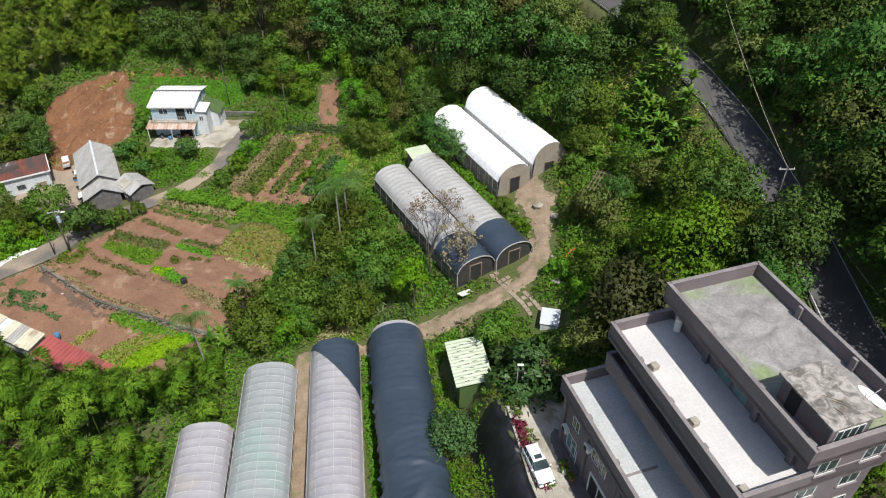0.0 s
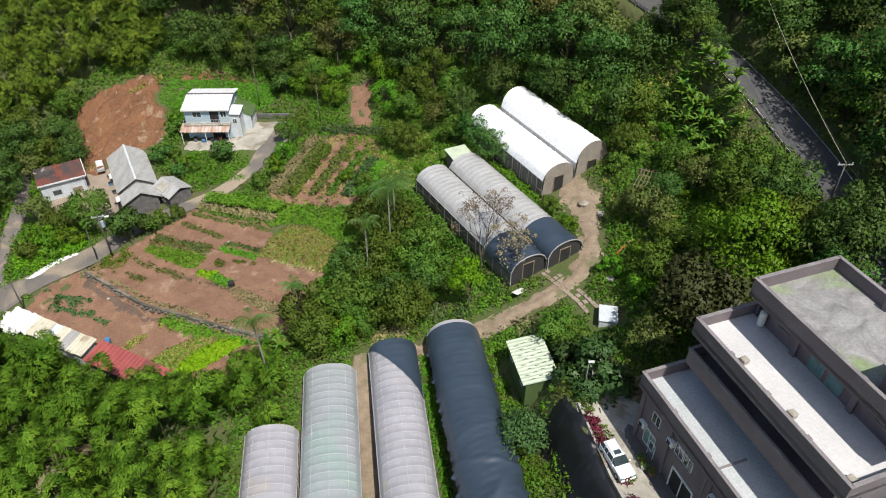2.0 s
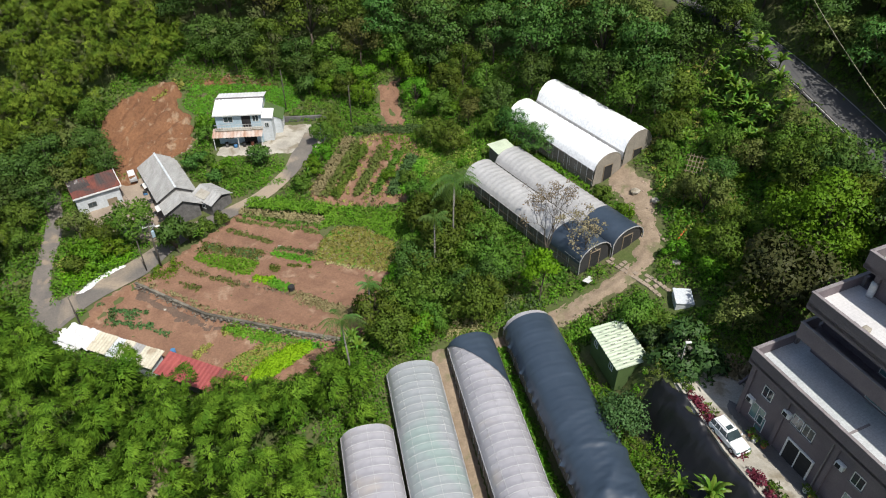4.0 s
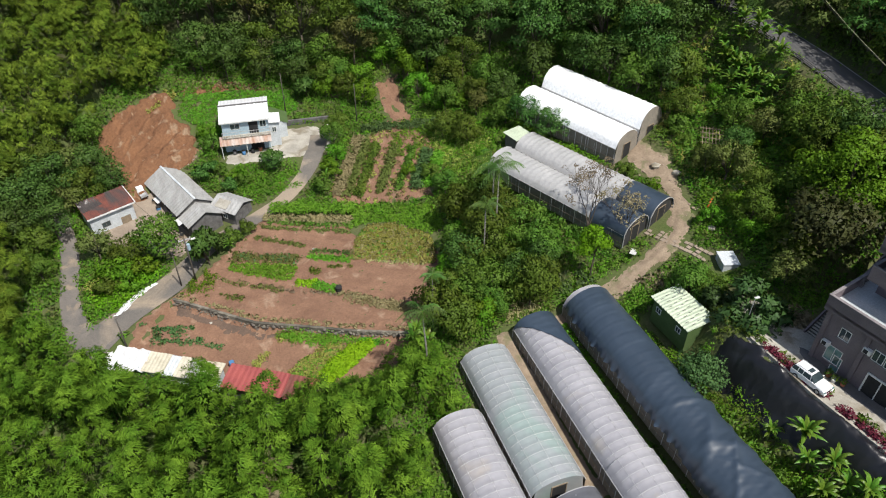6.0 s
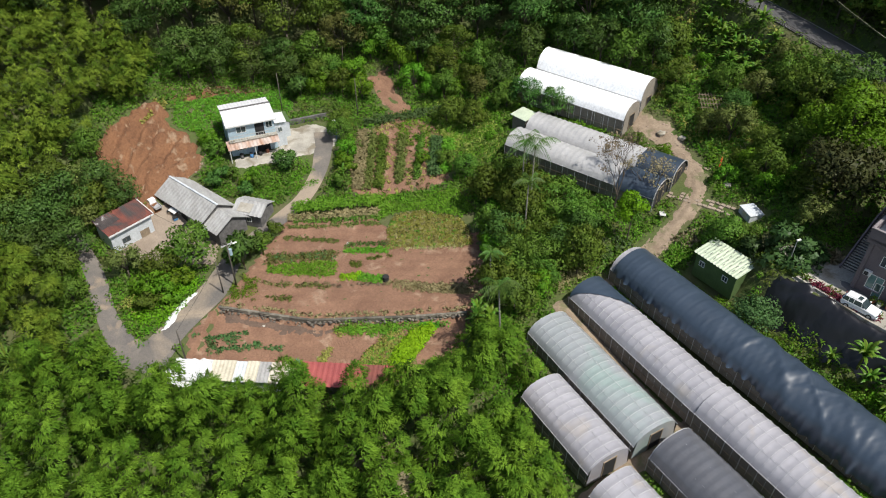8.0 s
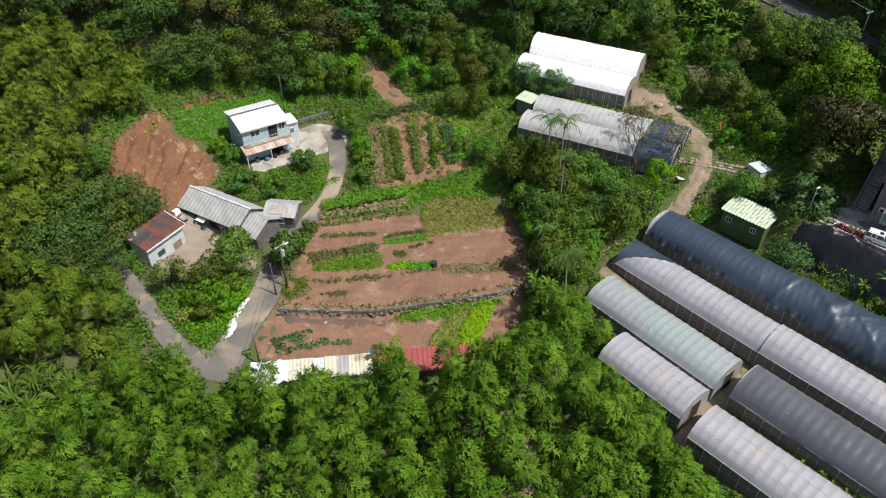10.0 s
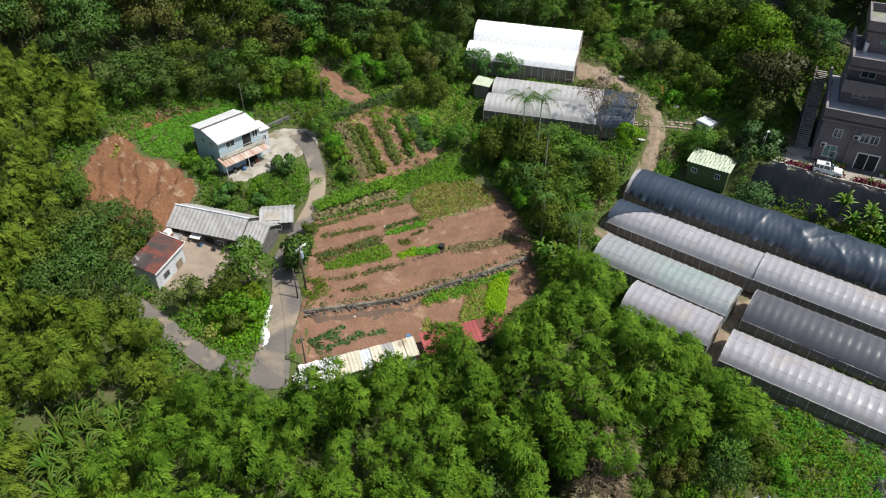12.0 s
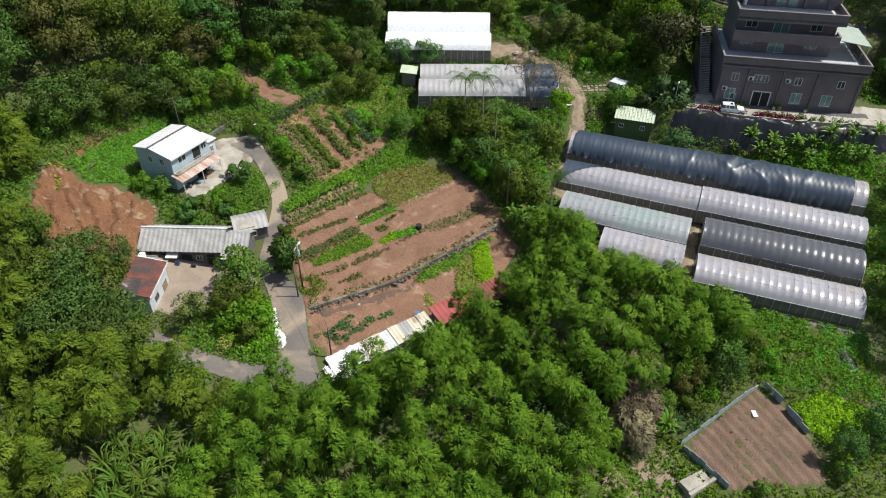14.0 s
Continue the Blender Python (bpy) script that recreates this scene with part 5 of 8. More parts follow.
# crowns of about unit-true size, turned and scaled tree by tree
for k in range(3):
    tree_kind(f"mid{k}", 100 + k, 3.0, 6.5, 1.8, 23, 118, 0.30, "mid")
    tree_kind(f"dark{k}", 110 + k, 3.2, 7.5, 2.0, 25, 128, 0.27, "dark")
    tree_kind(f"forest{k}", 120 + k, 3.4, 9.0, 3.2, 26, 148, 0.25, ("dark", "mid", "olive")[k], flat=0.55)
for k in range(2):
    tree_kind(f"bright{k}", 130 + k, 2.3, 4.6, 1.2, 18, 104, 0.26, "bright")
    tree_kind(f"olive{k}", 140 + k, 2.8, 5.5, 1.5, 20, 104, 0.28, "olive")
    tree_kind(f"bush{k}", 150 + k, 1.6, 2.6, 0.4, 13, 100, 0.22, ("mid", "bright")[k], thick=0.07)
tree_kind("darkbush", 160, 1.8, 3.0, 0.5, 20, 72, 0.30, "dark", thick=0.08)
tree_kind("limebush", 161, 1.8, 7.6, 4.2, 24, 90, 0.24, "vivid", thick=0.11)
tree_kind("broad", 165, 4.0, 7.8, 1.6, 46, 110, 0.27, "bright", thick=0.2, flat=0.65)
tree_kind("umber", 163, 3.4, 5.0, 1.0, 40, 72, 0.30, "umber", thick=0.14)
tree_kind("glossy", 164, 2.8, 5.6, 1.2, 24, 70, 0.44, "glossy", thick=0.16, flat=0.6)
tree_kind("feathery", 162, 3.0, 5.0, 1.2, 38, 72, 0.26, "bluish", thick=0.12, flat=0.4)
tree_kind("layered", 166, 3.8, 6.4, 1.6, 30, 130, 0.27, "mid", thick=0.18, flat=0.36)
tree_kind("bigolive", 167, 5.2, 9.5, 2.6, 60, 100, 0.32, "olive", thick=0.26, flat=0.55)
LABELS = {
    "layered": "spreading green tree with flat layered foliage", "bigolive": "large old tree with a dull olive crown",
    "mid": "broadleaf tree with a full green crown on the slope", "dark": "dense dark green broadleaf tree", "forest": "tall forest tree with a layered crown on the hillside", "bright": "fruit tree with a fresh bright green crown",
    "olive": "tree with a dull olive and brownish crown", "bush": "rounded green shrub among the weeds", "darkbush": "rounded dark green leafy shrub", "limebush": "rounded lime green tree beside the track", "broad": "broad rounded bright green tree", "umber": "broad dark brownish tree with a low crown", "glossy": "glossy dark broadleaf tree", "feathery": "spreading tree with feathery layered foliage",
}
PLANTED = [(20.6, 75.4, 4.5), (28.0, 81.0, 6.5), (27.6, 86.0, 5.0), (30.0, 76.0, 4.0)]


def tree(key, x, y, scale=1.0, turn=None, z=None, tall=1.0, label="", group=""):
    r = random.Random(int(x * 31 + y * 17))
    tm, cm, R, H = TREES[key]
    kind = key.rstrip("0123")
    shrub = kind in ("bush", "darkbush")
    t = thing("shrub" if shrub else "tree", pose(x, y, ground_z(x, y) if z is None else z, 0, 0, r.uniform(0, 360) if turn is None else turn) @ Matrix.Diagonal((scale, scale, scale * tall, 1)), label or LABELS[kind], "shrub" if shrub else "tree", group)
    part("trunk", tm, None, t)
    part("crown", cm, None, t)
    PLANTED.append((x, y, R * scale))
    return t


# where nothing grows
def strip(a, b, w):
    t = math.atan2(b[1] - a[1], b[0] - a[0])
    s, c = math.sin(t) * w / 2, math.cos(t) * w / 2
    return [(a[0] + s, a[1] - c), (b[0] + s, b[1] - c), (b[0] - s, b[1] + c), (a[0] - s, a[1] + c)]


HOUSES = [
    strip((-5.5, 57.9), (1.2, 13.8), 6.4), strip((-12.4, 56.3), (-6.9, 13.0), 6.2), strip((-19.4, 53.6), (-17.4, 34.6), 6.4), strip((-24.7, 45.6), (-23.4, 33.9), 6.0),
    strip((-16.9, 33.6), (-14.2, 12.6), 6.4), strip((-24.4, 32.6), (-21.4, 11.8), 6.2), strip((-5.0, 86.8), (6.4, 65.2), 10.8), strip((3.4, 98.6), (12.2, 80.9), 11.2),
    [(-48.5, 100), (-37, 100), (-37, 110.8), (-48.5, 110.8)], strip((-57.4, 99.8), (-50.2, 86.0), 6.6), [(-50, 87), (-44, 89), (-46, 93), (-50.5, 92)], strip((-66.9, 90.4), (-61.3, 93.4), 5.0),
    strip((2.2, 53.4), (3.6, 46.2), 4.6), strip((-61.5, 65.6), (-38.0, 54.0), 3.2), [(10.2, 57.6), (13.6, 57.2), (13.2, 53.8), (10, 54.2)], [(8.5, 42.5), (25.5, 46.5), (33, 22), (16, 14)],
]
BACK_SLOPE = [(-54, 116.8), (-43, 119), (-36.5, 118), (-35, 113), (-37.5, 111.0), (-47, 112), (-49, 107), (-51.4, 106.5), (-51.8, 109.6), (-54.6, 111.8)]
BARE = [
    BACK_SLOPE,
    [(-57, 97.5), (-51.5, 87), (-53.5, 81.5), (-58.5, 84.2), (-65, 86.3), (-66.5, 91), (-61.5, 96)], [(-41, 109), (-32, 108.6), (-29, 104), (-31.5, 99.4), (-36.5, 98.2), (-48.3, 98.2), (-48, 102)],
    [(-55.6, 73.6), (-26.3, 59.4), (-21.3, 66.0), (-19.2, 72.5), (-30, 78.2), (-41.5, 86), (-48.8, 82)], [(-55.4, 73.6), (-59.6, 70.4), (-61, 65), (-38, 54.5), (-29.5, 55.2), (-26.8, 59.6)],
    [(-66.2, 106.9), (-64.8, 110.1), (-61.9, 113.4), (-59.1, 115.6), (-56.5, 117.3), (-55.4, 115.5), (-55.3, 111.5), (-53.0, 109.5), (-52.0, 106.0), (-52.3, 101.8), (-55.0, 99.8), (-58.0, 98.4), (-60.3, 97.0), (-63.6, 96.8), (-64.6, 100.5), (-64.9, 102.6), (-66.3, 104.1)],
    [(-33, 91.5), (-31.5, 86), (-18.3, 84.5), (-13.5, 92.5), (-17.5, 103), (-17.8, 115), (-21.5, 114), (-21, 103), (-25, 101.5)],
    [*offset(TRACK, -1.5), *offset(TRACK, 1.5)[::-1]], strip((6.4, 65.4), (11.0, 56.6), 2.2),
    [(9.2, 79.4), (13.0, 82.6), (15.4, 77.5), (14.4, 70), (13.2, 64.6), (11.2, 65.2), (11.4, 71)], [(-17.0, 53.4), (-17.2, 56.8), (-9.2, 58.0), (-9.0, 56.2), (-15.0, 56.0), (-12.4, 34.2), (-14.8, 33.8)], [(-9.6, 37.0), (-8.5, 34.3), (-27.2, 31.6), (-27.6, 34)],
    [(-30.3, 79.4), (-28.1, 82.4), (-18.3, 82.2), (-18.0, 77.2), (-20.4, 70.6), (-31.7, 75.5)], [(-42.8, 89.4), (-29.2, 86.4), (-28.0, 82.0), (-31.5, 80.0), (-43.4, 85.0)],
    [(-49.8, 26.8), (-38.0, 21.4), (-39.8, 17.7), (-43.0, 13.8), (-47.4, 12.2), (-52.8, 21.0)], [(6.0, 50.4), (7.4, 46), (4.6, 44.4), (2.4, 41.4), (5.2, 28.5), (10.8, 12), (24, 12), (14, 42), (11.4, 46.5), (10.6, 52), (8, 52)],
]
LANES = [([((a[0] + b[0]) / 2, (a[1] + b[1]) / 2) for a, b in zip(LANE_R, LANE_L)], 1.7), ([((a[0] + b[0]) / 2, (a[1] + b[1]) / 2) for a, b in zip(LOOP_IN, LOOP_OUT)], 0.9), ([p[:2] for p in MAIN_ROAD], 3.3)]


def free(x, y, margin=0.0, bare=True):
    """Whether a plant may stand at x, y with so much room round it."""
    x, y = np.asarray(x, float), np.asarray(y, float)
    ok = np.ones(x.shape, bool)
    for q in HOUSES + (BARE if bare else []):
        ok &= ~inside(x, y, q)
        if margin:
            ok &= edge_distance(x, y, [*q, q[0]]) > margin
    for line, half in LANES:
        ok &= edge_distance(x, y, line) > half + margin
    return ok


def dots(r, poly, gap):
    """Loosely even places inside an outline."""
    px, py = [p[0] for p in poly], [p[1] for p in poly]
    X, Y = np.meshgrid(np.arange(min(px), max(px), gap), np.arange(min(py), max(py), gap * 0.87))
    X = X + (np.arange(X.shape[0]) % 2)[:, None] * gap / 2
    X, Y = (X + r.uniform(-0.38, 0.38, X.shape) * gap).ravel(), (Y + r.uniform(-0.38, 0.38, Y.shape) * gap).ravel()
    k = inside(X, Y, poly)
    return X[k], Y[k]


def wood(poly, gap, kinds, lo, hi, room=1.5, seed=1, group="", tall=(0.9, 1.15), apart=0.75):
    """Trees of mixed kinds over an area."""
    r = np.random.default_rng(seed)
    X, Y = dots(r, poly, gap)
    k = free(X, Y, room)
    for x, y in zip(X[k], Y[k]):
        s = r.uniform(lo, hi)
        if all(math.hypot(x - a, y - b) > apart * (c * 0.55 + s * 1.4) for a, b, c in PLANTED):
            tree(kinds[int(r.integers(len(kinds)))], float(x), float(y), float(s), tall=float(r.uniform(*tall)), group=group)


# single trees, by the lane and the houses
tree("mid0", -57.0, 82.8, 1.0, label="leafy green tree on the island between the lanes")
tree("mid1", -60.4, 81.4, 0.72)
tree("darkbush", -50.6, 79.6, 1.25, tall=1.3, label="dark leafy shrub between lane and field")
tree("darkbush", -49.6, 81.6, 0.95)
tree("bush0", -47.2, 83.6, 0.8)
tree("bush0", -45.2, 84.9, 0.75)
tree("olive0", -65.0, 83.6, 0.78, label="sparse olive tree beside the cottage yard")
tree("bush1", -60.6, 77.2, 1.25)
tree("bush1", -62.6, 79.4, 1.2)
tree("bush0", -63.2, 76.2, 1.0)
tree("bush1", -59.0, 79.6, 1.1)
tree("darkbush", -40.4, 97.2, 0.95, label="rounded dark shrub in the courtyard")
tree("dark1", 1.6, 88.6, 0.72, z=7.2, label="round dark green tree against the white greenhouse")
tree("dark2", -1.0, 93.2, 0.72, z=7.4)
tree("limebush", -3.5, 60.6, 1.0, z=3.7)
tree("mid1", 5.6, 53.0, 0.78, z=4.8)
tree("mid2", 7.2, 51.6, 0.6, z=5.4)
tree("glossy", 8.2, 45.9, 1.1, z=5.6, label="large dark broadleaf tree beside the green shed")
tree("glossy", 6.6, 48.6, 0.72, z=5.2)
tree("feathery", 0.8, 42.0, 0.85, z=2.8, label="blue-green tree with feathery foliage beside the greenhouse")
tree("umber", 19.4, 50.4, 1.5, label="dark brownish tree beside the building")
tree("olive1", 14.4, 48.8, 0.8)
tree("broad", 25.4, 55.8, 1.2, label="broad green tree with a rounded crown")
tree("dark1", 32.2, 52.6, 1.1)
tree("mid0", 29.6, 58.0, 1.0)
tree("mid2", 27.4, 62.5, 1.0)
tree("dark2", 31.0, 48.2, 0.85)
tree("mid0", -30.8, 100.4, 0.62)
tree("mid1", -29.6, 103.4, 0.6)
tree("bright0", -23.8, 109.8, 0.92)
tree("bright1", -15.0, 107.8, 0.95)
tree("bright0", -13.2, 104.2, 0.85)
tree("mid2", -26.5, 112.6, 0.72)
tree("bright1", -24.0, 114.2, 1.0)
tree("bright0", -15.6, 113.2, 1.15)
tree("mid0", -29.6, 115.8, 0.8)
tree("darkbush", -33.2, 114.8, 1.2, label="dark green orchard shrub below the forest")
tree("bright1", -19.4, 117.6, 0.9)
tree("mid1", -10.2, 107.6, 0.85)
tree("dark1", -34.4, 118.0, 0.8)
tree("dark0", -40.2, 120.0, 0.85)
tree("dark2", -46.4, 121.4, 0.85)
tree("mid2", -51.6, 121.6, 0.8)
tree("bush1", -50.2, 106.8, 0.9)
tree("bush0", -49.6, 103.6, 1.0)
tree("bush0", -33.6, 90.4, 0.9)
tree("bush1", -31.0, 96.4, 1.1)
tree("bush1", -31.8, 94.0, 1.0)
tree("bush1", -20.5, 90.2, 0.7, label="small bright green garden shrub")
tree("bush0", -17.6, 88.0, 0.9)
tree("mid0", -16.4, 83.6, 0.62)
tree("dark1", -63.8, 96.4, 0.7)
tree("mid2", -67.5, 95.0, 0.85)
for key, x, y, s in (("dark1", -70.8, 88.4, 0.85), ("mid0", -72.4, 84.6, 0.8), ("olive0", -69.2, 93.2, 0.8), ("mid1", -71.6, 80.6, 0.62), ("dark2", -73.6, 91.6, 1.0), ("dark0", -66.2, 98.8, 0.8), ("dark1", -71.4, 95.6, 1.0), ("mid2", -75.6, 95.2, 1.05), ("dark0", -77.0, 90.4, 1.0), ("dark2", -74.8, 87.4, 0.95), ("olive1", -69.0, 99.6, 0.9), ("mid1", -72.2, 99.4, 0.9)):
    tree(key, x, y, s)
# trees over the white greenhouses, along the road and at the forest's edge
for key, x, y, s in (("dark1", 10.6, 98.6, 1.05), ("dark0", 13.0, 94.2, 1.0), ("mid1", 15.6, 89.8, 1.0), ("dark2", 18.4, 87.4, 1.0), ("mid0", 20.2, 86.6, 1.05), ("dark0", 3.4, 102.2, 1.0), ("dark1", -2.6, 100.0, 0.8), ("mid2", 17.6, 97.6, 1.1), ("dark2", 22.6, 92.4, 1.1), ("mid1", 19.2, 82.6, 0.7),
                     ("forest0", -56.5, 126.6, 1.05), ("dark0", -50.4, 121.8, 1.15), ("dark2", -45.0, 123.4, 1.1), ("forest1", -40.0, 122.6, 1.0), ("dark1", -35.2, 120.4, 1.0), ("mid0", -29.4, 119.6, 1.05), ("forest2", -24.2, 119.6, 1.0), ("mid1", -18.6, 118.2, 0.95), ("dark0", -12.2, 113.0, 0.95), ("forest1", -7.0, 108.6, 0.85), ("mid2", -3.6, 105.2, 0.85),
                     ("dark1", -21.2, 8.4, 0.9), ("dark2", -26.0, 7.0, 0.9), ("dark2", -57.4, 39.4, 0.9), ("mid1", -16.0, 8.6, 0.8), ("mid2", -8.0, 9.6, 0.8), ("dark0", 0.5, 10.2, 0.8)):
    tree(key, x, y, s)
for key, x, y, s in (("dark1", 26.6, 92.4, 1.05), ("mid1", 28.4, 90.2, 0.75), ("mid2", 31.0, 66.4, 0.8)):
    tree(key, x, y, s)
# the layered trees of the belt, and the scrub on the slope under the road
for key, x, y, s in (("layered", -12.0, 72.2, 1.12), ("layered", -8.6, 68.4, 0.95), ("layered", -14.6, 67.6, 1.0), ("dark1", -18.2, 66.6, 0.85), ("layered", -16.0, 62.2, 0.92), ("mid2", -20.4, 61.6, 0.85), ("dark2", -8.8, 63.4, 0.72), ("mid0", -21.6, 57.6, 0.85), ("layered", -11.6, 77.6, 0.8), ("dark0", -12.2, 62.6, 0.7), ("mid1", -18.6, 70.8, 0.72), ("bright1", -18.2, 58.8, 0.9),
                     ("mid1", 27.8, 66.0, 0.95), ("olive0", 18.8, 68.6, 1.0), ("olive1", 17.6, 71.6, 0.75), ("mid2", 17.2, 59.6, 0.8), ("dark1", 30.2, 61.2, 1.05), ("mid0", 22.4, 60.6, 0.75), ("olive1", 25.6, 71.6, 0.85), ("mid1", 24.2, 76.6, 0.7), ("dark2", 21.8, 71.8, 0.62), ("mid2", 28.6, 70.4, 0.85), ("olive0", 30.6, 72.6, 0.8), ("bush0", 17.6, 80.4, 1.1), ("bush1", 13.6, 62.8, 0.9), ("mid0", 20.2, 64.0, 0.62), ("bush0", 18.2, 73.6, 1.0),
                     ("bigolive", 43.4, 60.4, 1.1), ("bigolive", 45.2, 74.6, 0.95), ("dark1", 34.0, 53.4, 1.0), ("dark0", 29.0, 91.6, 0.75), ("mid2", 27.0, 94.2, 0.85), ("dark1", 30.2, 88.6, 0.55), ("dark1", 19.2, 91.8, 1.0), ("mid1", 9.6, 102.0, 0.9)):
    tree(key, x, y, s)
k = 0
for (x, y, _z), (x1, y1, _w) in zip(offset(MAIN_ROAD, -5.6)[1:], offset(MAIN_ROAD, -5.6)[2:]):
    n = max(1, round(math.dist((x, y), (x1, y1)) / 4.2))
    for i in range(n):
        k += 1
        tree(("dark0", "forest0", "olive1", "dark2", "forest1", "mid1")[k % 6], x + (x1 - x) * i / n + 0.8 * math.sin(k * 2.1) - (0.6 if 24 < y < 55 else 0.4), y + (y1 - y) * i / n, (0.85 + 0.3 * abs(math.sin(k * 1.7))) * (1.4 if 24 < y < 55 else 1.2 if y < 96 else 1), tall=0.9)
# the belt between the field and the greenhouses
wood([(-15.5, 84.5), (-19.5, 72), (-21.0, 66.5), (-26, 60.5), (-27.5, 55.5), (-21, 55.0), (-15.5, 57.5), (-9, 60.5), (-5.0, 62.5), (-8.5, 70), (-12.5, 80)], 3.5, ("mid0", "mid1", "bright1", "mid2", "bright0", "bright1"), 0.62, 0.95, 0.6, 11, tall=(0.95, 1.3), apart=0.55)
# forest behind the valley and on the east hill
wood([(-72, 128), (-58, 128), (-50, 125.5), (-38, 126), (-32, 120), (-24, 119.5), (-17, 117.5), (-11, 111), (-4, 104), (2, 102.5), (10, 101), (18, 92), (22, 90), (26, 94), (22, 103), (12, 116), (10, 132), (-10, 142), (-25, 150), (-60, 152), (-80, 140)], 5.7,
     ("forest0", "forest0", "forest1", "forest2", "dark0", "dark1", "forest0"), 1.05, 1.5, 1.0, 12, tall=(0.9, 1.2), apart=0.5)
wood([(40.5, 30), (47, 44), (56, 66), (70, 92), (84, 118), (58, 126), (30, 116), (32, 103), (36, 92), (39.5, 78), (41, 60), (41.5, 40)], 5.6, ("forest0", "forest1", "dark0", "dark1", "forest0", "olive0"), 1.1, 1.6, 0.2, 13, tall=(0.85, 1.15), apart=0.45)
wood([(40, 6), (60, 8), (62, 44), (48, 44), (41, 30)], 6.5, ("dark0", "forest1", "mid1"), 0.9, 1.2, 0.3, 23, apart=0.5)
wood([(19.5, 86), (16.8, 77), (17, 66), (16, 58), (20, 57), (33, 64), (33, 74), (29, 85), (24, 92)], 4.6, ("mid0", "bright0", "bush0", "bush0", "bush1", "olive0", "bright1", "bush1"), 0.42, 0.72, 0.8, 14)
wood([(13.6, 62), (12.6, 58), (14, 51), (20, 53), (22, 60), (17, 66)], 3.2, ("mid1", "bush0", "darkbush", "bright0"), 0.6, 0.9, 0.5, 15)
wood([(23, 13), (36, 20), (44, 10), (40, -4), (22, 0)], 4.2, ("dark0", "mid1", "dark2"), 0.7, 1.0, 0.5, 24)
wood([(24, 46), (33, 46), (35, 22), (30, 24)], 3.4, ("bush0", "darkbush", "bush1"), 0.8, 1.2, 0.6, 16)
wood([(-13, 93), (-10, 88), (-6, 92), (0, 99), (-6, 104), (-12, 110), (-14, 100)], 3.4, ("bush0", "mid2", "bush1", "mid1", "olive0"), 0.6, 0.8, 0.4, 17)
wood([(-70, 98), (-62.5, 95.5), (-66, 100), (-68.5, 112), (-72, 112)], 3.6, ("mid0", "dark1", "olive1"), 0.7, 0.95, 0.4, 18)
wood([(-36, 118), (-22, 116), (-20, 112), (-30, 112.5), (-36, 113)], 3.4, ("bush0", "mid0", "bright0"), 0.6, 0.9, 0.4, 19)
wood([(6.5, 77.5), (9.5, 76.5), (12, 66), (9.5, 68)], 2.2, ("bush0", "bush1", "bush0"), 0.6, 0.85, 0.3, 20)
wood([(-52.5, 98.5), (-44, 97), (-43.5, 93.5), (-52, 94.5)], 2.3, ("bush0", "bush1", "darkbush"), 0.6, 0.85, 0.3, 21)


# bamboo: culms that bend over at the top, each with a plume of narrow hanging leaves
def plume(seed, tufts=40, per=26, R=1.06, H=1.85, leaf=1.0):
    """The head of a culm: a brush of tufts of narrow hanging leaves round a tip that bends over, with the lie of its surface."""
    r = np.random.default_rng(seed)
    n = tufts * per
    a = np.repeat(np.arange(tufts) * 2.39996 + r.uniform(-0.4, 0.4, tufts), per)
    th = np.repeat(np.clip(1.75 * ((np.arange(tufts) + 0.5) / tufts) ** 0.62 + r.uniform(-0.12, 0.12, tufts), 0, 1.9), per)
    k = np.repeat(0.82 + 0.30 * r.random(tufts), per)
    o = np.stack([np.sin(th) * np.cos(a), np.sin(th) * np.sin(a), np.cos(th)], -1)
    p = o * np.array([R, R, H]) * k[:, None] + r.normal(size=(n, 3)) * np.array([0.15, 0.15, 0.12])
    p[:, 2] -= 0.45 * np.clip(th - 1.2, 0, 2) ** 2 + H
    p[:, 0] += 0.85 * np.clip(np.cos(th), 0, 1) ** 1.5
    p[:, 2] -= 0.25 * np.clip(np.cos(th), 0, 1) ** 2
    d = unit(o * np.array([1, 1, 0.4]) + np.array([0.25, 0, -0.55]) + r.normal(size=(n, 3)) * 0.22)
    side = unit(np.cross(d, o + np.array([0, 0, 0.4]) + r.normal(size=(n, 3)) * 0.10))
    ln, wd = leaf * (0.26 + 0.20 * r.random(n))[:, None], leaf * (0.10 + 0.04 * r.random(n))[:, None]
    lie = unit(o * np.array([1, 1, 0.75]) + r.normal(size=(n, 3)) * 0.17)
    return facing(np.stack([p - side * wd / 2, p + side * wd / 2, p + d * ln], 1), lie)


PLUMES = [plume(300 + k, 46, 25, leaf=0.74) for k in range(10)]
PLUMES_FAR = [plume(320 + k, 40, 20, leaf=0.85) for k in range(10)]


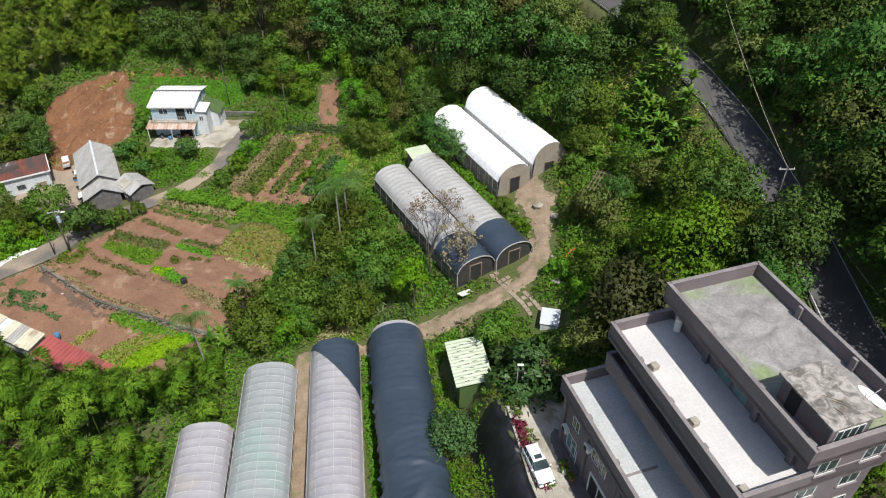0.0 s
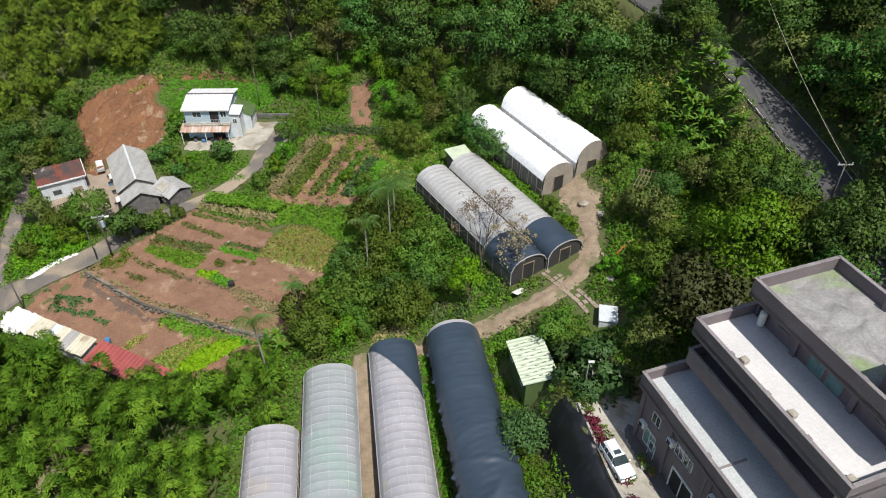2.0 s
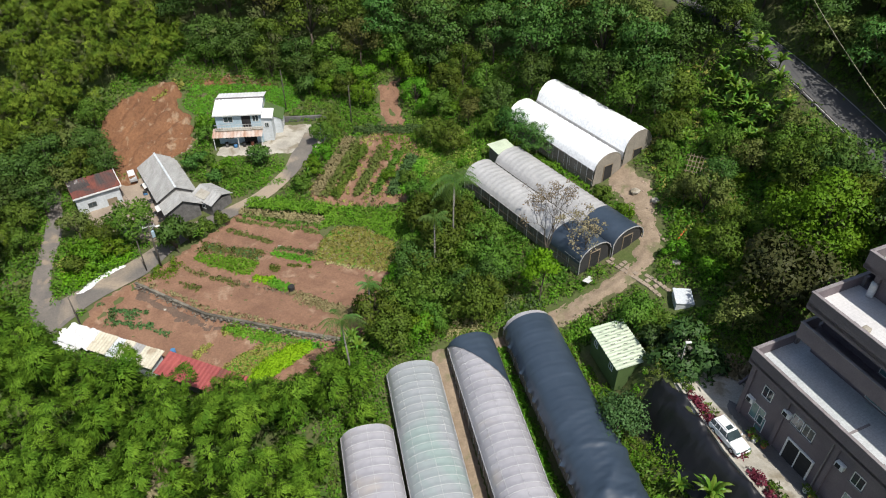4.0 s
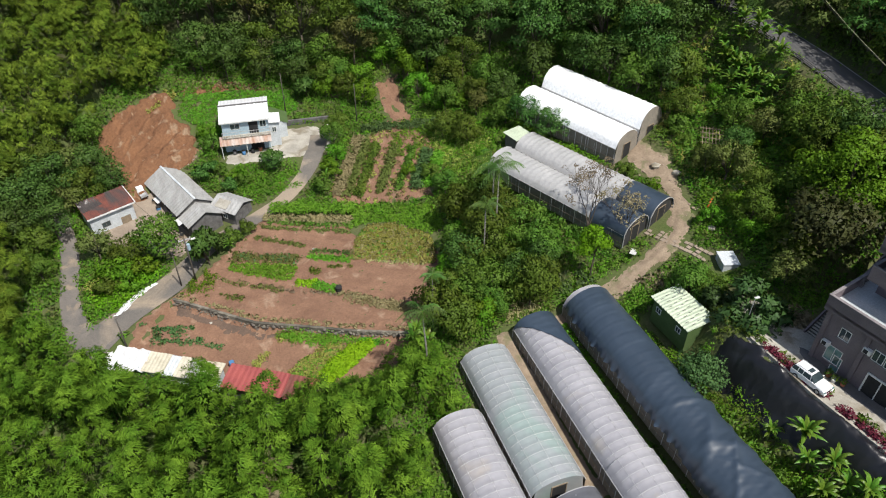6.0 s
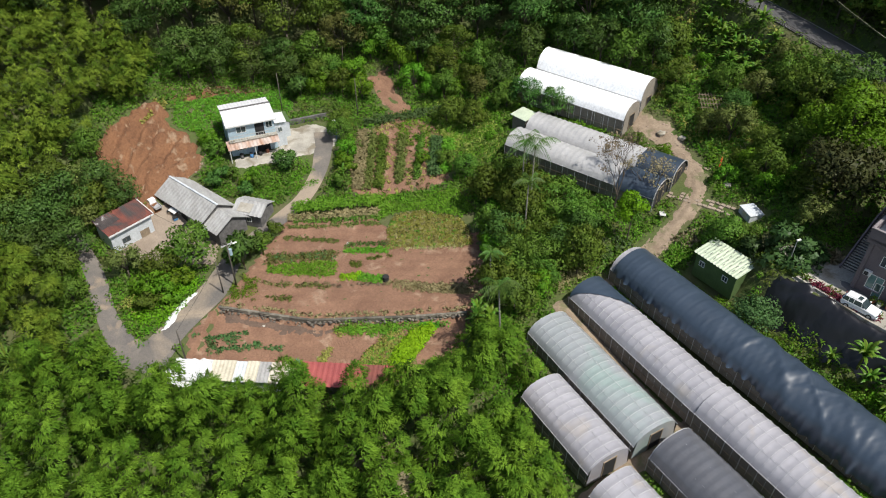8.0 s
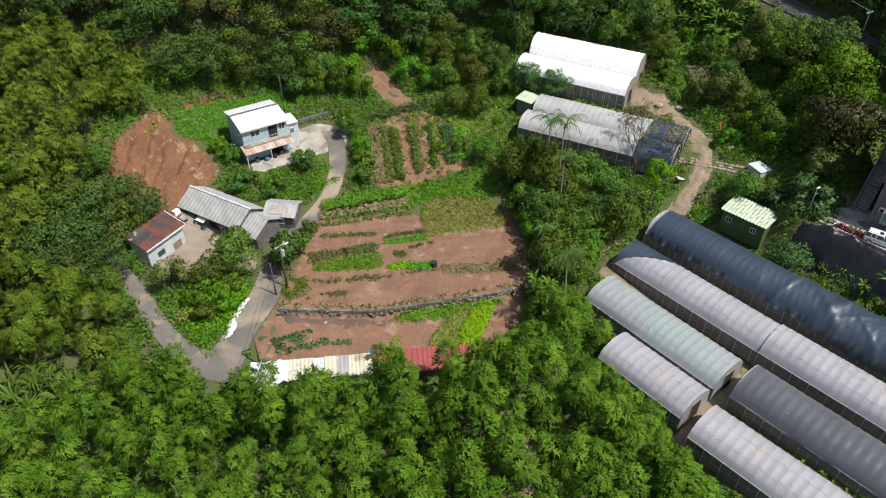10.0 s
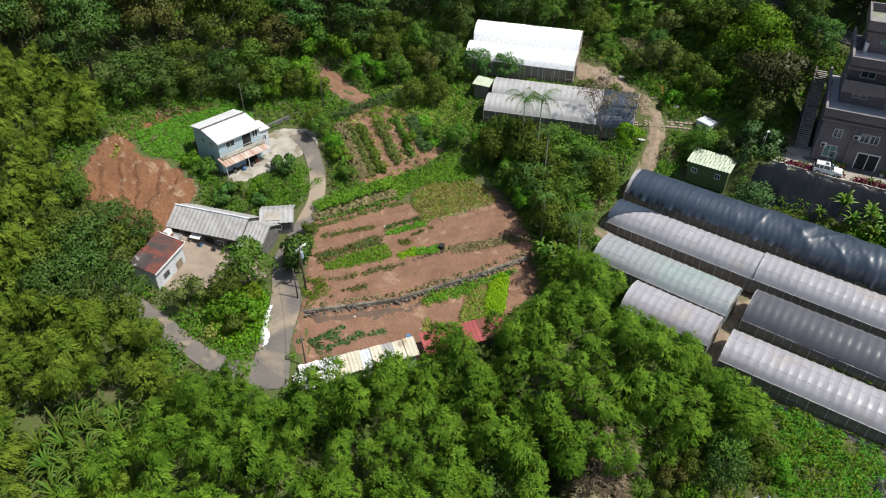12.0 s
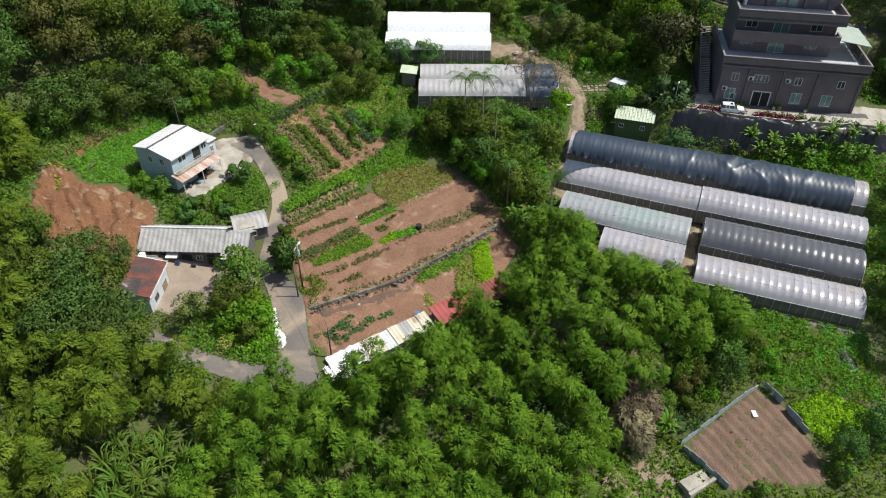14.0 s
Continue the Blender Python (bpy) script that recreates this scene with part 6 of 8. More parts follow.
def bamboo(name, poly, gap, height, material, label, seed, low=0.45, size=1.0, rough=(-3.4, 2.0), bend=0.6):
    """A grove over an area, in one mesh of leaves and one of culms. bend: the way most tips hang."""
    r = np.random.default_rng(seed)
    X, Y = dots(r, poly, gap)
    k = free(X, Y, 0.3) & (np.hypot(X + 83.0, Y - 71) > 6.6) & (np.hypot(X + 57.4, Y - 39.4) > 2.2)
    X, Y = X[k], Y[k]
    G = land(X, Y)
    big = np.array([noise.noise((x * 0.12, y * 0.12, seed)) + 0.7 * noise.noise((x * 0.35, y * 0.35, seed + 5)) for x, y in zip(X, Y)])
    near = np.clip(0.57 + 0.43 * edge_distance(X, Y, [(-66, 65.5), (-61, 64), (-49, 58.5), (-38, 52.6), (-30.5, 52)]) / 8.0, 0, 1) if height > 7 else np.ones(len(X))
    near = np.minimum(near, np.clip(0.5 + 0.5 * edge_distance(X, Y, [(-22.6, 54), (-23.4, 47), (-28.4, 45.4), (-28.6, 31), (-33, 25)]) / 7.0, 0, 1))
    T = G + near * height * (1 + 0.26 * big) + r.uniform(*rough, len(X))
    out, lie, cul = [], [], Shape()
    for x, y, g, t in zip(X, Y, G, T):
        a0 = bend + r.normal() * 1.1
        for lev in range(2 if r.random() < low else 1):
            a, s = a0 + lev * 2.6, size * r.uniform(0.78, 1.22) * (1 if lev == 0 else 0.72)
            top = t - lev * r.uniform(0.9, 1.8)
            ox, oy = (0.0, 0.0) if lev == 0 else (0.95 * size * math.cos(a), 0.95 * size * math.sin(a))
            c, q = math.cos(a), math.sin(a)
            P, N = (PLUMES if height > 7 or y < 92 else PLUMES_FAR)[int(r.integers(10))]
            lean = r.uniform(-0.25, 0.25, 2)
            out.append(np.stack([(P[..., 0] * c - P[..., 1] * q) * s + x + ox + lean[0] * P[..., 2], (P[..., 0] * q + P[..., 1] * c) * s + y + oy + lean[1] * P[..., 2], P[..., 2] * s * r.uniform(0.85, 1.2) + top], -1))
            lie.append(np.stack([N[..., 0] * c - N[..., 1] * q, N[..., 0] * q + N[..., 1] * c, N[..., 2]], -1))
        if r.random() < 0.3:
            cul.tube([(x, y, g - 0.3), (x + 0.1, y, (g + t) / 2), (x + 0.3 * math.cos(a), y + 0.3 * math.sin(a), t - 0.5)], 0.05, 0.02, 3)
    v = np.concatenate(out).reshape(-1, 3)
    g = tagged(new(name, raw_mesh(name, v, np.arange(len(v)).reshape(-1, 3), material, normals=np.concatenate(lie).reshape(-1, 3))), label, "bamboo", kind="stuff")
    part("culms", cul, M_LEAF["olive"], g, kind="stuff")
    return g


bamboo("bamboo_grove", [(-69.6, 67.4), (-66.6, 64.2), (-63.0, 61.8), (-58.5, 59.2), (-53, 56.8), (-48, 54.4), (-44.6, 52.0), (-37.0, 52.0), (-31.0, 53.4), (-25.2, 54.6), (-24.0, 50.0), (-24.4, 47.4), (-28.6, 46.6), (-29.2, 40), (-29.6, 32.5), (-32.6, 26.6), (-37, 23.6), (-44.5, 29.6), (-48.6, 31.4), (-52, 34.0), (-57.6, 34.4), (-62, 30), (-68, 24), (-80, 48), (-90, 62), (-74, 68)],
       2.55, 9.4, M_LEAF["bamboo"], "dense grove of green bamboo with feathery bending tops", 31, 0.15, 1.2, (-2.4, 2.0))
bamboo("bamboo_grove", [(-72, 67), (-88, 62), (-104, 80), (-112, 110), (-100, 132), (-72, 134), (-57, 127.5), (-55.5, 119.5), (-59.5, 117), (-63.6, 113.8), (-66.8, 108), (-68.4, 104), (-74.6, 100.5), (-78.6, 93), (-75.4, 84), (-72.2, 77), (-71.0, 69.6)],
       2.45, 6.6, M_LEAF["bamboo_left"], "bamboo thicket covering the hillside above the lane", 32, 0.12, 1.22, (-2.2, 1.6), 0.2)


# low growth over the rest of the ground
def low_growth(name, poly, gap, material, label, seed, lo=0.45, hi=1.1, per=46, size=0.26, room=0.4, flat=0.7, thin=1.0, bare=True):
    r = np.random.default_rng(seed)
    X, Y = dots(r, poly, gap)
    k = free(X, Y, room, bare) & (r.random(len(X)) < thin)
    X, Y = X[k], Y[k]
    patchy = np.array([noise.noise((x * 0.22, y * 0.22, seed)) for x, y in zip(X, Y)])
    k = patchy > -0.38
    X, Y, patchy = X[k], Y[k], patchy[k]
    R = (lo + (hi - lo) * np.clip(0.5 + patchy + r.normal(size=len(X)) * 0.22, 0, 1.3))
    c = np.stack([X, Y, land(X, Y) + 0.25 * R * flat], -1)
    v, f, nn = leaf_clumps(r, c, R, per, size, flat)
    return tagged(new(name, raw_mesh(name, v, f, material, normals=nn)), label, "undergrowth", kind="stuff")


ALL_LAND = [(-74, 60), (-30, 48), (-28, 30), (-20, 8), (16, 8), (34, 20), (34, 60), (31, 90), (20, 104), (-10, 118), (-40, 128), (-60, 128), (-72, 100), (-74, 80)]
low_growth("undergrowth", ALL_LAND, 1.05, M_LEAF["mid"], "tangled green weeds and low shrubs between the plots", 41, 0.4, 1.05, 38, 0.27)
low_growth("undergrowth", ALL_LAND, 1.0, M_LEAF["bright"], "bright green weeds between the plots", 42, 0.3, 0.85, 34, 0.24)
low_growth("undergrowth", ALL_LAND, 2.2, M_LEAF["olive"], "dull olive grass and dry weeds", 43, 0.4, 0.9, 44, 0.22)
low_growth("undergrowth", [(15, 50), (34, 60), (33, 78), (30, 88), (20, 90), (15, 76)], 1.7, M_LEAF["mid"], "tall tangled scrub on the slope under the road", 44, 0.7, 1.5, 60, 0.32)
low_growth("undergrowth", [(24, 47), (34.5, 50), (36, 20), (30, 22)], 1.3, M_LEAF["mid"], "green scrub between building and road", 45, 0.5, 1.1)
low_growth("undergrowth", [(40, 30), (58, 66), (80, 110), (60, 122), (28, 116), (40, 75)], 2.6, M_LEAF["mid"], "dark undergrowth on the forest floor", 46, 0.8, 1.6, 24, 0.5)
low_growth("undergrowth", [(-60, 20), (-55, 8), (-30, 2), (-24, 30), (-29, 31), (-34, 24), (-38, 26), (-47, 31), (-54, 26)], 1.25, M_LEAF["bright"], "bright green weeds round the small plot", 47, 0.4, 0.9)
low_growth("undergrowth", [(15, 58), (33, 62), (33.5, 78), (30, 90), (20, 92), (15, 78)], 1.5, M_LEAF["hay"], "tall yellow-green grass on the slope", 48, 0.4, 0.9, 44, 0.3, thin=0.9)
low_growth("undergrowth", [(15, 58), (33.4, 62), (33.6, 78), (30, 92), (20, 92), (15, 78)], 1.4, M_LEAF["bright"], "bright green scrub on the slope", 49, 0.5, 1.0, 44, 0.3, thin=0.6)
low_growth("undergrowth", [(31.5, 56), (34.0, 56), (33.4, 78), (29.8, 92), (26, 99), (22, 99), (27, 88), (31, 76)], 1.1, M_LEAF["mid"], "green bank below the road's guard rail", 50, 0.9, 1.6, 60, 0.28, room=-0.3)
for key, x, y, s in (("mid0", -40.4, 27.6, 0.6), ("olive0", -43.0, 28.4, 0.6), ("mid1", -37.0, 26.2, 0.85), ("mid2", -34.2, 24.0, 0.7), ("dark1", -39.6, 24.8, 0.7), ("dark2", -43.6, 11.4, 0.55), ("dark1", -40.2, 8.6, 0.7), ("mid1", -36.6, 6.4, 0.7), ("bush0", -46.0, 11.2, 0.8), ("bush0", -51.6, 18.2, 0.6), ("bush0", -44.6, 27.2, 0.9), ("bush1", -42.2, 26.0, 0.9), ("mid0", -46.2, 30.2, 0.5), ("olive1", -36.2, 28.8, 0.6), ("bush0", -36.2, 22.8, 0.9), ("bush1", -34.6, 20.6, 0.8)):
    tree(key, x, y, s)
low_growth("undergrowth", [(-66, 64), (-38, 52), (-28, 50), (-28.5, 31), (-37, 24), (-58, 35), (-68, 26), (-92, 62), (-104, 80), (-112, 110), (-100, 132), (-72, 134), (-57, 127), (-67, 106), (-72, 92), (-70, 72)], 2.2, M_LEAF["dark"], "dark undergrowth on the bamboo floor", 51, 0.8, 1.4, 16, 0.6, room=0.2)
low_growth("undergrowth", [*[p[:2] for p in offset(MAIN_ROAD, -3.0)], *[p[:2] for p in offset(MAIN_ROAD, -9.0)[::-1]]], 1.7, M_LEAF["mid"], "green verge above the road", 52, 0.8, 1.6, 44, 0.3, room=-0.3)


# ---- crops and special plants ----
def crop(name, poly, gap, R, leaf, label, seed, per=30, size=0.2, flat=0.7, lift=0.12, thin=1.0):
    """A bed of leafy plants inside an outline."""
    r = np.random.default_rng(seed)
    X, Y = dots(r, poly, gap)
    wild = np.array([noise.noise((x * 0.45, y * 0.45, seed)) for x, y in zip(X, Y)])
    k = (r.random(len(X)) < thin) & (wild > (-0.25 if name.startswith("weed") else -2))
    X, Y, wild = X[k], Y[k], wild[k]
    c = np.stack([X, Y, land(X, Y) + lift], -1)
    v, f, nn = leaf_clumps(r, c, R * r.uniform(0.7, 1.25, len(X)) * (1 + (0.8 * wild if name.startswith("weed") else 0)), per, size, flat)
    return tagged(new(name, raw_mesh(name, v, f, M_LEAF[leaf], normals=nn)), label, "crops", kind="stuff")


def row(a, b, w):
    return strip(a, b, w)


crop("leaf_crop", [(-48.0, 79.0), (-39.1, 76.0), (-39.9, 73.4), (-41.8, 73.8), (-47.8, 77.2)], 0.40, 0.34, "crop", "dense bed of bright green leafy vegetables", 61)
crop("lime_crop", [(-39.5, 73.2), (-36.6, 72.4), (-37.2, 71.2), (-39.4, 72.0)], 0.36, 0.30, "lime", "lime green end of a vegetable bed", 62)
crop("leaf_crop", [(-36.9, 72.4), (-34.2, 70.4), (-35.0, 69.5), (-37.6, 71.2)], 0.38, 0.32, "crop", "narrow bed of bright green vegetables", 63)
crop("leaf_crop", row((-37.5, 77.4), (-31.7, 75.2), 1.0), 0.38, 0.32, "crop", "narrow bed of green vegetables on red soil", 64)
crop("seedling_row", row((-34.9, 74.7), (-31.8, 73.7), 0.4), 0.4, 0.24, "mid", "short row of low green plants", 65)
crop("seedling_row", row((-37.2, 78.6), (-31.8, 76.6), 0.5), 0.38, 0.30, "dark", "row of dark green plants", 66)
crop("seedling_row", row((-37.4, 74.6), (-36.0, 74.0), 0.9), 0.40, 0.3, "mid", "few dark green plants", 67)
crop("seedling_row", row((-44.4, 83.6), (-37.2, 79.6), 0.55), 0.36, 0.24, "olive", "thin row of low olive-green plants", 68, thin=0.85)
crop("herb_bed", [(-47.5, 81.2), (-38.4, 77.9), (-38.8, 76.3), (-47.8, 79.4)], 0.45, 0.34, "olive", "bed of dull grey-green herbs", 69, thin=0.85)
crop("herb_bed", [(-47.0, 81.0), (-38.6, 77.9), (-38.8, 76.5), (-47.0, 79.4)], 0.8, 0.36, "bluish", "grey-green herbs in the bed", 70, thin=0.8)
crop("weed_row", row((-49.1, 75.7), (-41.4, 71.6), 0.6), 0.5, 0.28, "olive", "weedy ridge between the beds", 71, thin=0.8)
crop("weed_row", row((-49.6, 76.2), (-41.2, 71.9), 0.5), 0.55, 0.26, "straw", "straw-coloured ridge between the beds", 72, thin=0.7)
crop("weed_row", row((-51.0, 73.4), (-46.5, 71.5), 0.9), 0.45, 0.3, "olive", "weeds on the red soil", 73, thin=0.9)
crop("weed_row", [(-53.8, 73.8), (-50.5, 74.3), (-49.7, 76.9), (-51.6, 78.6), (-53.2, 76.0)], 0.55, 0.5, "bright", "lush weeds at the corner of the beds", 74)
crop("dry_ridge", row((-34.3, 69.3), (-24.6, 63.4), 1.0), 0.36, 0.24, "straw", "ridge of dry straw-coloured grass", 75, thin=0.75)
crop("dry_ridge", row((-41.5, 71.8), (-34.5, 69.1), 0.5), 0.5, 0.22, "dry", "low ridge of dry grass", 76, thin=0.6)
crop("dry_ridge", row((-29.7, 74.3), (-22.4, 71.0), 0.5), 0.4, 0.24, "straw", "dry edge of the grass plot", 77, thin=0.7)
crop("dry_ridge", row((-43.6, 85.6), (-31.2, 80.9), 0.7), 0.42, 0.28, "olive", "weedy edge above the soil beds", 78, thin=0.8)
crop("trellis_crop", [(-41.4, 89.0), (-29.4, 85.6), (-30.2, 83.9), (-41.8, 87.4)], 0.5, 0.5, "crop", "climbing beans on a bed of stakes", 79, 46, 0.22, 0.9, 1.0)
crop("dry_stems", [(-42.6, 87.5), (-30.2, 83.7), (-30.6, 82.2), (-42.8, 86.4)], 0.42, 0.34, "straw", "dry stems at the foot of the climbing beans", 180, 22, 0.3, 1.2, 0.3)
crop("dry_stems", [(-42.6, 86.7), (-30.4, 82.6), (-30.8, 81.6), (-42.8, 85.8)], 0.6, 0.3, "mid", "weeds under the climbing beans", 181, 22, 0.3, 1.2, 0.2)
HAY = [(-30.3, 79.4), (-28.1, 81.7), (-24.9, 80.9), (-20.5, 76.5), (-20.8, 71.0), (-22.6, 71.2), (-31.7, 75.5)]
crop("grass_plot", HAY, 0.42, 0.32, "hay", "plot of yellowing grass and vines", 182, 30, 0.2, 0.6)
crop("grass_plot", HAY, 0.85, 0.34, "straw", "straw-coloured grass in the plot", 183, 26, 0.2, 0.6)
crop("grass_plot", HAY, 1.0, 0.34, "crop", "greener tufts in the plot", 184, 26, 0.2, 0.6, thin=0.6)
crop("vine_plot", [(-30.0, 86.4), (-26.8, 85.6), (-18.3, 82.2), (-18.0, 77.2), (-20.3, 76.6), (-24.4, 80.9), (-27.9, 82.3), (-31.0, 81.8)], 0.50, 0.46, "crop", "lush green vines above the field", 185, 36, 0.22)
for k, (a, b) in enumerate((((-58.8, 69.6), (-52.8, 68.4)), ((-58.0, 67.6), (-52.0, 66.4)), ((-52.4, 66.6), (-48.8, 64.4)), ((-55.5, 68.9), (-54.0, 66.2)), ((-57.4, 69.2), (-56.4, 66.6)))):
    crop("melon_vine", row(a, b, 0.7), 0.42, 0.26, "bluish", "sprawling melon vines on bare soil", 80 + k, 26, 0.22, 0.5, thin=0.8)
crop("weed_strip", [(-42.4, 64.9), (-41.4, 65.5), (-35.3, 62.8), (-35.4, 61.9), (-40.5, 63.4)], 0.45, 0.42, "crop", "green weeds under the stone wall", 86)
crop("weed_strip", [(-33.8, 62.0), (-31.0, 60.9), (-31.2, 60.2), (-34.0, 61.2)], 0.45, 0.42, "crop", "green weeds at the wall foot", 186)
crop("weed_strip", row((-42.3, 64.4), (-46.2, 60.4), 0.8), 0.40, 0.28, "hay", "yellow-green strip between two soil beds", 87)
crop("leaf_crop", [(-37.0, 61.9), (-34.8, 61.4), (-35.2, 60.4), (-37.4, 58.0), (-40.0, 56.6), (-42.6, 58.2), (-40.6, 60.2)], 0.42, 0.32, "hay", "bed of mixed green plants", 88)
crop("leaf_crop", [(-37.0, 61.4), (-35.2, 61.0), (-37.6, 58.0), (-40.0, 57.0), (-42.0, 58.4), (-40.0, 60.4)], 0.7, 0.36, "crop", "mixed green plants in the bed", 188)
crop("green_strip", [(-42.4, 64.9), (-41.4, 65.5), (-33.6, 62.2), (-33.8, 61.0), (-36.6, 61.6), (-40.5, 63.2)], 0.5, 0.50, "crop", "dense green weeds under the stone wall", 200, 40, 0.2)
crop("green_strip", [(-33.2, 61.8), (-29.4, 60.3), (-29.8, 59.6), (-32.6, 60.6)], 0.5, 0.46, "crop", "dense green weeds at the wall foot", 201, 40, 0.2)
crop("green_strip", [(-64.6, 79.6), (-60.6, 80.6), (-57.0, 80.4), (-57.6, 77.8), (-61.6, 73.0), (-63.6, 73.4), (-65.4, 76.0)], 0.9, 0.75, "vivid", "lush bright green bushes on the island", 202, 60, 0.24, 0.8, 0.35)
crop("green_strip", [(-65.6, 80.6), (-63.6, 78.0), (-64.8, 75.6), (-66.4, 77.6)], 0.7, 0.55, "hay", "yellow-green bush tips on the island", 203, 40, 0.22, 0.8, 0.5, thin=0.6)
crop("dry_ridge", row((-33.6, 68.2), (-24.2, 62.4), 1.1), 0.30, 0.26, "straw", "broad ridge of trampled straw", 204, 24, 0.2, 0.5, 0.1, thin=0.85)
crop("dry_ridge", [(-54.6, 73.4), (-50.3, 70.9), (-45.1, 67.4), (-39.3, 65.2), (-33.6, 62.8), (-26.6, 60.3), (-26.5, 60.7), (-33.5, 63.4), (-45.0, 68.1), (-54.4, 74.0)], 0.42, 0.26, "straw", "dry weeds along the top of the stone wall", 205, 22, 0.22, 0.7, 0.15, thin=0.6)
crop("lime_crop", [(-38.6, 56.6), (-37.0, 58.9), (-34.2, 60.5), (-31.6, 60.8), (-31.2, 60.2), (-33.0, 58.8), (-35.2, 57.3), (-37.0, 56.2)], 0.36, 0.44, "lime", "thick crown of glowing lime green leaves", 206, 50, 0.2, 0.8, 0.25)
crop("lime_crop", [(-38.4, 56.8), (-37.0, 59.0), (-34.2, 60.6), (-31.5, 61.0), (-31.0, 60.1), (-33.0, 58.7), (-35.2, 57.2), (-37.0, 56.2)], 0.38, 0.34, "lime", "bed of glowing lime green sweet potato leaves", 89, 44, 0.2)
crop("dry_ridge", [(-60.0, 114.1), (-55.4, 117.9), (-54.4, 117.6), (-55.4, 115.6), (-59.6, 111.6)], 0.5, 0.3, "hay", "thin pale grass over the top of the clay slope", 187, 22, 0.3, 0.5, 0.3, thin=0.55)
crop("dry_ridge", [(-54.6, 119.6), (-46.0, 120.4), (-38.6, 119.6), (-39.0, 118.8), (-46.0, 119.0), (-53.8, 117.8)], 0.7, 0.4, "straw", "dry straw-coloured bank behind the slope", 189, 22, 0.3, 0.5, 0.3, thin=0.55)
crop("leaf_crop", [(-39.2, 17.2), (-35.8, 14.2), (-36.4, 8.9), (-43.6, 10.8), (-41.4, 15.0)], 0.45, 0.42, "lime", "lush yellow-green patch beside the plot", 90, 36, 0.24)
# garden rows above the field
GARDEN = [(-33, 91.5), (-31.5, 86.6), (-18.3, 84.5), (-13.5, 92.5), (-17.5, 103), (-21, 103), (-25, 101.5)]
for k, (x0, w, leaf) in enumerate(((-31.8, 1.6, "straw"), (-30.4, 0.8, "olive"), (-28.8, 1.0, "mid"), (-25.6, 0.9, "olive"), (-22.8, 0.6, "mid"), (-20.3, 1.6, "bluish"), (-18.4, 1.5, "crop"))):
    crop("garden_row", row((x0, 88.8 - 0.4 * k), (x0 + 5.4 - 0.3 * k, 101.4 - 1.4 * k), w), 0.45, 0.46, leaf, "row of garden plants between bare soil strips", 91 + k, 40, 0.28, 1.1, 0.35, 0.95)
crop("weed_row", GARDEN, 0.8, 0.34, "hay", "yellow-green weeds over the garden", 190, 26, 0.22, 0.7, thin=0.3)
crop("weed_row", GARDEN, 0.9, 0.4, "olive", "olive weeds over the garden", 191, 26, 0.24, 0.8, thin=0.3)
crop("weed_row", [(-22, 96), (-16, 90), (-13.5, 93), (-16.5, 103), (-21, 103)], 0.7, 0.5, "bright", "green shrubby weeds in the garden", 192, 30, 0.24, 0.8, thin=0.7)
crop("hedge_row", row((-26.0, 103.4), (-13.0, 100.4), 1.6), 0.6, 0.6, "bluish", "grey-green hedge across the garden", 98, 40, 0.26, 0.9, 0.4)
crop("weed_strip", [(-46, 98.4), (-37, 96.8), (-36.4, 93.0), (-42, 91.8), (-46, 94.0)], 0.6, 0.45, "bright", "bright weeds on the bank below the house", 99)
crop("grass_slope", BACK_SLOPE, 0.5, 0.32, "crop", "bright green grass on the slope behind the house", 100, 36, 0.17, 0.6, thin=0.9)
crop("weed_row", BACK_SLOPE, 1.4, 0.5, "bright", "darker weeds on the grass slope", 199, 30, 0.22, 0.8)
patch("bare_bank", [(-55.6, 118.2), (-47, 120.6), (-39.6, 120.2), (-39.2, 118.6), (-46, 118.8), (-53.4, 116.9)], M_SCAR, "strip of bare reddish earth above the grass slope", "bare ground", ragged=0.7, relief=0.08)
crop("weed_strip", [(-2.2, 56.6), (4.2, 40), (6.0, 29), (9.5, 14), (4.6, 14), (-0.4, 45)], 0.62, 0.42, "bright", "bright weeds between greenhouse and tarpaulin", 101)
crop("weed_strip", row((-8.9, 55.8), (-3.0, 14.5), 0.9), 0.45, 0.32, "bright", "green weeds between two greenhouses", 102)
crop("weed_strip", row((-22.2, 44), (-20.6, 35.2), 0.5), 0.45, 0.3, "mid", "weeds between two greenhouses", 103, thin=0.7)
crop("weed_strip", [(-28.2, 31), (-24.8, 11), (-34, 8), (-37.4, 19), (-33, 25.5)], 0.5, 0.36, "crop", "bright green grass beside the last greenhouse", 104, 40, 0.14, thin=0.85)
crop("weed_strip", [(-28.2, 31), (-24.8, 11), (-34, 8), (-37.4, 19), (-33, 25.5)], 1.3, 0.5, "bright", "darker weeds in the grass", 110)
crop("weed_strip", [(-54, 33), (-46, 31), (-48, 27.5), (-54, 22), (-62, 27)], 0.7, 0.42, "mid", "weeds on stony ground below the plot", 111, thin=0.6)
crop("weed_strip", [(-2.2, 56.6), (4.2, 40), (6.0, 29), (9.5, 14), (4.6, 14), (-0.4, 45)], 1.0, 0.6, "mid", "taller weeds between greenhouse and tarpaulin", 112)
crop("weed_strip", [(4.4, 31.0), (7.6, 27.4), (12.4, 13.2), (8.6, 12.0), (4.0, 26.0)], 0.75, 0.7, "bright", "rank weeds between the banana plants", 207, 40, 0.28, 0.9, 0.3)
crop("weed_strip", row((-10.4, 84.2), (0.4, 63.4), 1.5), 0.8, 0.75, "mid", "tall weeds along the foot of the grey greenhouse", 208, 46, 0.27, 0.9, 0.3)
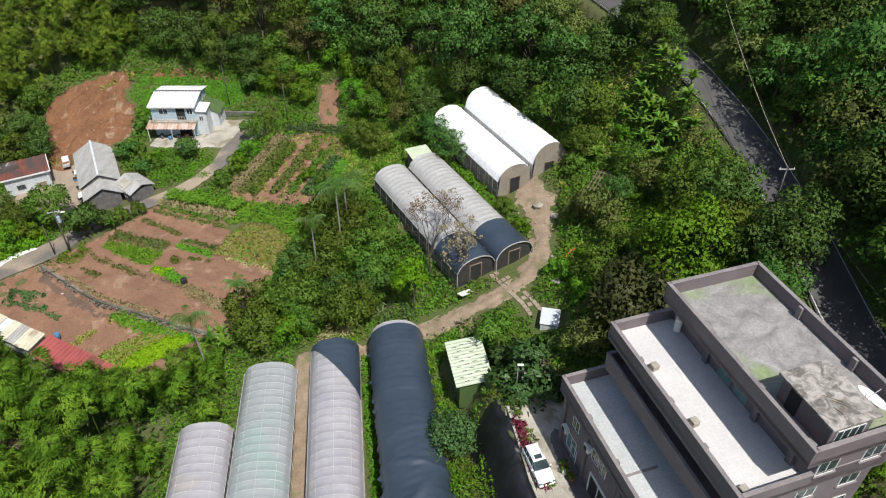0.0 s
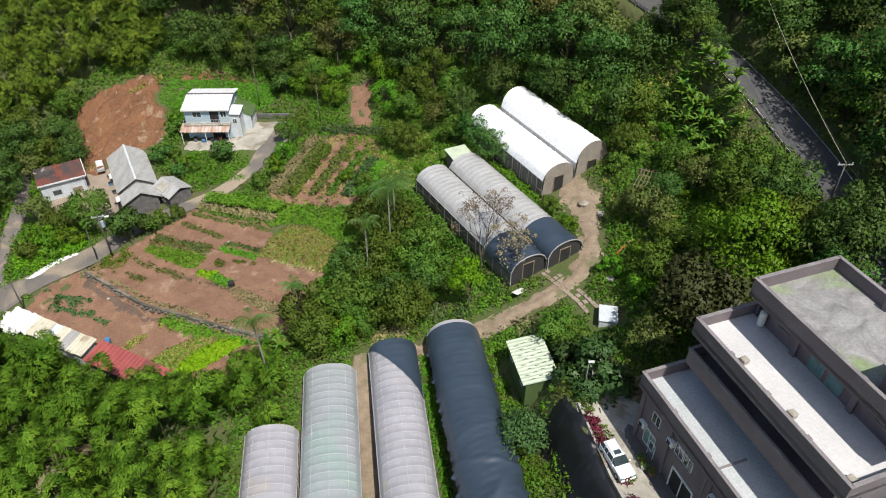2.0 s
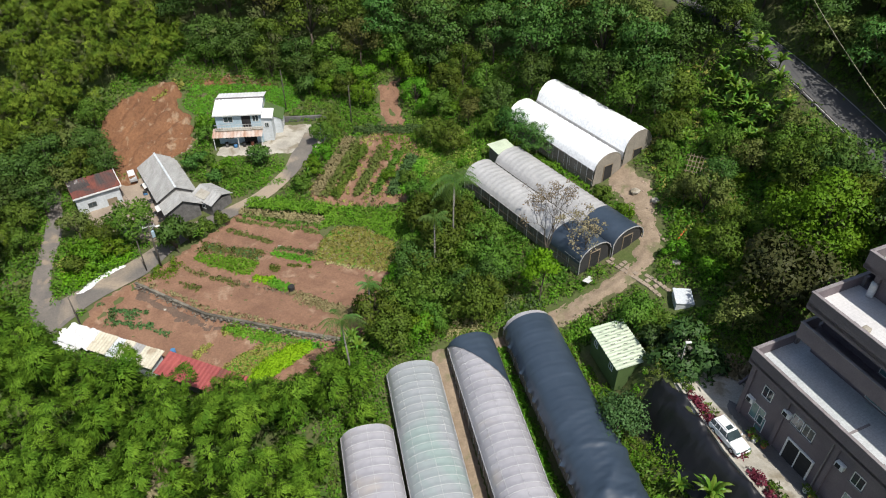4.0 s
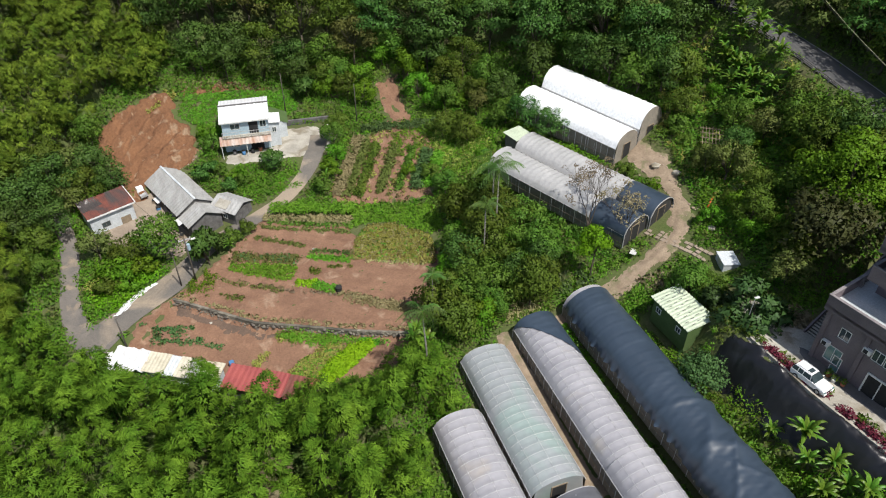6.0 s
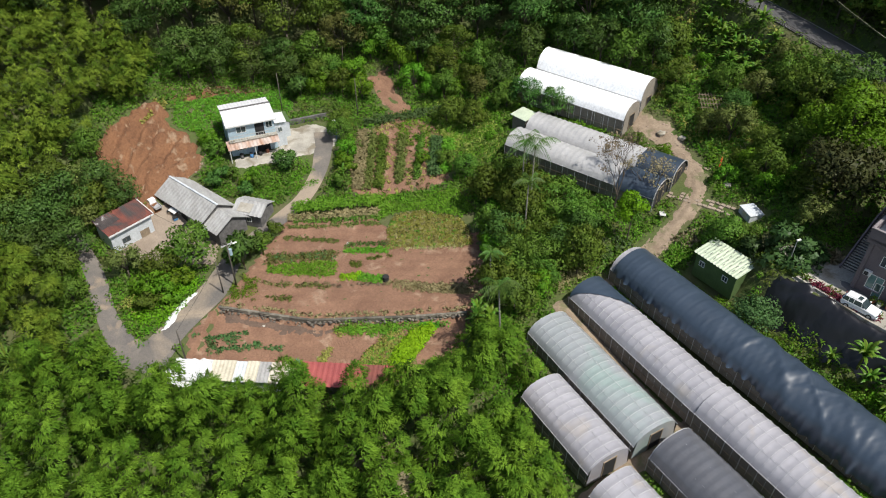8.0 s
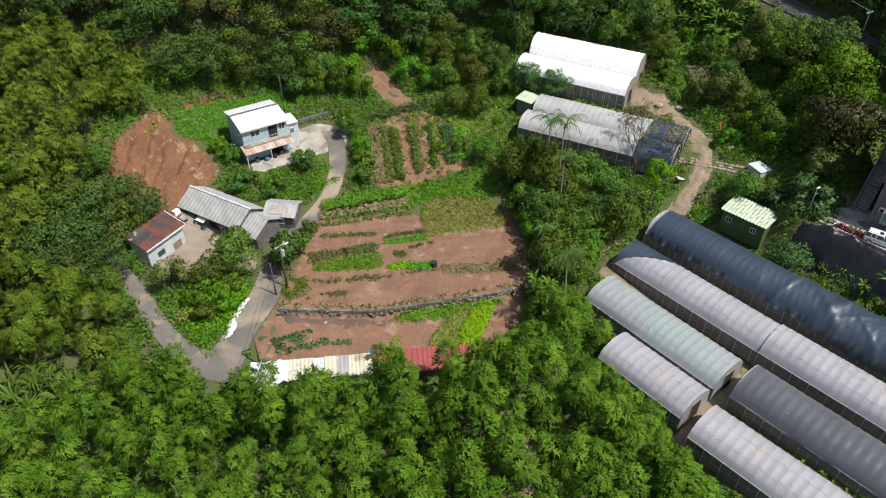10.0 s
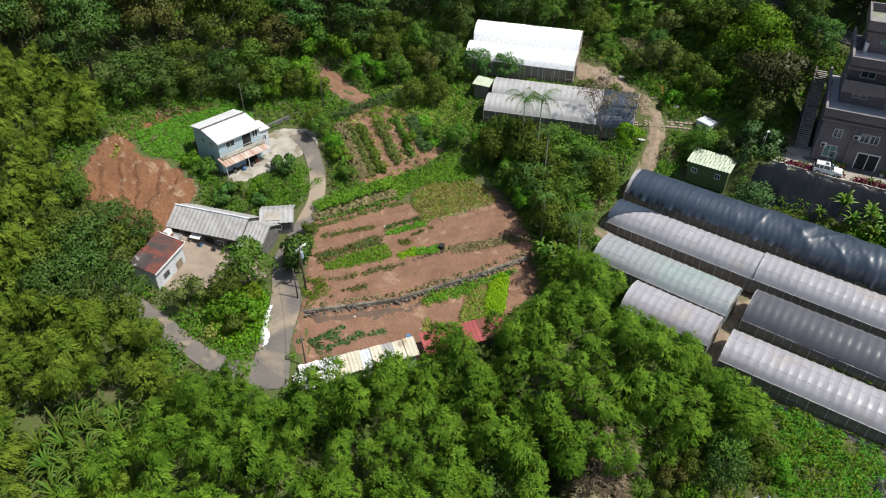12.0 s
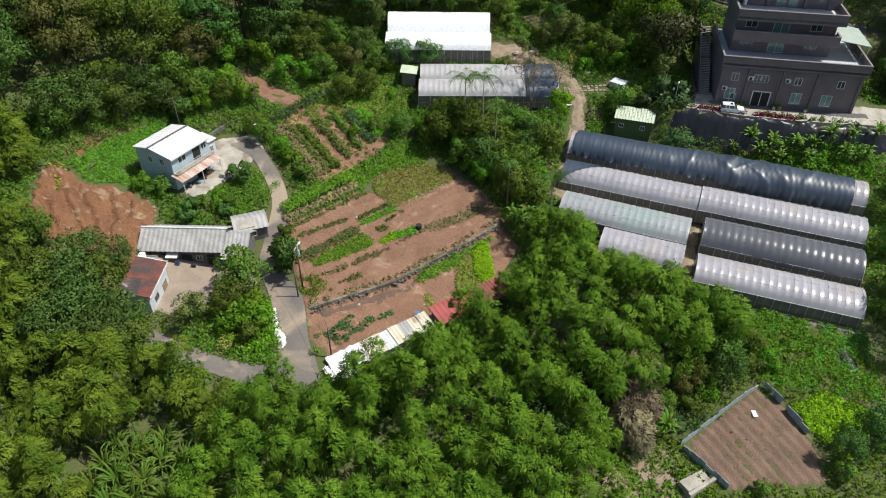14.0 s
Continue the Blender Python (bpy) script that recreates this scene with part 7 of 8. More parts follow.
crop("weed_strip", row((-2.0, 95.4), (6.6, 78.6), 1.2), 0.8, 0.65, "bright", "weeds along the foot of the white greenhouse", 209, 44, 0.26, 0.9, 0.3)
crop("red_hedge", row((6.9, 41.2), (10.4, 26.4), 0.8), 0.50, 0.42, "wine", "wine-red ornamental shrubs along the forecourt edge", 105, 40, 0.24, 1.0, 0.3, 0.75)
crop("edge_plants", row((6.3, 44.2), (14.0, 16.5), 0.8), 0.60, 0.42, "mid", "green potted plants along the forecourt edge", 106, 40, 0.24, 1.0, 0.3, 0.6)
crop("dead_branches", [(2.0, 58.0), (4.6, 57.6), (4.4, 55.8), (2.2, 56.0)], 0.5, 0.4, "dry", "heap of cut dry branches", 107, 24, 0.5, 0.6)
crop("dead_branches", [(11.0, 45.2), (14.0, 45.8), (14.2, 43.2), (11.6, 42.8)], 0.5, 0.4, "dry", "heap of dry branches beside the building", 108, 24, 0.5, 0.6)
crop("weed_strip", [(3.8, 53.8), (6.2, 51), (7.2, 46.6), (6.2, 43.8), (4.4, 44.0), (3.4, 46.0), (5.2, 47.6)], 0.6, 0.42, "mid", "weeds round the green shed", 193)
crop("weed_row", [(-14.4, 104), (-8.6, 100), (-6.6, 93), (-9.4, 86), (-13.4, 85.6), (-15.6, 92)], 0.7, 0.5, "hay", "yellow-green weeds and vines behind the garden", 194, 34, 0.24, 0.8, thin=0.8)
crop("weed_row", [(-14.4, 104), (-8.6, 100), (-6.6, 93), (-9.4, 86), (-13.4, 85.6), (-15.6, 92)], 1.0, 0.6, "crop", "fresh green weeds behind the garden", 195, 34, 0.26, 0.8, thin=0.8)
crop("dry_ridge", [(-15.6, 57.6), (-11.0, 58.6), (-9.8, 60.6), (-13.8, 60.4)], 0.5, 0.45, "straw", "pale dry grass before the greenhouses", 196, 26, 0.3, 1.0, 0.2, thin=0.7)
crop("weed_strip", [(-8.4, 59.2), (-3.0, 60.2), (-5.4, 63.0), (-8.6, 61.8)], 0.6, 0.5, "bluish", "grey-green reeds beside the track", 197, 30, 0.34, 1.2, 0.3)
crop("weed_strip", [(-1.8, 56.4), (3.0, 57.6), (2.4, 54.4), (-1.2, 54.6)], 0.5, 0.4, "crop", "fresh weeds behind the long greenhouse", 198)
low_growth("undergrowth", [(17, 10), (20, 17), (35, 21), (48, 14), (44, -6), (20, -6)], 1.2, M_LEAF["mid"], "green scrub below the building", 53, 0.5, 1.2, 44, 0.3)
# withered bamboo in the grove
for k, (x, y, h) in enumerate(((-45.4, 38.0, 9.2), (-46.4, 37.0, 7.6), (-47.6, 35.5, 8.6), (-48.2, 33.8, 7.2), (-50.7, 33.4, 7.4), (-52.6, 33.0, 6.4), (-46.2, 33.0, 7.0), (-45.0, 42.5, 9.4), (-52.5, 31.6, 5.2), (-49.4, 32.0, 5.6))):
    g = thing("dry_bamboo", pose(x, y, ground_z(x, y)), "withered brown bamboo stem in the green grove", "bamboo")
    for e, dz in ((0, 0.0), (4, 1.7)):
        P, N = PLUMES[(k + e) % 10]
        part("head", raw_mesh("head", P.reshape(-1, 3) * np.array([1.6, 1.6, 1.1]) + np.array([0.3 * e / 4, 0, h - dz]), np.arange(P.size // 3).reshape(-1, 3), M_LEAF["dry"], normals=N.reshape(-1, 3)), None, g, kind="stuff")
    part("culm", Shape().tube([(0, 0, -0.4), (0.05, 0, h * 0.5), (0.1, 0, h - 0.6)], 0.06, 0.02, 4), M_BARK, g)


def banana(x, y, s=1.0, n=17, wide=0.38, leaf="banana", label="banana plant with long arching leaves", stem=True, name="banana_plant"):
    """A stem with broad blades that rise steeply and bend over at the tip, folded along the midrib."""
    r = random.Random(int(x * 13 + y * 7))
    z = ground_z(x, y)
    t = thing(name, pose(x, y, z, 0, 0, r.uniform(0, 360)), label, "banana plant" if stem else "tall grass")
    hs = 1.6 * s if stem else 0.2
    part("stem", Shape().tube([(0, 0, -0.4), (0, 0, hs * 0.6), (0.03, 0, hs)], 0.13 * s, 0.07 * s, 6), M_LEAF["olive"], t)
    for k in range(n):
        a, L, rise = k * 2.4 + r.uniform(-0.3, 0.3), s * r.uniform(1.5, 2.4), r.uniform(0.8, 1.45) * (1.0 if k % 3 else 0.55)
        sh, m = Shape(), 9
        for i in range(m + 1):
            u = i / m
            d = L * (0.20 * u + 0.34 * u * u) * (1.0 if k % 3 else 1.35)
            zz = hs + L * (rise * u - (0.06 + 0.5 * rise) * u ** 3)
            w = s * wide * math.sin(math.pi * min(1, 0.06 + 0.94 * u ** 0.85)) ** 0.75 * (0.85 + 0.25 * (i % 2)) * 0.5
            c, q = math.cos(a), math.sin(a)
            for e in (-1, 0, 1):
                sh.v.append((c * d - q * w * e, q * d + c * w * e, zz - abs(e) * w * 0.5))
        sh.f = [(i * 3 + j, i * 3 + j + 1, i * 3 + 4 + j, i * 3 + 3 + j) for i in range(m) for j in range(2)]
        part("leaf", sh, M_LEAF[leaf], t)
    return t


for x, y, s in ((5.6, 31.8, 1.3), (6.4, 28.6, 1.2), (7.2, 25.2, 1.2), (9.2, 21.0, 1.3), (10.4, 18.0, 1.2), (12.2, 14.6, 1.2), (4.6, 27.0, 1.1), (8.0, 18.4, 1.1), (3.8, 33.8, 0.9),
                (28.6, 86.4, 1.15), (27.2, 84.0, 1.2), (29.6, 82.4, 1.15), (28.0, 80.6, 1.2), (30.2, 79.0, 1.15), (28.8, 77.4, 1.2), (26.0, 82.4, 1.1), (26.2, 79.4, 1.15), (30.6, 76.0, 1.1), (27.0, 87.6, 1.0), (29.8, 74.4, 1.0), (24.6, 84.6, 1.0), (30.0, 84.4, 1.1), (27.6, 75.4, 1.1), (20.4, 80.6, 1.0),
                (-27.0, 57.0, 1.2), (-28.2, 55.0, 1.2), (-26.2, 58.6, 1.0), (-25.4, 56.6, 1.1), (-49.3, 29.0, 1.2), (28.4, 82.0, 1.3), (27.0, 82.8, 1.4), (29.4, 84.0, 1.3), (28.6, 79.2, 1.3), (27.4, 80.2, 1.4), (29.4, 77.0, 1.3), (26.4, 85.4, 1.3), (28.2, 85.2, 1.4), (27.2, 78.0, 1.1), (31.0, 81.0, 1.0), (26.8, 76.6, 1.0), (29.0, 88.2, 1.0), (5.0, 30.0, 1.1), (6.6, 26.6, 1.0), (7.8, 22.8, 1.1), (8.6, 16.6, 1.1), (10.0, 15.2, 1.0), (6.0, 23.0, 1.0), (-47.8, 81.4, 0.8), (-33.0, 92.0, 0.8)):
    banana(x, y, s)
for x, y, s in ((-82.4, 74.8, 2.3), (-80.6, 72.4, 2.1), (-79.6, 70.2, 2.3), (-83.4, 71.8, 2.2), (-81.4, 69.0, 2.1), (-77.8, 69.4, 1.9), (-79.0, 73.6, 2.2), (-84.6, 74.0, 2.2), (-82.0, 77.0, 2.0), (-83.6, 68.8, 2.3), (-85.4, 71.0, 2.2), (-86.8, 72.6, 2.3), (-87.6, 69.6, 2.4), (-85.8, 67.8, 2.3), (-81.8, 66.2, 2.2), (-79.8, 67.2, 2.0), (-83.8, 66.0, 2.2), (-84.2, 76.0, 2.1), (-86.4, 75.2, 2.1), (-81.0, 75.0, 2.0)):
    banana(x, y, 0.86 * s, 30, 0.12, "mid", "clump of tall giant grass with arching blades", False, "giant_grass")
for x, y, s in ((18.0, 64.6, 1.0), (19.2, 65.8, 0.9), (29.8, 67.6, 1.1), (31.0, 69.0, 1.0), (30.8, 64.8, 1.0), (22.4, 74.0, 0.9), (31.4, 66.6, 1.1), (23.6, 75.2, 0.8), (-6.4, 61.4, 1.0), (-7.4, 60.8, 0.9)):
    banana(x, y, s, 26, 0.10, "reed", "clump of tall pale green reeds on the slope", False, "giant_grass")
for x, y, s in ((-47.4, 26.9, 0.8), (-46.4, 26.0, 0.8), (-48.0, 28.0, 0.85), (-45.4, 25.6, 0.75), (-46.6, 28.2, 0.8)):
    banana(x, y, s, 26, 0.10, "bluish", "clump of grey-green reeds beside the plot", False, "giant_grass")


def palm(x, y, h, s=1.0, lean=(0.0, 0.0)):
    """A slender palm: ringed stem and feather fronds."""
    r = random.Random(int(h * 100))
    t = thing("palm_tree", pose(x, y, ground_z(x, y), 0, 0, r.uniform(0, 360)), "slender areca palm with a pale trunk", "palm tree")
    top = (lean[0], lean[1], h)
    part("trunk", Shape().tube([(0, 0, -0.5), (lean[0] * 0.3, lean[1] * 0.3, h * 0.5), top], 0.13, 0.08, 7), M_PALE_BARK, t, smooth=True)
    part("crownshaft", Shape().tube([top, (top[0], top[1], h + 0.5)], 0.1, 0.06, 6), M_LEAF["bright"], t)
    for k in range(11):
        a, L, rise = k * 2.4 + r.uniform(-0.2, 0.2), s * r.uniform(1.5, 2.0), r.uniform(0.45, 1.35)
        sh, n = Shape(), 13
        pt = [(top[0] + math.cos(a) * L * u * 0.9, top[1] + math.sin(a) * L * u * 0.9, h + 0.4 + L * (rise * u - 1.15 * u * u)) for u in (i / n for i in range(n + 1))]
        sh.tube(pt[::3], 0.03, 0.01, 3)
        for i in range(1, n + 1):
            p = pt[i]
            for e in (-1, 1):
                ln = s * 0.52 * math.sin(math.pi * (0.2 + 0.75 * i / n))
                q = (p[0] - math.sin(a) * e * ln * 0.8 + math.cos(a) * ln * 0.45, p[1] + math.cos(a) * e * ln * 0.8 + math.sin(a) * ln * 0.45, p[2] - ln * 0.75)
                sh.add([(p[0] + math.cos(a) * 0.06, p[1] + math.sin(a) * 0.06, p[2]), (p[0] - math.cos(a) * 0.06, p[1] - math.sin(a) * 0.06, p[2]), q], [(0, 1, 2)])
        part("frond", sh, M_LEAF["dark"], t)


palm(-12.4, 73.6, 10.6, 2.0)
palm(-12.9, 70.2, 12.2, 2.1)
palm(-15.6, 66.6, 10.4, 1.3)
palm(-26.2, 52.6, 10.2, 1.6, (-0.4, 0.3))
palm(-23.8, 60.4, 7.6)


def bare_tree(x, y, h, R, seed, label):
    """A half-dead tree: many fine branches with few leaves."""
    r = random.Random(seed)
    t = thing("tree", pose(x, y, ground_z(x, y)), label, "tree")
    sh, tips = Shape(), []

    def grow(p, d, ln, th, lev):
        q = p + d * ln
        sh.tube([p, (p + q) / 2 + Vector((r.uniform(-1, 1), r.uniform(-1, 1), 0)) * ln * 0.06, q], th, th * 0.55, 5 if lev < 2 else 3)
        if lev == 5:
            tips.append(q)
            return
        for _ in range(3 if lev < 4 else 2):
            e = (d + Vector((r.uniform(-1, 1), r.uniform(-1, 1), r.uniform(-0.35, 0.7))) * 0.75).normalized()
            grow(q, e, ln * r.uniform(0.66, 0.9), th * 0.6, lev + 1)
    grow(Vector((0, 0, -0.4)), Vector((0, 0, 1)), h * 0.30, 0.16, 0)
    part("trunk", sh, M_BARK, t)
    rr = np.random.default_rng(seed)
    c = np.array(tips)[rr.random(len(tips)) < 0.6]
    v, f, nn = leaf_clumps(rr, c, np.full(len(c), 0.35), 10, 0.2)
    part("crown", raw_mesh("crown", v, f, M_LEAF["dry" if seed % 2 else "olive"]), None, t, "thin brownish leaves")


bare_tree(-1.6, 66.4, 10.2, 3, 5, "half-dead tree with bare grey-brown branches by the greenhouse")
bare_tree(2.2, 64.6, 8.2, 3, 7, "thin half-dead tree beside the greenhouse front")

# ---- small things ----
def stone_mesh(seed, s=1.0):
    r = random.Random(seed)
    bm = bmesh.new()
    bmesh.ops.create_icosphere(bm, subdivisions=1, radius=0.5)
    for v in bm.verts:
        v.co *= r.uniform(0.75, 1.15)
        v.co.z *= 0.62
    me = bpy.data.meshes.new("stone")
    bm.to_mesh(me)
    bm.free()
    me.materials.append(M_STONE)
    return me


STONES = [stone_mesh(k) for k in range(6)]
wall = thing("field_wall", pose(-41, 66, 0), "long low dry-stone wall of dark stones holding the field terrace", "stone wall", kind="structure")
r = random.Random(5)
core = Shape()
pts = []
for (x0, y0), (x1, y1) in zip(FIELD_WALL, FIELD_WALL[1:]):
    n = int(math.dist((x0, y0), (x1, y1)) / 0.42)
    pts += [(x0 + (x1 - x0) * i / n, y0 + (y1 - y0) * i / n) for i in range(n)]
for a, b in zip(pts[::3], pts[3::3]):
    q = strip(a, b, 0.35)
    z = ground_z(a[0] + 0.6, a[1] + 0.9)
    core.add([(x - wall.location.x, y - wall.location.y, zz) for zz in (z - 1.3, z + 0.10) for x, y in q], [(3, 2, 1, 0), (4, 5, 6, 7), (0, 1, 5, 4), (1, 2, 6, 5), (2, 3, 7, 6), (3, 0, 4, 7)])
part("wall_core", core, M_STONE, wall)
for x, y in pts:
    z = ground_z(x + 0.6, y + 0.9)
    for c in range(3):
        if c == 2 and r.random() < 0.4:
            continue
        s = part("stone", STONES[r.randrange(6)], None, wall)
        s.location = (x - wall.location.x + r.uniform(-0.2, 0.2) - 0.08, y - wall.location.y + r.uniform(-0.16, 0.12) - 0.16, z - 0.80 + 0.36 * c + r.uniform(-0.12, 0.08))
        s.rotation_euler = (r.uniform(-0.5, 0.5), r.uniform(-0.5, 0.5), r.uniform(0, 6))
        k = r.uniform(0.4, 0.95)
        s.scale = (0.85 * k, 0.5 * k, 0.62 * k)
for k, (poly, n, lo, hi) in enumerate((([(-53.5, 101.5), (-59, 98.4), (-62, 98), (-60, 104), (-53, 106)], 90, 0.2, 0.55), ([(-62.5, 97.5), (-57.5, 98.5), (-52.5, 101.5), (-51, 105), (-52.5, 105), (-58, 101)], 70, 0.15, 0.4), ([(9.5, 79), (14.5, 78), (14, 64), (11.5, 64)], 60, 0.15, 0.5))):
    rr = np.random.default_rng(70 + k)
    sh = Shape()
    while n > 0:
        x, y = rr.uniform(min(p[0] for p in poly), max(p[0] for p in poly)), rr.uniform(min(p[1] for p in poly), max(p[1] for p in poly))
        if inside(x, y, poly):
            s, me = rr.uniform(lo, hi), STONES[n % 6]
            g = ground_z(x, y)
            sh.add([(x + v.co.x * s, y + v.co.y * s, g + 0.1 + v.co.z * s) for v in me.vertices], [tuple(p.vertices) for p in me.polygons])
            n -= 1
    tagged(new("rubble", sh.mesh("rubble", mat("pale_rubble", (0.34, 0.26, 0.20), (0.22, 0.17, 0.13), 1, 8, 0.95, 0.4))), "scattered stones and rubble on bare earth", "rubble", kind="stuff")
for x, y, s in ((-36.5, 78.8, 0.55), (-50.6, 69.0, 0.5), (-45.8, 62.0, 0.3), (-57.0, 70.6, 0.35), (13.4, 62.0, 1.3), (12.6, 76.0, 1.6), (14.6, 73.4, 1.4)):
    b = thing("boulder", pose(x, y, ground_z(x, y) + 0.15 * s, 0, 0, 40 * s) @ Matrix.Diagonal((s, s, s, 1)), "pale stone lying on the bare soil", "stone")
    part("rock", STONES[int(s * 10) % 6].copy(), None, b).data.materials[0] = M_CONC
drum = thing("drum", pose(-34.2, 69.6, ground_z(-34.2, 69.6) + 0.1), "black plastic drum on the field", "drum")
part("drum_body", Shape().tube([(0, 0, 0), (0, 0, 0.1), (0, 0, 0.6), (0, 0, 0.66)], 0.42, 0.40, 16), M_RUBBER, drum, smooth=True)
part("rim", Shape().tube([(0, 0, 0.62), (0, 0, 0.7)], 0.44, sides=16), M_RUBBER, drum)


def utility_pole(x, y, h, label, arms=1, lamp=False, box=False, z=None, r=0.13, mat_=M_CONC, turn=0.0):
    t = thing("utility_pole", pose(x, y, ground_z(x, y) if z is None else z, 0, 0, turn), label, "utility pole")
    part("shaft", Shape().tube([(0, 0, -0.6), (0, 0, h * 0.5), (0, 0, h)], r, r * 0.65, 8), mat_, t, smooth=True)
    for k in range(arms):
        a = part("crossarm", Shape().box(-0.8, 0.8, -0.05, 0.05, h - 0.35 - 0.6 * k, h - 0.24 - 0.6 * k), M_STEEL, t)
        for xx in (-0.7, 0.0, 0.7):
            part("insulator", Shape().tube([(xx, 0, h - 0.25 - 0.6 * k), (xx, 0, h - 0.02 - 0.6 * k)], 0.05, 0.03, 6), M_FRAME, a)
    if lamp:
        l = part("lamp_arm", Shape().tube([(0, 0, h - 0.9), (0.5, 0, h - 0.5), (0.9, 0, h - 0.5)], 0.03, sides=5), M_STEEL, t)
        part("lamp_head", Shape().box(0.8, 1.35, -0.12, 0.12, h - 0.58, h - 0.44), M_FRAME, l, bevel=0.03)
    if box:
        part("transformer", Shape().tube([(0.28, 0, h - 2.0), (0.28, 0, h - 1.9), (0.28, 0, h - 1.2), (0.28, 0, h - 1.1)], 0.22, sides=10), mat("pale_blue_steel", (0.34, 0.45, 0.52), (0.28, 0.38, 0.45), 1, 8, 0.5, 0.1), t, "pale blue transformer drum")
    return t


M_POLE_DARK = mat("tarred_wood", (0.07, 0.06, 0.05), (0.11, 0.10, 0.085), 1.5, 10, 0.9, 0.4)
utility_pole(-52.4, 76.6, 7.2, "dark utility pole with a pale transformer beside the lane", 1, True, True, mat_=M_POLE_DARK, turn=20)
utility_pole(-54.2, 75.9, 5.2, "leaning dark wooden pole beside the lane", 0, mat_=M_POLE_DARK, r=0.10)
utility_pole(-60.2, 66.3, 5.0, "dark wooden pole at the field corner", 0, mat_=M_POLE_DARK, r=0.11)
utility_pole(-37.4, 111.6, 7.6, "tall dark utility pole behind the house", 0, mat_=M_POLE_DARK, r=0.10)
utility_pole(-26.1, 105.5, 7.2, "dark utility pole in the garden", 0, mat_=M_POLE_DARK, r=0.10)
utility_pole(34.6, 59.8, 5.4, "grey utility pole with crossarm beside the road", 1, mat_=M_BRICKWALL, r=0.10)
utility_pole(35.4, 99.6, 7.4, "concrete utility pole at the bend of the road", 2)
lampp = thing("street_lamp", pose(7.2, 44.8, ground_z(7.2, 44.8)), "slim grey lamp post with white lamp head at the forecourt", "street lamp")
part("post", Shape().tube([(0, 0, -0.3), (0, 0, 3.6)], 0.06, 0.04, 6), M_STEEL, lampp)
part("lamp_head", Shape().box(-0.1, 0.5, -0.12, 0.12, 3.55, 3.7), M_FRAME, lampp, bevel=0.03)
yardlamp = thing("street_lamp", pose(-31.0, 101.6, ground_z(-31.0, 101.6)), "slim lamp post with white head by the courtyard", "street lamp")
part("post", Shape().tube([(0, 0, -0.3), (0, 0, 3.4)], 0.05, 0.04, 6), M_BLUE_PL, yardlamp)
part("lamp_head", Shape().box(-0.4, 0.1, -0.1, 0.1, 3.35, 3.5), M_FRAME, yardlamp, bevel=0.03)


def cable(name, a, b, sag, r, label, material=M_RUBBER):
    a, b = Vector(a), Vector(b)
    ob = new(name, Shape().tube([a.lerp(b, i / 16) - Vector((0, 0, 4 * sag * (i / 16) * (1 - i / 16))) for i in range(17)], r, sides=4).mesh(name, material))
    return tagged(ob, label, "cable")


za, zb = ground_z(34.6, 59.8) + 5.3, ground_z(35.4, 99.6) + 7.3
M_CABLE = mat("sheathed_cable", (0.34, 0.33, 0.22), (0.28, 0.27, 0.18), 1, 8, 0.6, 0)
cable("power_cable", (34.6, 59.8, za), (35.4, 99.6, zb), 1.2, 0.03, "thick pale overhead cable along the road", M_CABLE)
cable("power_cable", (35.2, 59.8, za - 0.3), (36.0, 99.6, zb - 0.4), 1.6, 0.025, "thin dark overhead cable along the road")
cable("power_cable", (35.4, 99.6, zb), (6, 150, zb + 12), 1.5, 0.035, "overhead cable running uphill", M_CABLE)
cable("power_cable", (34.6, 59.8, za), (39, 18, za - 2.5), 1.2, 0.025, "thin overhead cable beside the building")
cable("power_cable", (-52.4, 76.6, ground_z(-52.4, 76.6) + 7), (-61, 91.5, 5.2), 0.5, 0.018, "thin cable to the cottage")
cable("power_cable", (-52.4, 76.6, ground_z(-52.4, 76.6) + 7), (-60.2, 66.3, 4.6), 0.3, 0.018, "thin cable to the wooden pole")

# road furniture
for side, every in ((2.75, 2.0),):
    line = offset(MAIN_ROAD, side)
    fence = thing("guard_rail", pose(line[0][0], line[0][1], line[0][2]), "low dark and white guard rail along the road edge", "guard rail")
    dense = []
    for (x0, y0, z0), (x1, y1, z1) in zip(line[1:], line[2:-1]):
        n = max(1, int(math.dist((x0, y0), (x1, y1)) / every))
        dense += [(x0 + (x1 - x0) * i / n - line[0][0], y0 + (y1 - y0) * i / n - line[0][1], z0 + (z1 - z0) * i / n - line[0][2]) for i in range(n)]
    pm = Shape().box(-0.07, 0.07, -0.07, 0.07, -0.3, 0.75).mesh("rail_post", M_MAUVE_CAP, 0.02)
    for p in dense:
        part("rail_post", pm, None, fence).location = p
    for hgt in (0.35, 0.6):
        part("rail", Shape().tube([(x, y, z + hgt) for x, y, z in dense], 0.05, sides=4), M_POLE_DARK, fence)
M_PAINT = mat("worn_road_paint", (0.60, 0.60, 0.57), (0.35, 0.35, 0.34), 1.2, 6, 0.8, 0.1)
for d in (-2.35, 2.35):
    ribbon("road_line", offset(MAIN_ROAD, d + 0.06), offset(MAIN_ROAD, d - 0.06), M_PAINT, "worn white edge line of the road", "road marking", 0.135, across=1)


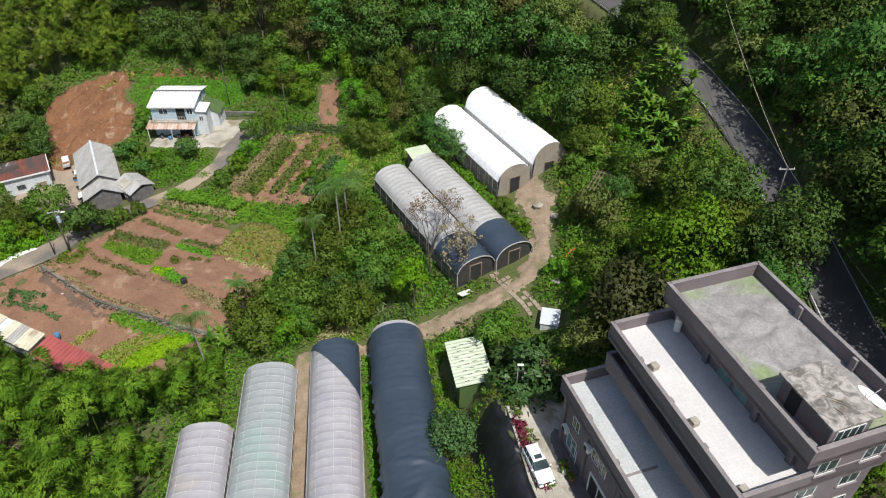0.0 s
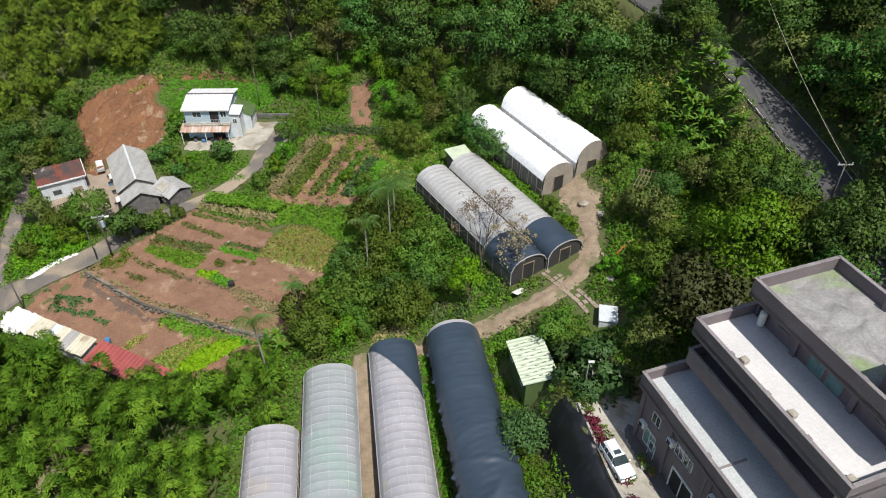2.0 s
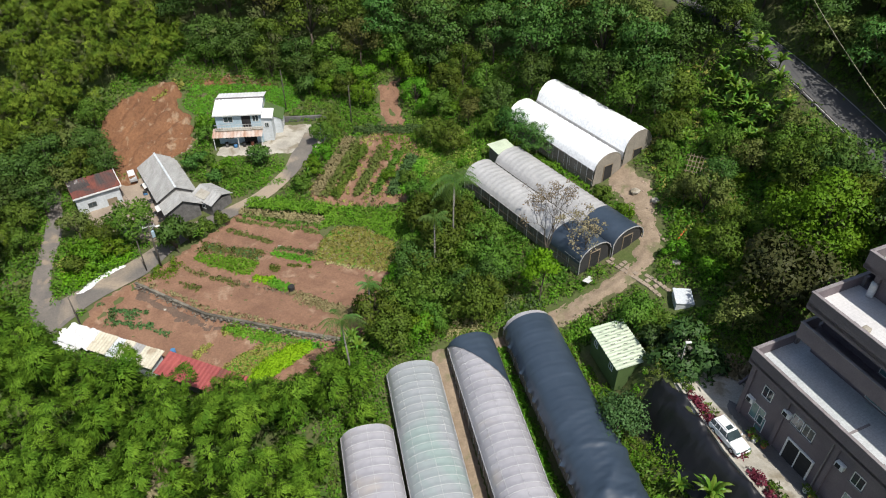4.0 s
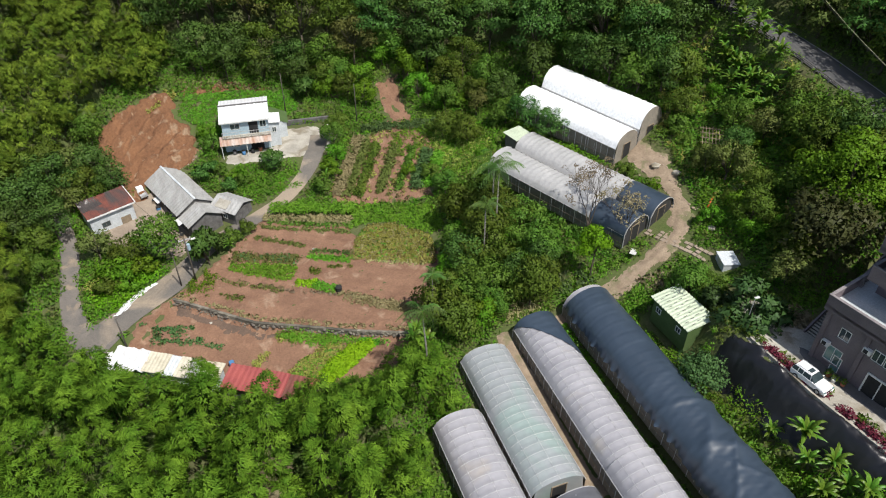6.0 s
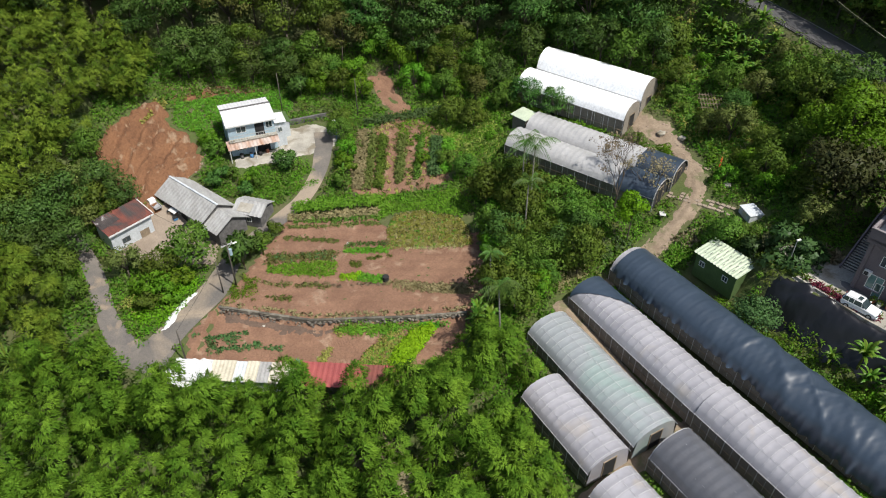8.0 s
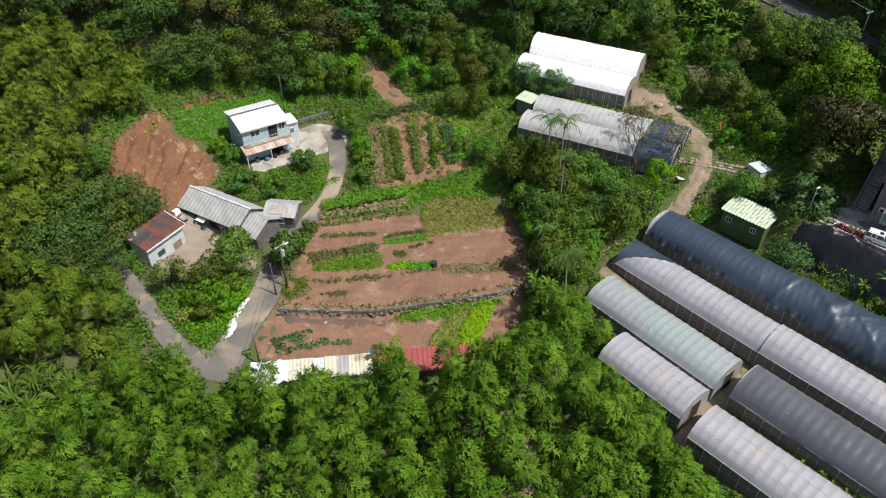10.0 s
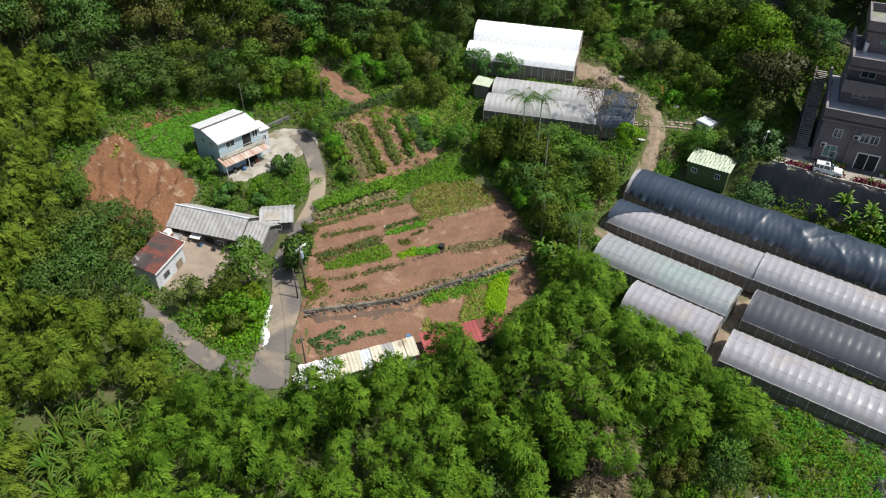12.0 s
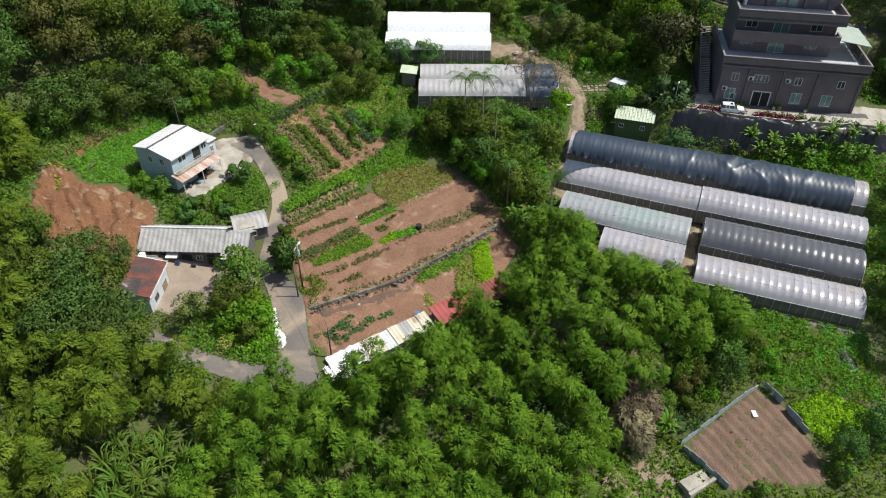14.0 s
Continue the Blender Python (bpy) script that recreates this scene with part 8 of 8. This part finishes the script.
def car(m):
    """A white estate-like off-roader with a roof rack."""
    c = thing("car", m, "white off-road car with roof rails parked on the forecourt", "car")
    # x across, y forward
    prof = [(-2.12, 0.42), (-2.18, 0.75), (-2.14, 1.02), (-2.02, 1.08), (0.72, 1.06), (1.02, 1.02), (1.95, 0.92), (2.14, 0.78), (2.18, 0.45), (2.05, 0.32), (-2.0, 0.32)]
    bm = bmesh.new()
    me = Shape().prism(prof, -0.86, 0.86).mesh("body", M_CARPAINT)
    me.transform(Matrix(((0, 1, 0, 0), (1, 0, 0, 0), (0, 0, 1, 0), (0, 0, 0, 1))))
    bm.from_mesh(me)
    bmesh.ops.recalc_face_normals(bm, faces=bm.faces[:])
    bmesh.ops.bevel(bm, geom=bm.edges[:], offset=0.07, segments=2, affect="EDGES")
    bm.to_mesh(me)
    bm.free()
    body = part("body", me, None, c)
    cab = Shape().add([(sx * w, y, z) for z, w, y0, y1 in ((1.04, 0.83, -2.05, 0.85), (1.62, 0.66, -1.85, 0.15)) for sx, y in ((-1, y0), (1, y0), (1, y1), (-1, y1))],
                      [(3, 2, 1, 0), (4, 5, 6, 7), (0, 1, 5, 4), (1, 2, 6, 5), (2, 3, 7, 6), (3, 0, 4, 7)])
    part("cabin_glass", cab, M_GLASS, c, "dark tinted windows", bevel=0.03)
    part("roof", Shape().add([(sx * w, y, z) for z, w, y0, y1 in ((1.60, 0.68, -1.88, 0.16), (1.68, 0.62, -1.80, 0.05)) for sx, y in ((-1, y0), (1, y0), (1, y1), (-1, y1))],
                             [(3, 2, 1, 0), (4, 5, 6, 7), (0, 1, 5, 4), (1, 2, 6, 5), (2, 3, 7, 6), (3, 0, 4, 7)]), M_CARPAINT, c)
    part("sunroof", Shape().box(-0.38, 0.38, -0.55, -0.05, 1.675, 1.69), M_GLASS, c, "dark sunroof")
    for sx in (-1, 1):
        part("roof_rail", Shape().tube([(sx * 0.56, -1.7, 1.68), (sx * 0.56, -1.6, 1.76), (sx * 0.56, -0.1, 1.76), (sx * 0.56, 0.0, 1.68)], 0.025, sides=5), M_STEEL, c)
        for y0, y1 in ((-0.75, -0.68), (-1.35, -1.28), (0.3, 0.36)):
            part("pillar", Shape().add([(sx * 0.85, y0, 1.04), (sx * 0.85, y1, 1.04), (sx * 0.69, y1 - 0.2 * (y0 > 0), 1.62), (sx * 0.69, y0 - 0.2 * (y0 > 0), 1.62)], [(0, 1, 2, 3)]), M_CARPAINT, c)
        part("headlight", Shape().box(sx * 0.72 - 0.16, sx * 0.72 + 0.16, 2.08, 2.2, 0.68, 0.84), M_GLASS_TEAL, c, bevel=0.02)
        part("tail_light", Shape().box(sx * 0.74 - 0.09, sx * 0.74 + 0.09, -2.2, -2.1, 0.75, 1.1), M_RED_ROOF, c)
        part("mirror", Shape().box(sx * 0.98 - 0.1, sx * 0.98 + 0.1, 0.55, 0.7, 1.05, 1.2), M_CARPAINT, c, bevel=0.03)
        for y in (-1.35, 1.38):
            w = part("wheel", Shape().tube([(sx * 0.70, y, 0.33), (sx * 0.90, y, 0.33)], 0.34, sides=16), M_RUBBER, c, "black tyre")
            part("rim", Shape().tube([(sx * 0.88, y, 0.33), (sx * 0.915, y, 0.33)], 0.2, sides=12), M_STEEL, w)
    part("front_bumper", Shape().box(-0.84, 0.84, 2.12, 2.26, 0.34, 0.6), M_CARPAINT, c, bevel=0.05)
    part("grille", Shape().box(-0.45, 0.45, 2.17, 2.21, 0.66, 0.82), M_DARK, c)
    return c


car(along((7.75, 37.8), (9.0, 33.9), ground_z(9.0, 35.6) + 0.13) @ pose(0, 2.05, 0) @ Matrix.Diagonal((0.88, 0.88, 0.88, 1)))
truck = thing("small_truck", pose(-60.2, 95.9, ground_z(-60.2, 95.9) + 0.1, 0, 0, 25) @ Matrix.Diagonal((0.8, 0.8, 0.8, 1)), "small white farm truck parked behind the farmhouse", "truck")
part("cab", Shape().add([(-0.65, 0.2, 0.4), (0.65, 0.2, 0.4), (0.65, 1.5, 0.4), (-0.65, 1.5, 0.4), (-0.6, 0.25, 1.6), (0.6, 0.25, 1.6), (0.6, 1.1, 1.6), (-0.6, 1.1, 1.6)], [(3, 2, 1, 0), (4, 5, 6, 7), (0, 1, 5, 4), (1, 2, 6, 5), (2, 3, 7, 6), (3, 0, 4, 7)]), M_CARPAINT, truck, bevel=0.05)
part("bed", Shape().box(-0.68, 0.68, -1.6, 0.15, 0.45, 0.55).box(-0.68, -0.62, -1.6, 0.15, 0.55, 0.85).box(0.62, 0.68, -1.6, 0.15, 0.55, 0.85).box(-0.68, 0.68, -1.6, -1.54, 0.55, 0.85), M_STEEL, truck)
part("windscreen", Shape().add([(-0.55, 1.46, 0.95), (0.55, 1.46, 0.95), (0.52, 1.14, 1.55), (-0.52, 1.14, 1.55)], [(0, 1, 2, 3)]), M_GLASS, truck)
for x in (-0.6, 0.6):
    for y in (-1.1, 1.0):
        part("wheel", Shape().tube([(x - 0.08, y, 0.28), (x + 0.08, y, 0.28)], 0.28, sides=12), M_RUBBER, truck)

# sheet fence of the small plot
for k, line in enumerate(([(-49.6, 26.9), (-41.6, 22.9), (-38.4, 21.0)], [(-37.9, 20.4), (-39.6, 18.2)], [(-40.2, 17.6), (-42.4, 15.0)], [(-52.6, 21.2), (-49.9, 26.6)])):
    fe = thing("sheet_fence", pose(*line[0], ground_z(*line[0])), "low fence of weathered grey-blue metal sheets round the plot", "fence")
    for a, b in zip(line, line[1:]):
        n = max(1, int(math.dist(a, b) / 0.95))
        for i in range(n):
            p, q = [(a[0] + (b[0] - a[0]) * (i + e) / n, a[1] + (b[1] - a[1]) * (i + e) / n) for e in (0, 0.97)]
            z = ground_z(*p) - fe.location.z
            hh = 1.0 + 0.15 * math.sin(i * 2.3)
            s4 = strip((p[0] - line[0][0], p[1] - line[0][1]), (q[0] - line[0][0], q[1] - line[0][1]), 0.05)
            part("sheet", Shape().add([(x, y, zz) for zz in (z - 0.3, z + hh) for x, y in s4], [(3, 2, 1, 0), (4, 5, 6, 7), (0, 1, 5, 4), (1, 2, 6, 5), (2, 3, 7, 6), (3, 0, 4, 7)]), mat("grey_blue_sheet", (0.36, 0.42, 0.46), (0.22, 0.27, 0.30), 0.7, 6, 0.7, 0.3), fe)
steps = thing("concrete_steps", pose(-53.4, 24.4, ground_z(-53.4, 24.4), 0, 0, 150), "weathered concrete steps and blocks beside the plot", "steps")
for k in range(4):
    part("step", Shape().box(-1.8 + k * 0.9, -0.9 + k * 0.9, -0.7, 0.7, -0.4, 0.35 + 0.2 * k), M_CONC, steps, bevel=0.04)
part("side_block", Shape().box(-2.0, 1.9, 0.72, 1.1, -0.4, 0.8), M_CONC, steps, bevel=0.04)
crop("weed_row", [(-52.6, 33.0), (-50.2, 30.2), (-50.8, 27.2), (-52.8, 24.4), (-58.6, 24.5), (-62.4, 30.8), (-56.2, 34.5)], 0.7, 0.45, "bright", "green weeds over the sandy ground", 194, 30, 0.26, 0.8, thin=0.8)
for k in range(6):
    o = 0.9 + 1.15 * k
    crop("seedling_row", row((-39.4 - 0.81 * o, 20.6 + 0.4 * o), (-44.2 - 0.81 * o, 14.6 + 0.59 * o), 0.35), 0.7, 0.13, "mid", "thin row of seedlings on the plot", 200 + k, 12, 0.12, 0.6, thin=0.5)
box_w = thing("white_board", pose(-42.2, 20.6, ground_z(-42.2, 20.6) + 0.2, 0, 0, 30), "small white board lying on the plot", "board")
part("board_sheet", Shape().box(-0.45, 0.45, -0.25, 0.25, 0, 0.05), M_FRAME, box_w)
# a stake trellis on the slope
tre = thing("trellis", pose(20.6, 75.4, ground_z(20.6, 75.4) + 0.6, 0, 0, -28), "weathered stake trellis on the overgrown slope", "trellis")
for i in range(8):
    part("stake", Shape().tube([(-1.6 + i * 0.45, -2.6, 0.5), (-1.4 + i * 0.45, 2.6, 1.3)], 0.04, sides=4), M_WOOD, tre)
for i in range(5):
    part("crossbar", Shape().tube([(-1.8, -2.3 + i * 1.1, 0.58 + i * 0.17), (1.9, -2.4 + i * 1.1, 0.55 + i * 0.17)], 0.05, sides=4), M_FRAME if i == 0 else M_WOOD, tre)
for x, y in ((-1.5, -2.3), (1.6, -2.3), (-1.4, 2.2), (1.7, 2.2)):
    part("post", Shape().tube([(x, y, -1.2), (x, y, 0.7 + 0.16 * (y + 2.3))], 0.06, sides=5), M_WOOD, tre)
pipe = thing("orange_pipe", pose(15.4, 65.9, ground_z(15.4, 65.9) + 0.15, 0, 0, 40), "bent orange pipe lying beside the track", "pipe")
part("pipe_body", Shape().tube([(-0.8, 0, 0), (-0.1, 0, 0.5), (0.5, 0, 0.75), (1.0, 0, 0.6)], 0.12, sides=8), M_ORANGE, pipe, smooth=True)
# beside the grey greenhouse front
plank = thing("board", pose(2.9, 61.9, ground_z(2.9, 61.9) + 0.5, 0, 22, 52), "long pale board leaning beside the greenhouse front", "board")
part("board_sheet", Shape().box(-1.5, 1.5, -0.4, 0.4, 0, 0.06), M_FRAME, plank)
tk = thing("water_tank", pose(-7.6, 66.8, ground_z(-7.6, 66.8)), "black plastic water tank beside the greenhouse", "water tank")
part("tank_body", Shape().tube([(0, 0, 0), (0, 0, 0.15), (0, 0, 1.1), (0, 0, 1.3)], 0.6, 0.52, 16), M_RUBBER, tk, smooth=True)
part("lid", Shape().tube([(0, 0, 1.3), (0, 0, 1.38)], 0.3, sides=12), M_RUBBER, tk)
# courtyard and yard
rw = thing("retaining_wall", pose(-38, 109.2, 4.2), "low dark retaining wall behind the courtyard", "wall", kind="structure")
part("wall_body", Shape().box(-0.5, 7.5, 0, 0.35, -0.5, 1.0), M_BRICKWALL, rw, bevel=0.03)
sink = thing("stone_trough", pose(-41.4, 99.4, 4.3, 0, 0, 15), "grey concrete trough in front of the canopy", "trough")
part("basin", Shape().box(-0.6, 0.6, -0.4, 0.4, 0, 0.7).box(-0.45, 0.45, -0.25, 0.25, 0.7, 0.72), M_CONC, sink, bevel=0.03)
for k, (x, y) in enumerate(((-43.4, 101.4), (-44.8, 101.2), (-46.2, 101.6), (-42.2, 101.8))):
    dr = thing("barrel", pose(x, y, 4.25), "dark plastic barrel under the canopy", "barrel", "canopy barrels")
    part("barrel_body", Shape().tube([(0, 0, 0), (0, 0, 0.4), (0, 0, 0.8)], 0.28, sides=12), (M_RUBBER, M_BLUE_PL, M_BRICKWALL, M_TERRA)[k], dr, smooth=True)
    part("barrel_lid", Shape().tube([(0, 0, 0.8), (0, 0, 0.85)], 0.29, sides=12), M_RUBBER, dr)
for k, y in enumerate((3.9, 5.4, 7.4, 10.2, 12.4)):
    p = lh.matrix_world @ Vector((3.4 + 0.15 * (k % 2), y, 0))
    bx = thing("crate", pose(p.x, p.y, ground_z(p.x, p.y) + 0.1, 0, 0, 20 * k), "small crate and clutter by the farmhouse wall", "crate", "yard clutter")
    part("crate_body", Shape().box(-0.3, 0.3, -0.25, 0.25, 0, 0.4), (M_WOOD, M_BLUE_PL, M_BRICKWALL, M_STEEL, M_WOOD)[k], bx, bevel=0.02)
    part("crate_rim", Shape().box(-0.33, 0.33, -0.28, 0.28, 0.4, 0.45), M_RUBBER, bx)
for k, (u, v) in enumerate(((3.2, -0.5), (3.9, -0.7), (4.7, -0.4), (9.6, -0.4), (10.3, -0.6), (14.4, -0.5))):
    p = bld.matrix_world @ Vector((u, v, 0))
    pt = thing("flower_pot", pose(p.x, p.y, ground_z(p.x, p.y) + 0.12), "clay pot with a green plant before the building", "flower pot", "potted plants")
    part("pot", Shape().tube([(0, 0, 0), (0, 0, 0.42)], 0.2, 0.28, 10), (M_TERRA, M_FRAME)[k % 2], pt)
    v_, f_, n_ = leaf_clumps(np.random.default_rng(k), np.array([[0, 0, 0.6]]), np.array([0.35]), 60, 0.2)
    part("plant", raw_mesh("plant", v_, f_, M_LEAF["mid"], normals=n_), None, pt)
fb = thing("barrel", pose(-48.2, 61.6, ground_z(-48.2, 61.6) + 0.1), "blue plastic barrel at the edge of the field", "barrel")
part("barrel_body", Shape().tube([(0, 0, 0), (0, 0, 0.5), (0, 0, 0.9)], 0.3, sides=12), M_BLUE_PL, fb, smooth=True)
part("barrel_lid", Shape().tube([(0, 0, 0.9), (0, 0, 0.95)], 0.31, sides=12), M_BLUE_PL, fb)
kerb = thing("kerb", pose(0, 0, 0), "low pale concrete kerb along the forecourt edge", "kerb", kind="structure")
edge = [(6.2, 42.6), (6.9, 38.6), (7.6, 34.6), (9.7, 27.2), (12.2, 20.6), (14.8, 14.2)]
for a, b in zip(edge, edge[1:]):
    n = int(math.dist(a, b) / 1.2)
    for i in range(n):
        p, q = [(a[0] + (b[0] - a[0]) * (i + e) / n, a[1] + (b[1] - a[1]) * (i + e) / n) for e in (0, 0.98)]
        z = ground_z(*p)
        part("kerb_stone", Shape().add([(x, y, zz) for zz in (z - 0.3, z + 0.35) for x, y in strip(p, q, 0.22)], [(3, 2, 1, 0), (4, 5, 6, 7), (0, 1, 5, 4), (1, 2, 6, 5), (2, 3, 7, 6), (3, 0, 4, 7)]), M_CONC, kerb)
patch("blue_sheet", [(-28.4, 14.2), (-27.2, 13.0), (-30.8, 10.8), (-32.0, 11.8)], M_TARP, "dark plastic sheet beside the last greenhouse", "plastic sheet", 0.2, 0.25, 0.06, ragged=0.2, kind="")
patch("ground_sheet", [(-28.4, 30.5), (-27.6, 30.8), (-24.6, 12.0), (-25.4, 11.8)], M_TARP, "black plastic strip along the greenhouse foot", "plastic sheet", 0.15, 0.25, 0.04, ragged=0.15, kind="")

# worn slab path from the grey greenhouse to the track
slab_path = thing("slab_path", pose(8.7, 61, 0), "path of worn pale paving slabs on dirt", "path", kind="structure")
rs = random.Random(9)
for (x0, y0), (x1, y1) in zip(SLABS, SLABS[1:]):
    t = math.atan2(y1 - y0, x1 - x0)
    n = int(math.dist((x0, y0), (x1, y1)) / 0.62)
    for i in range(n):
        for e in (-0.62, 0.0, 0.62):
            if rs.random() < 0.3:
                continue
            x, y = x0 + (x1 - x0) * i / n - e * math.sin(t), y0 + (y1 - y0) * i / n + e * math.cos(t)
            s = part("slab", Shape().box(-0.28, 0.28, -0.28, 0.28, -0.15, 0.10), M_YARD, slab_path, bevel=0.03)
            s.location = (x - 8.7, y - 61, ground_z(x, y) + rs.uniform(0.0, 0.03))
            s.rotation_euler = (rs.uniform(-0.05, 0.05), rs.uniform(-0.05, 0.05), t + rs.uniform(-0.12, 0.12))
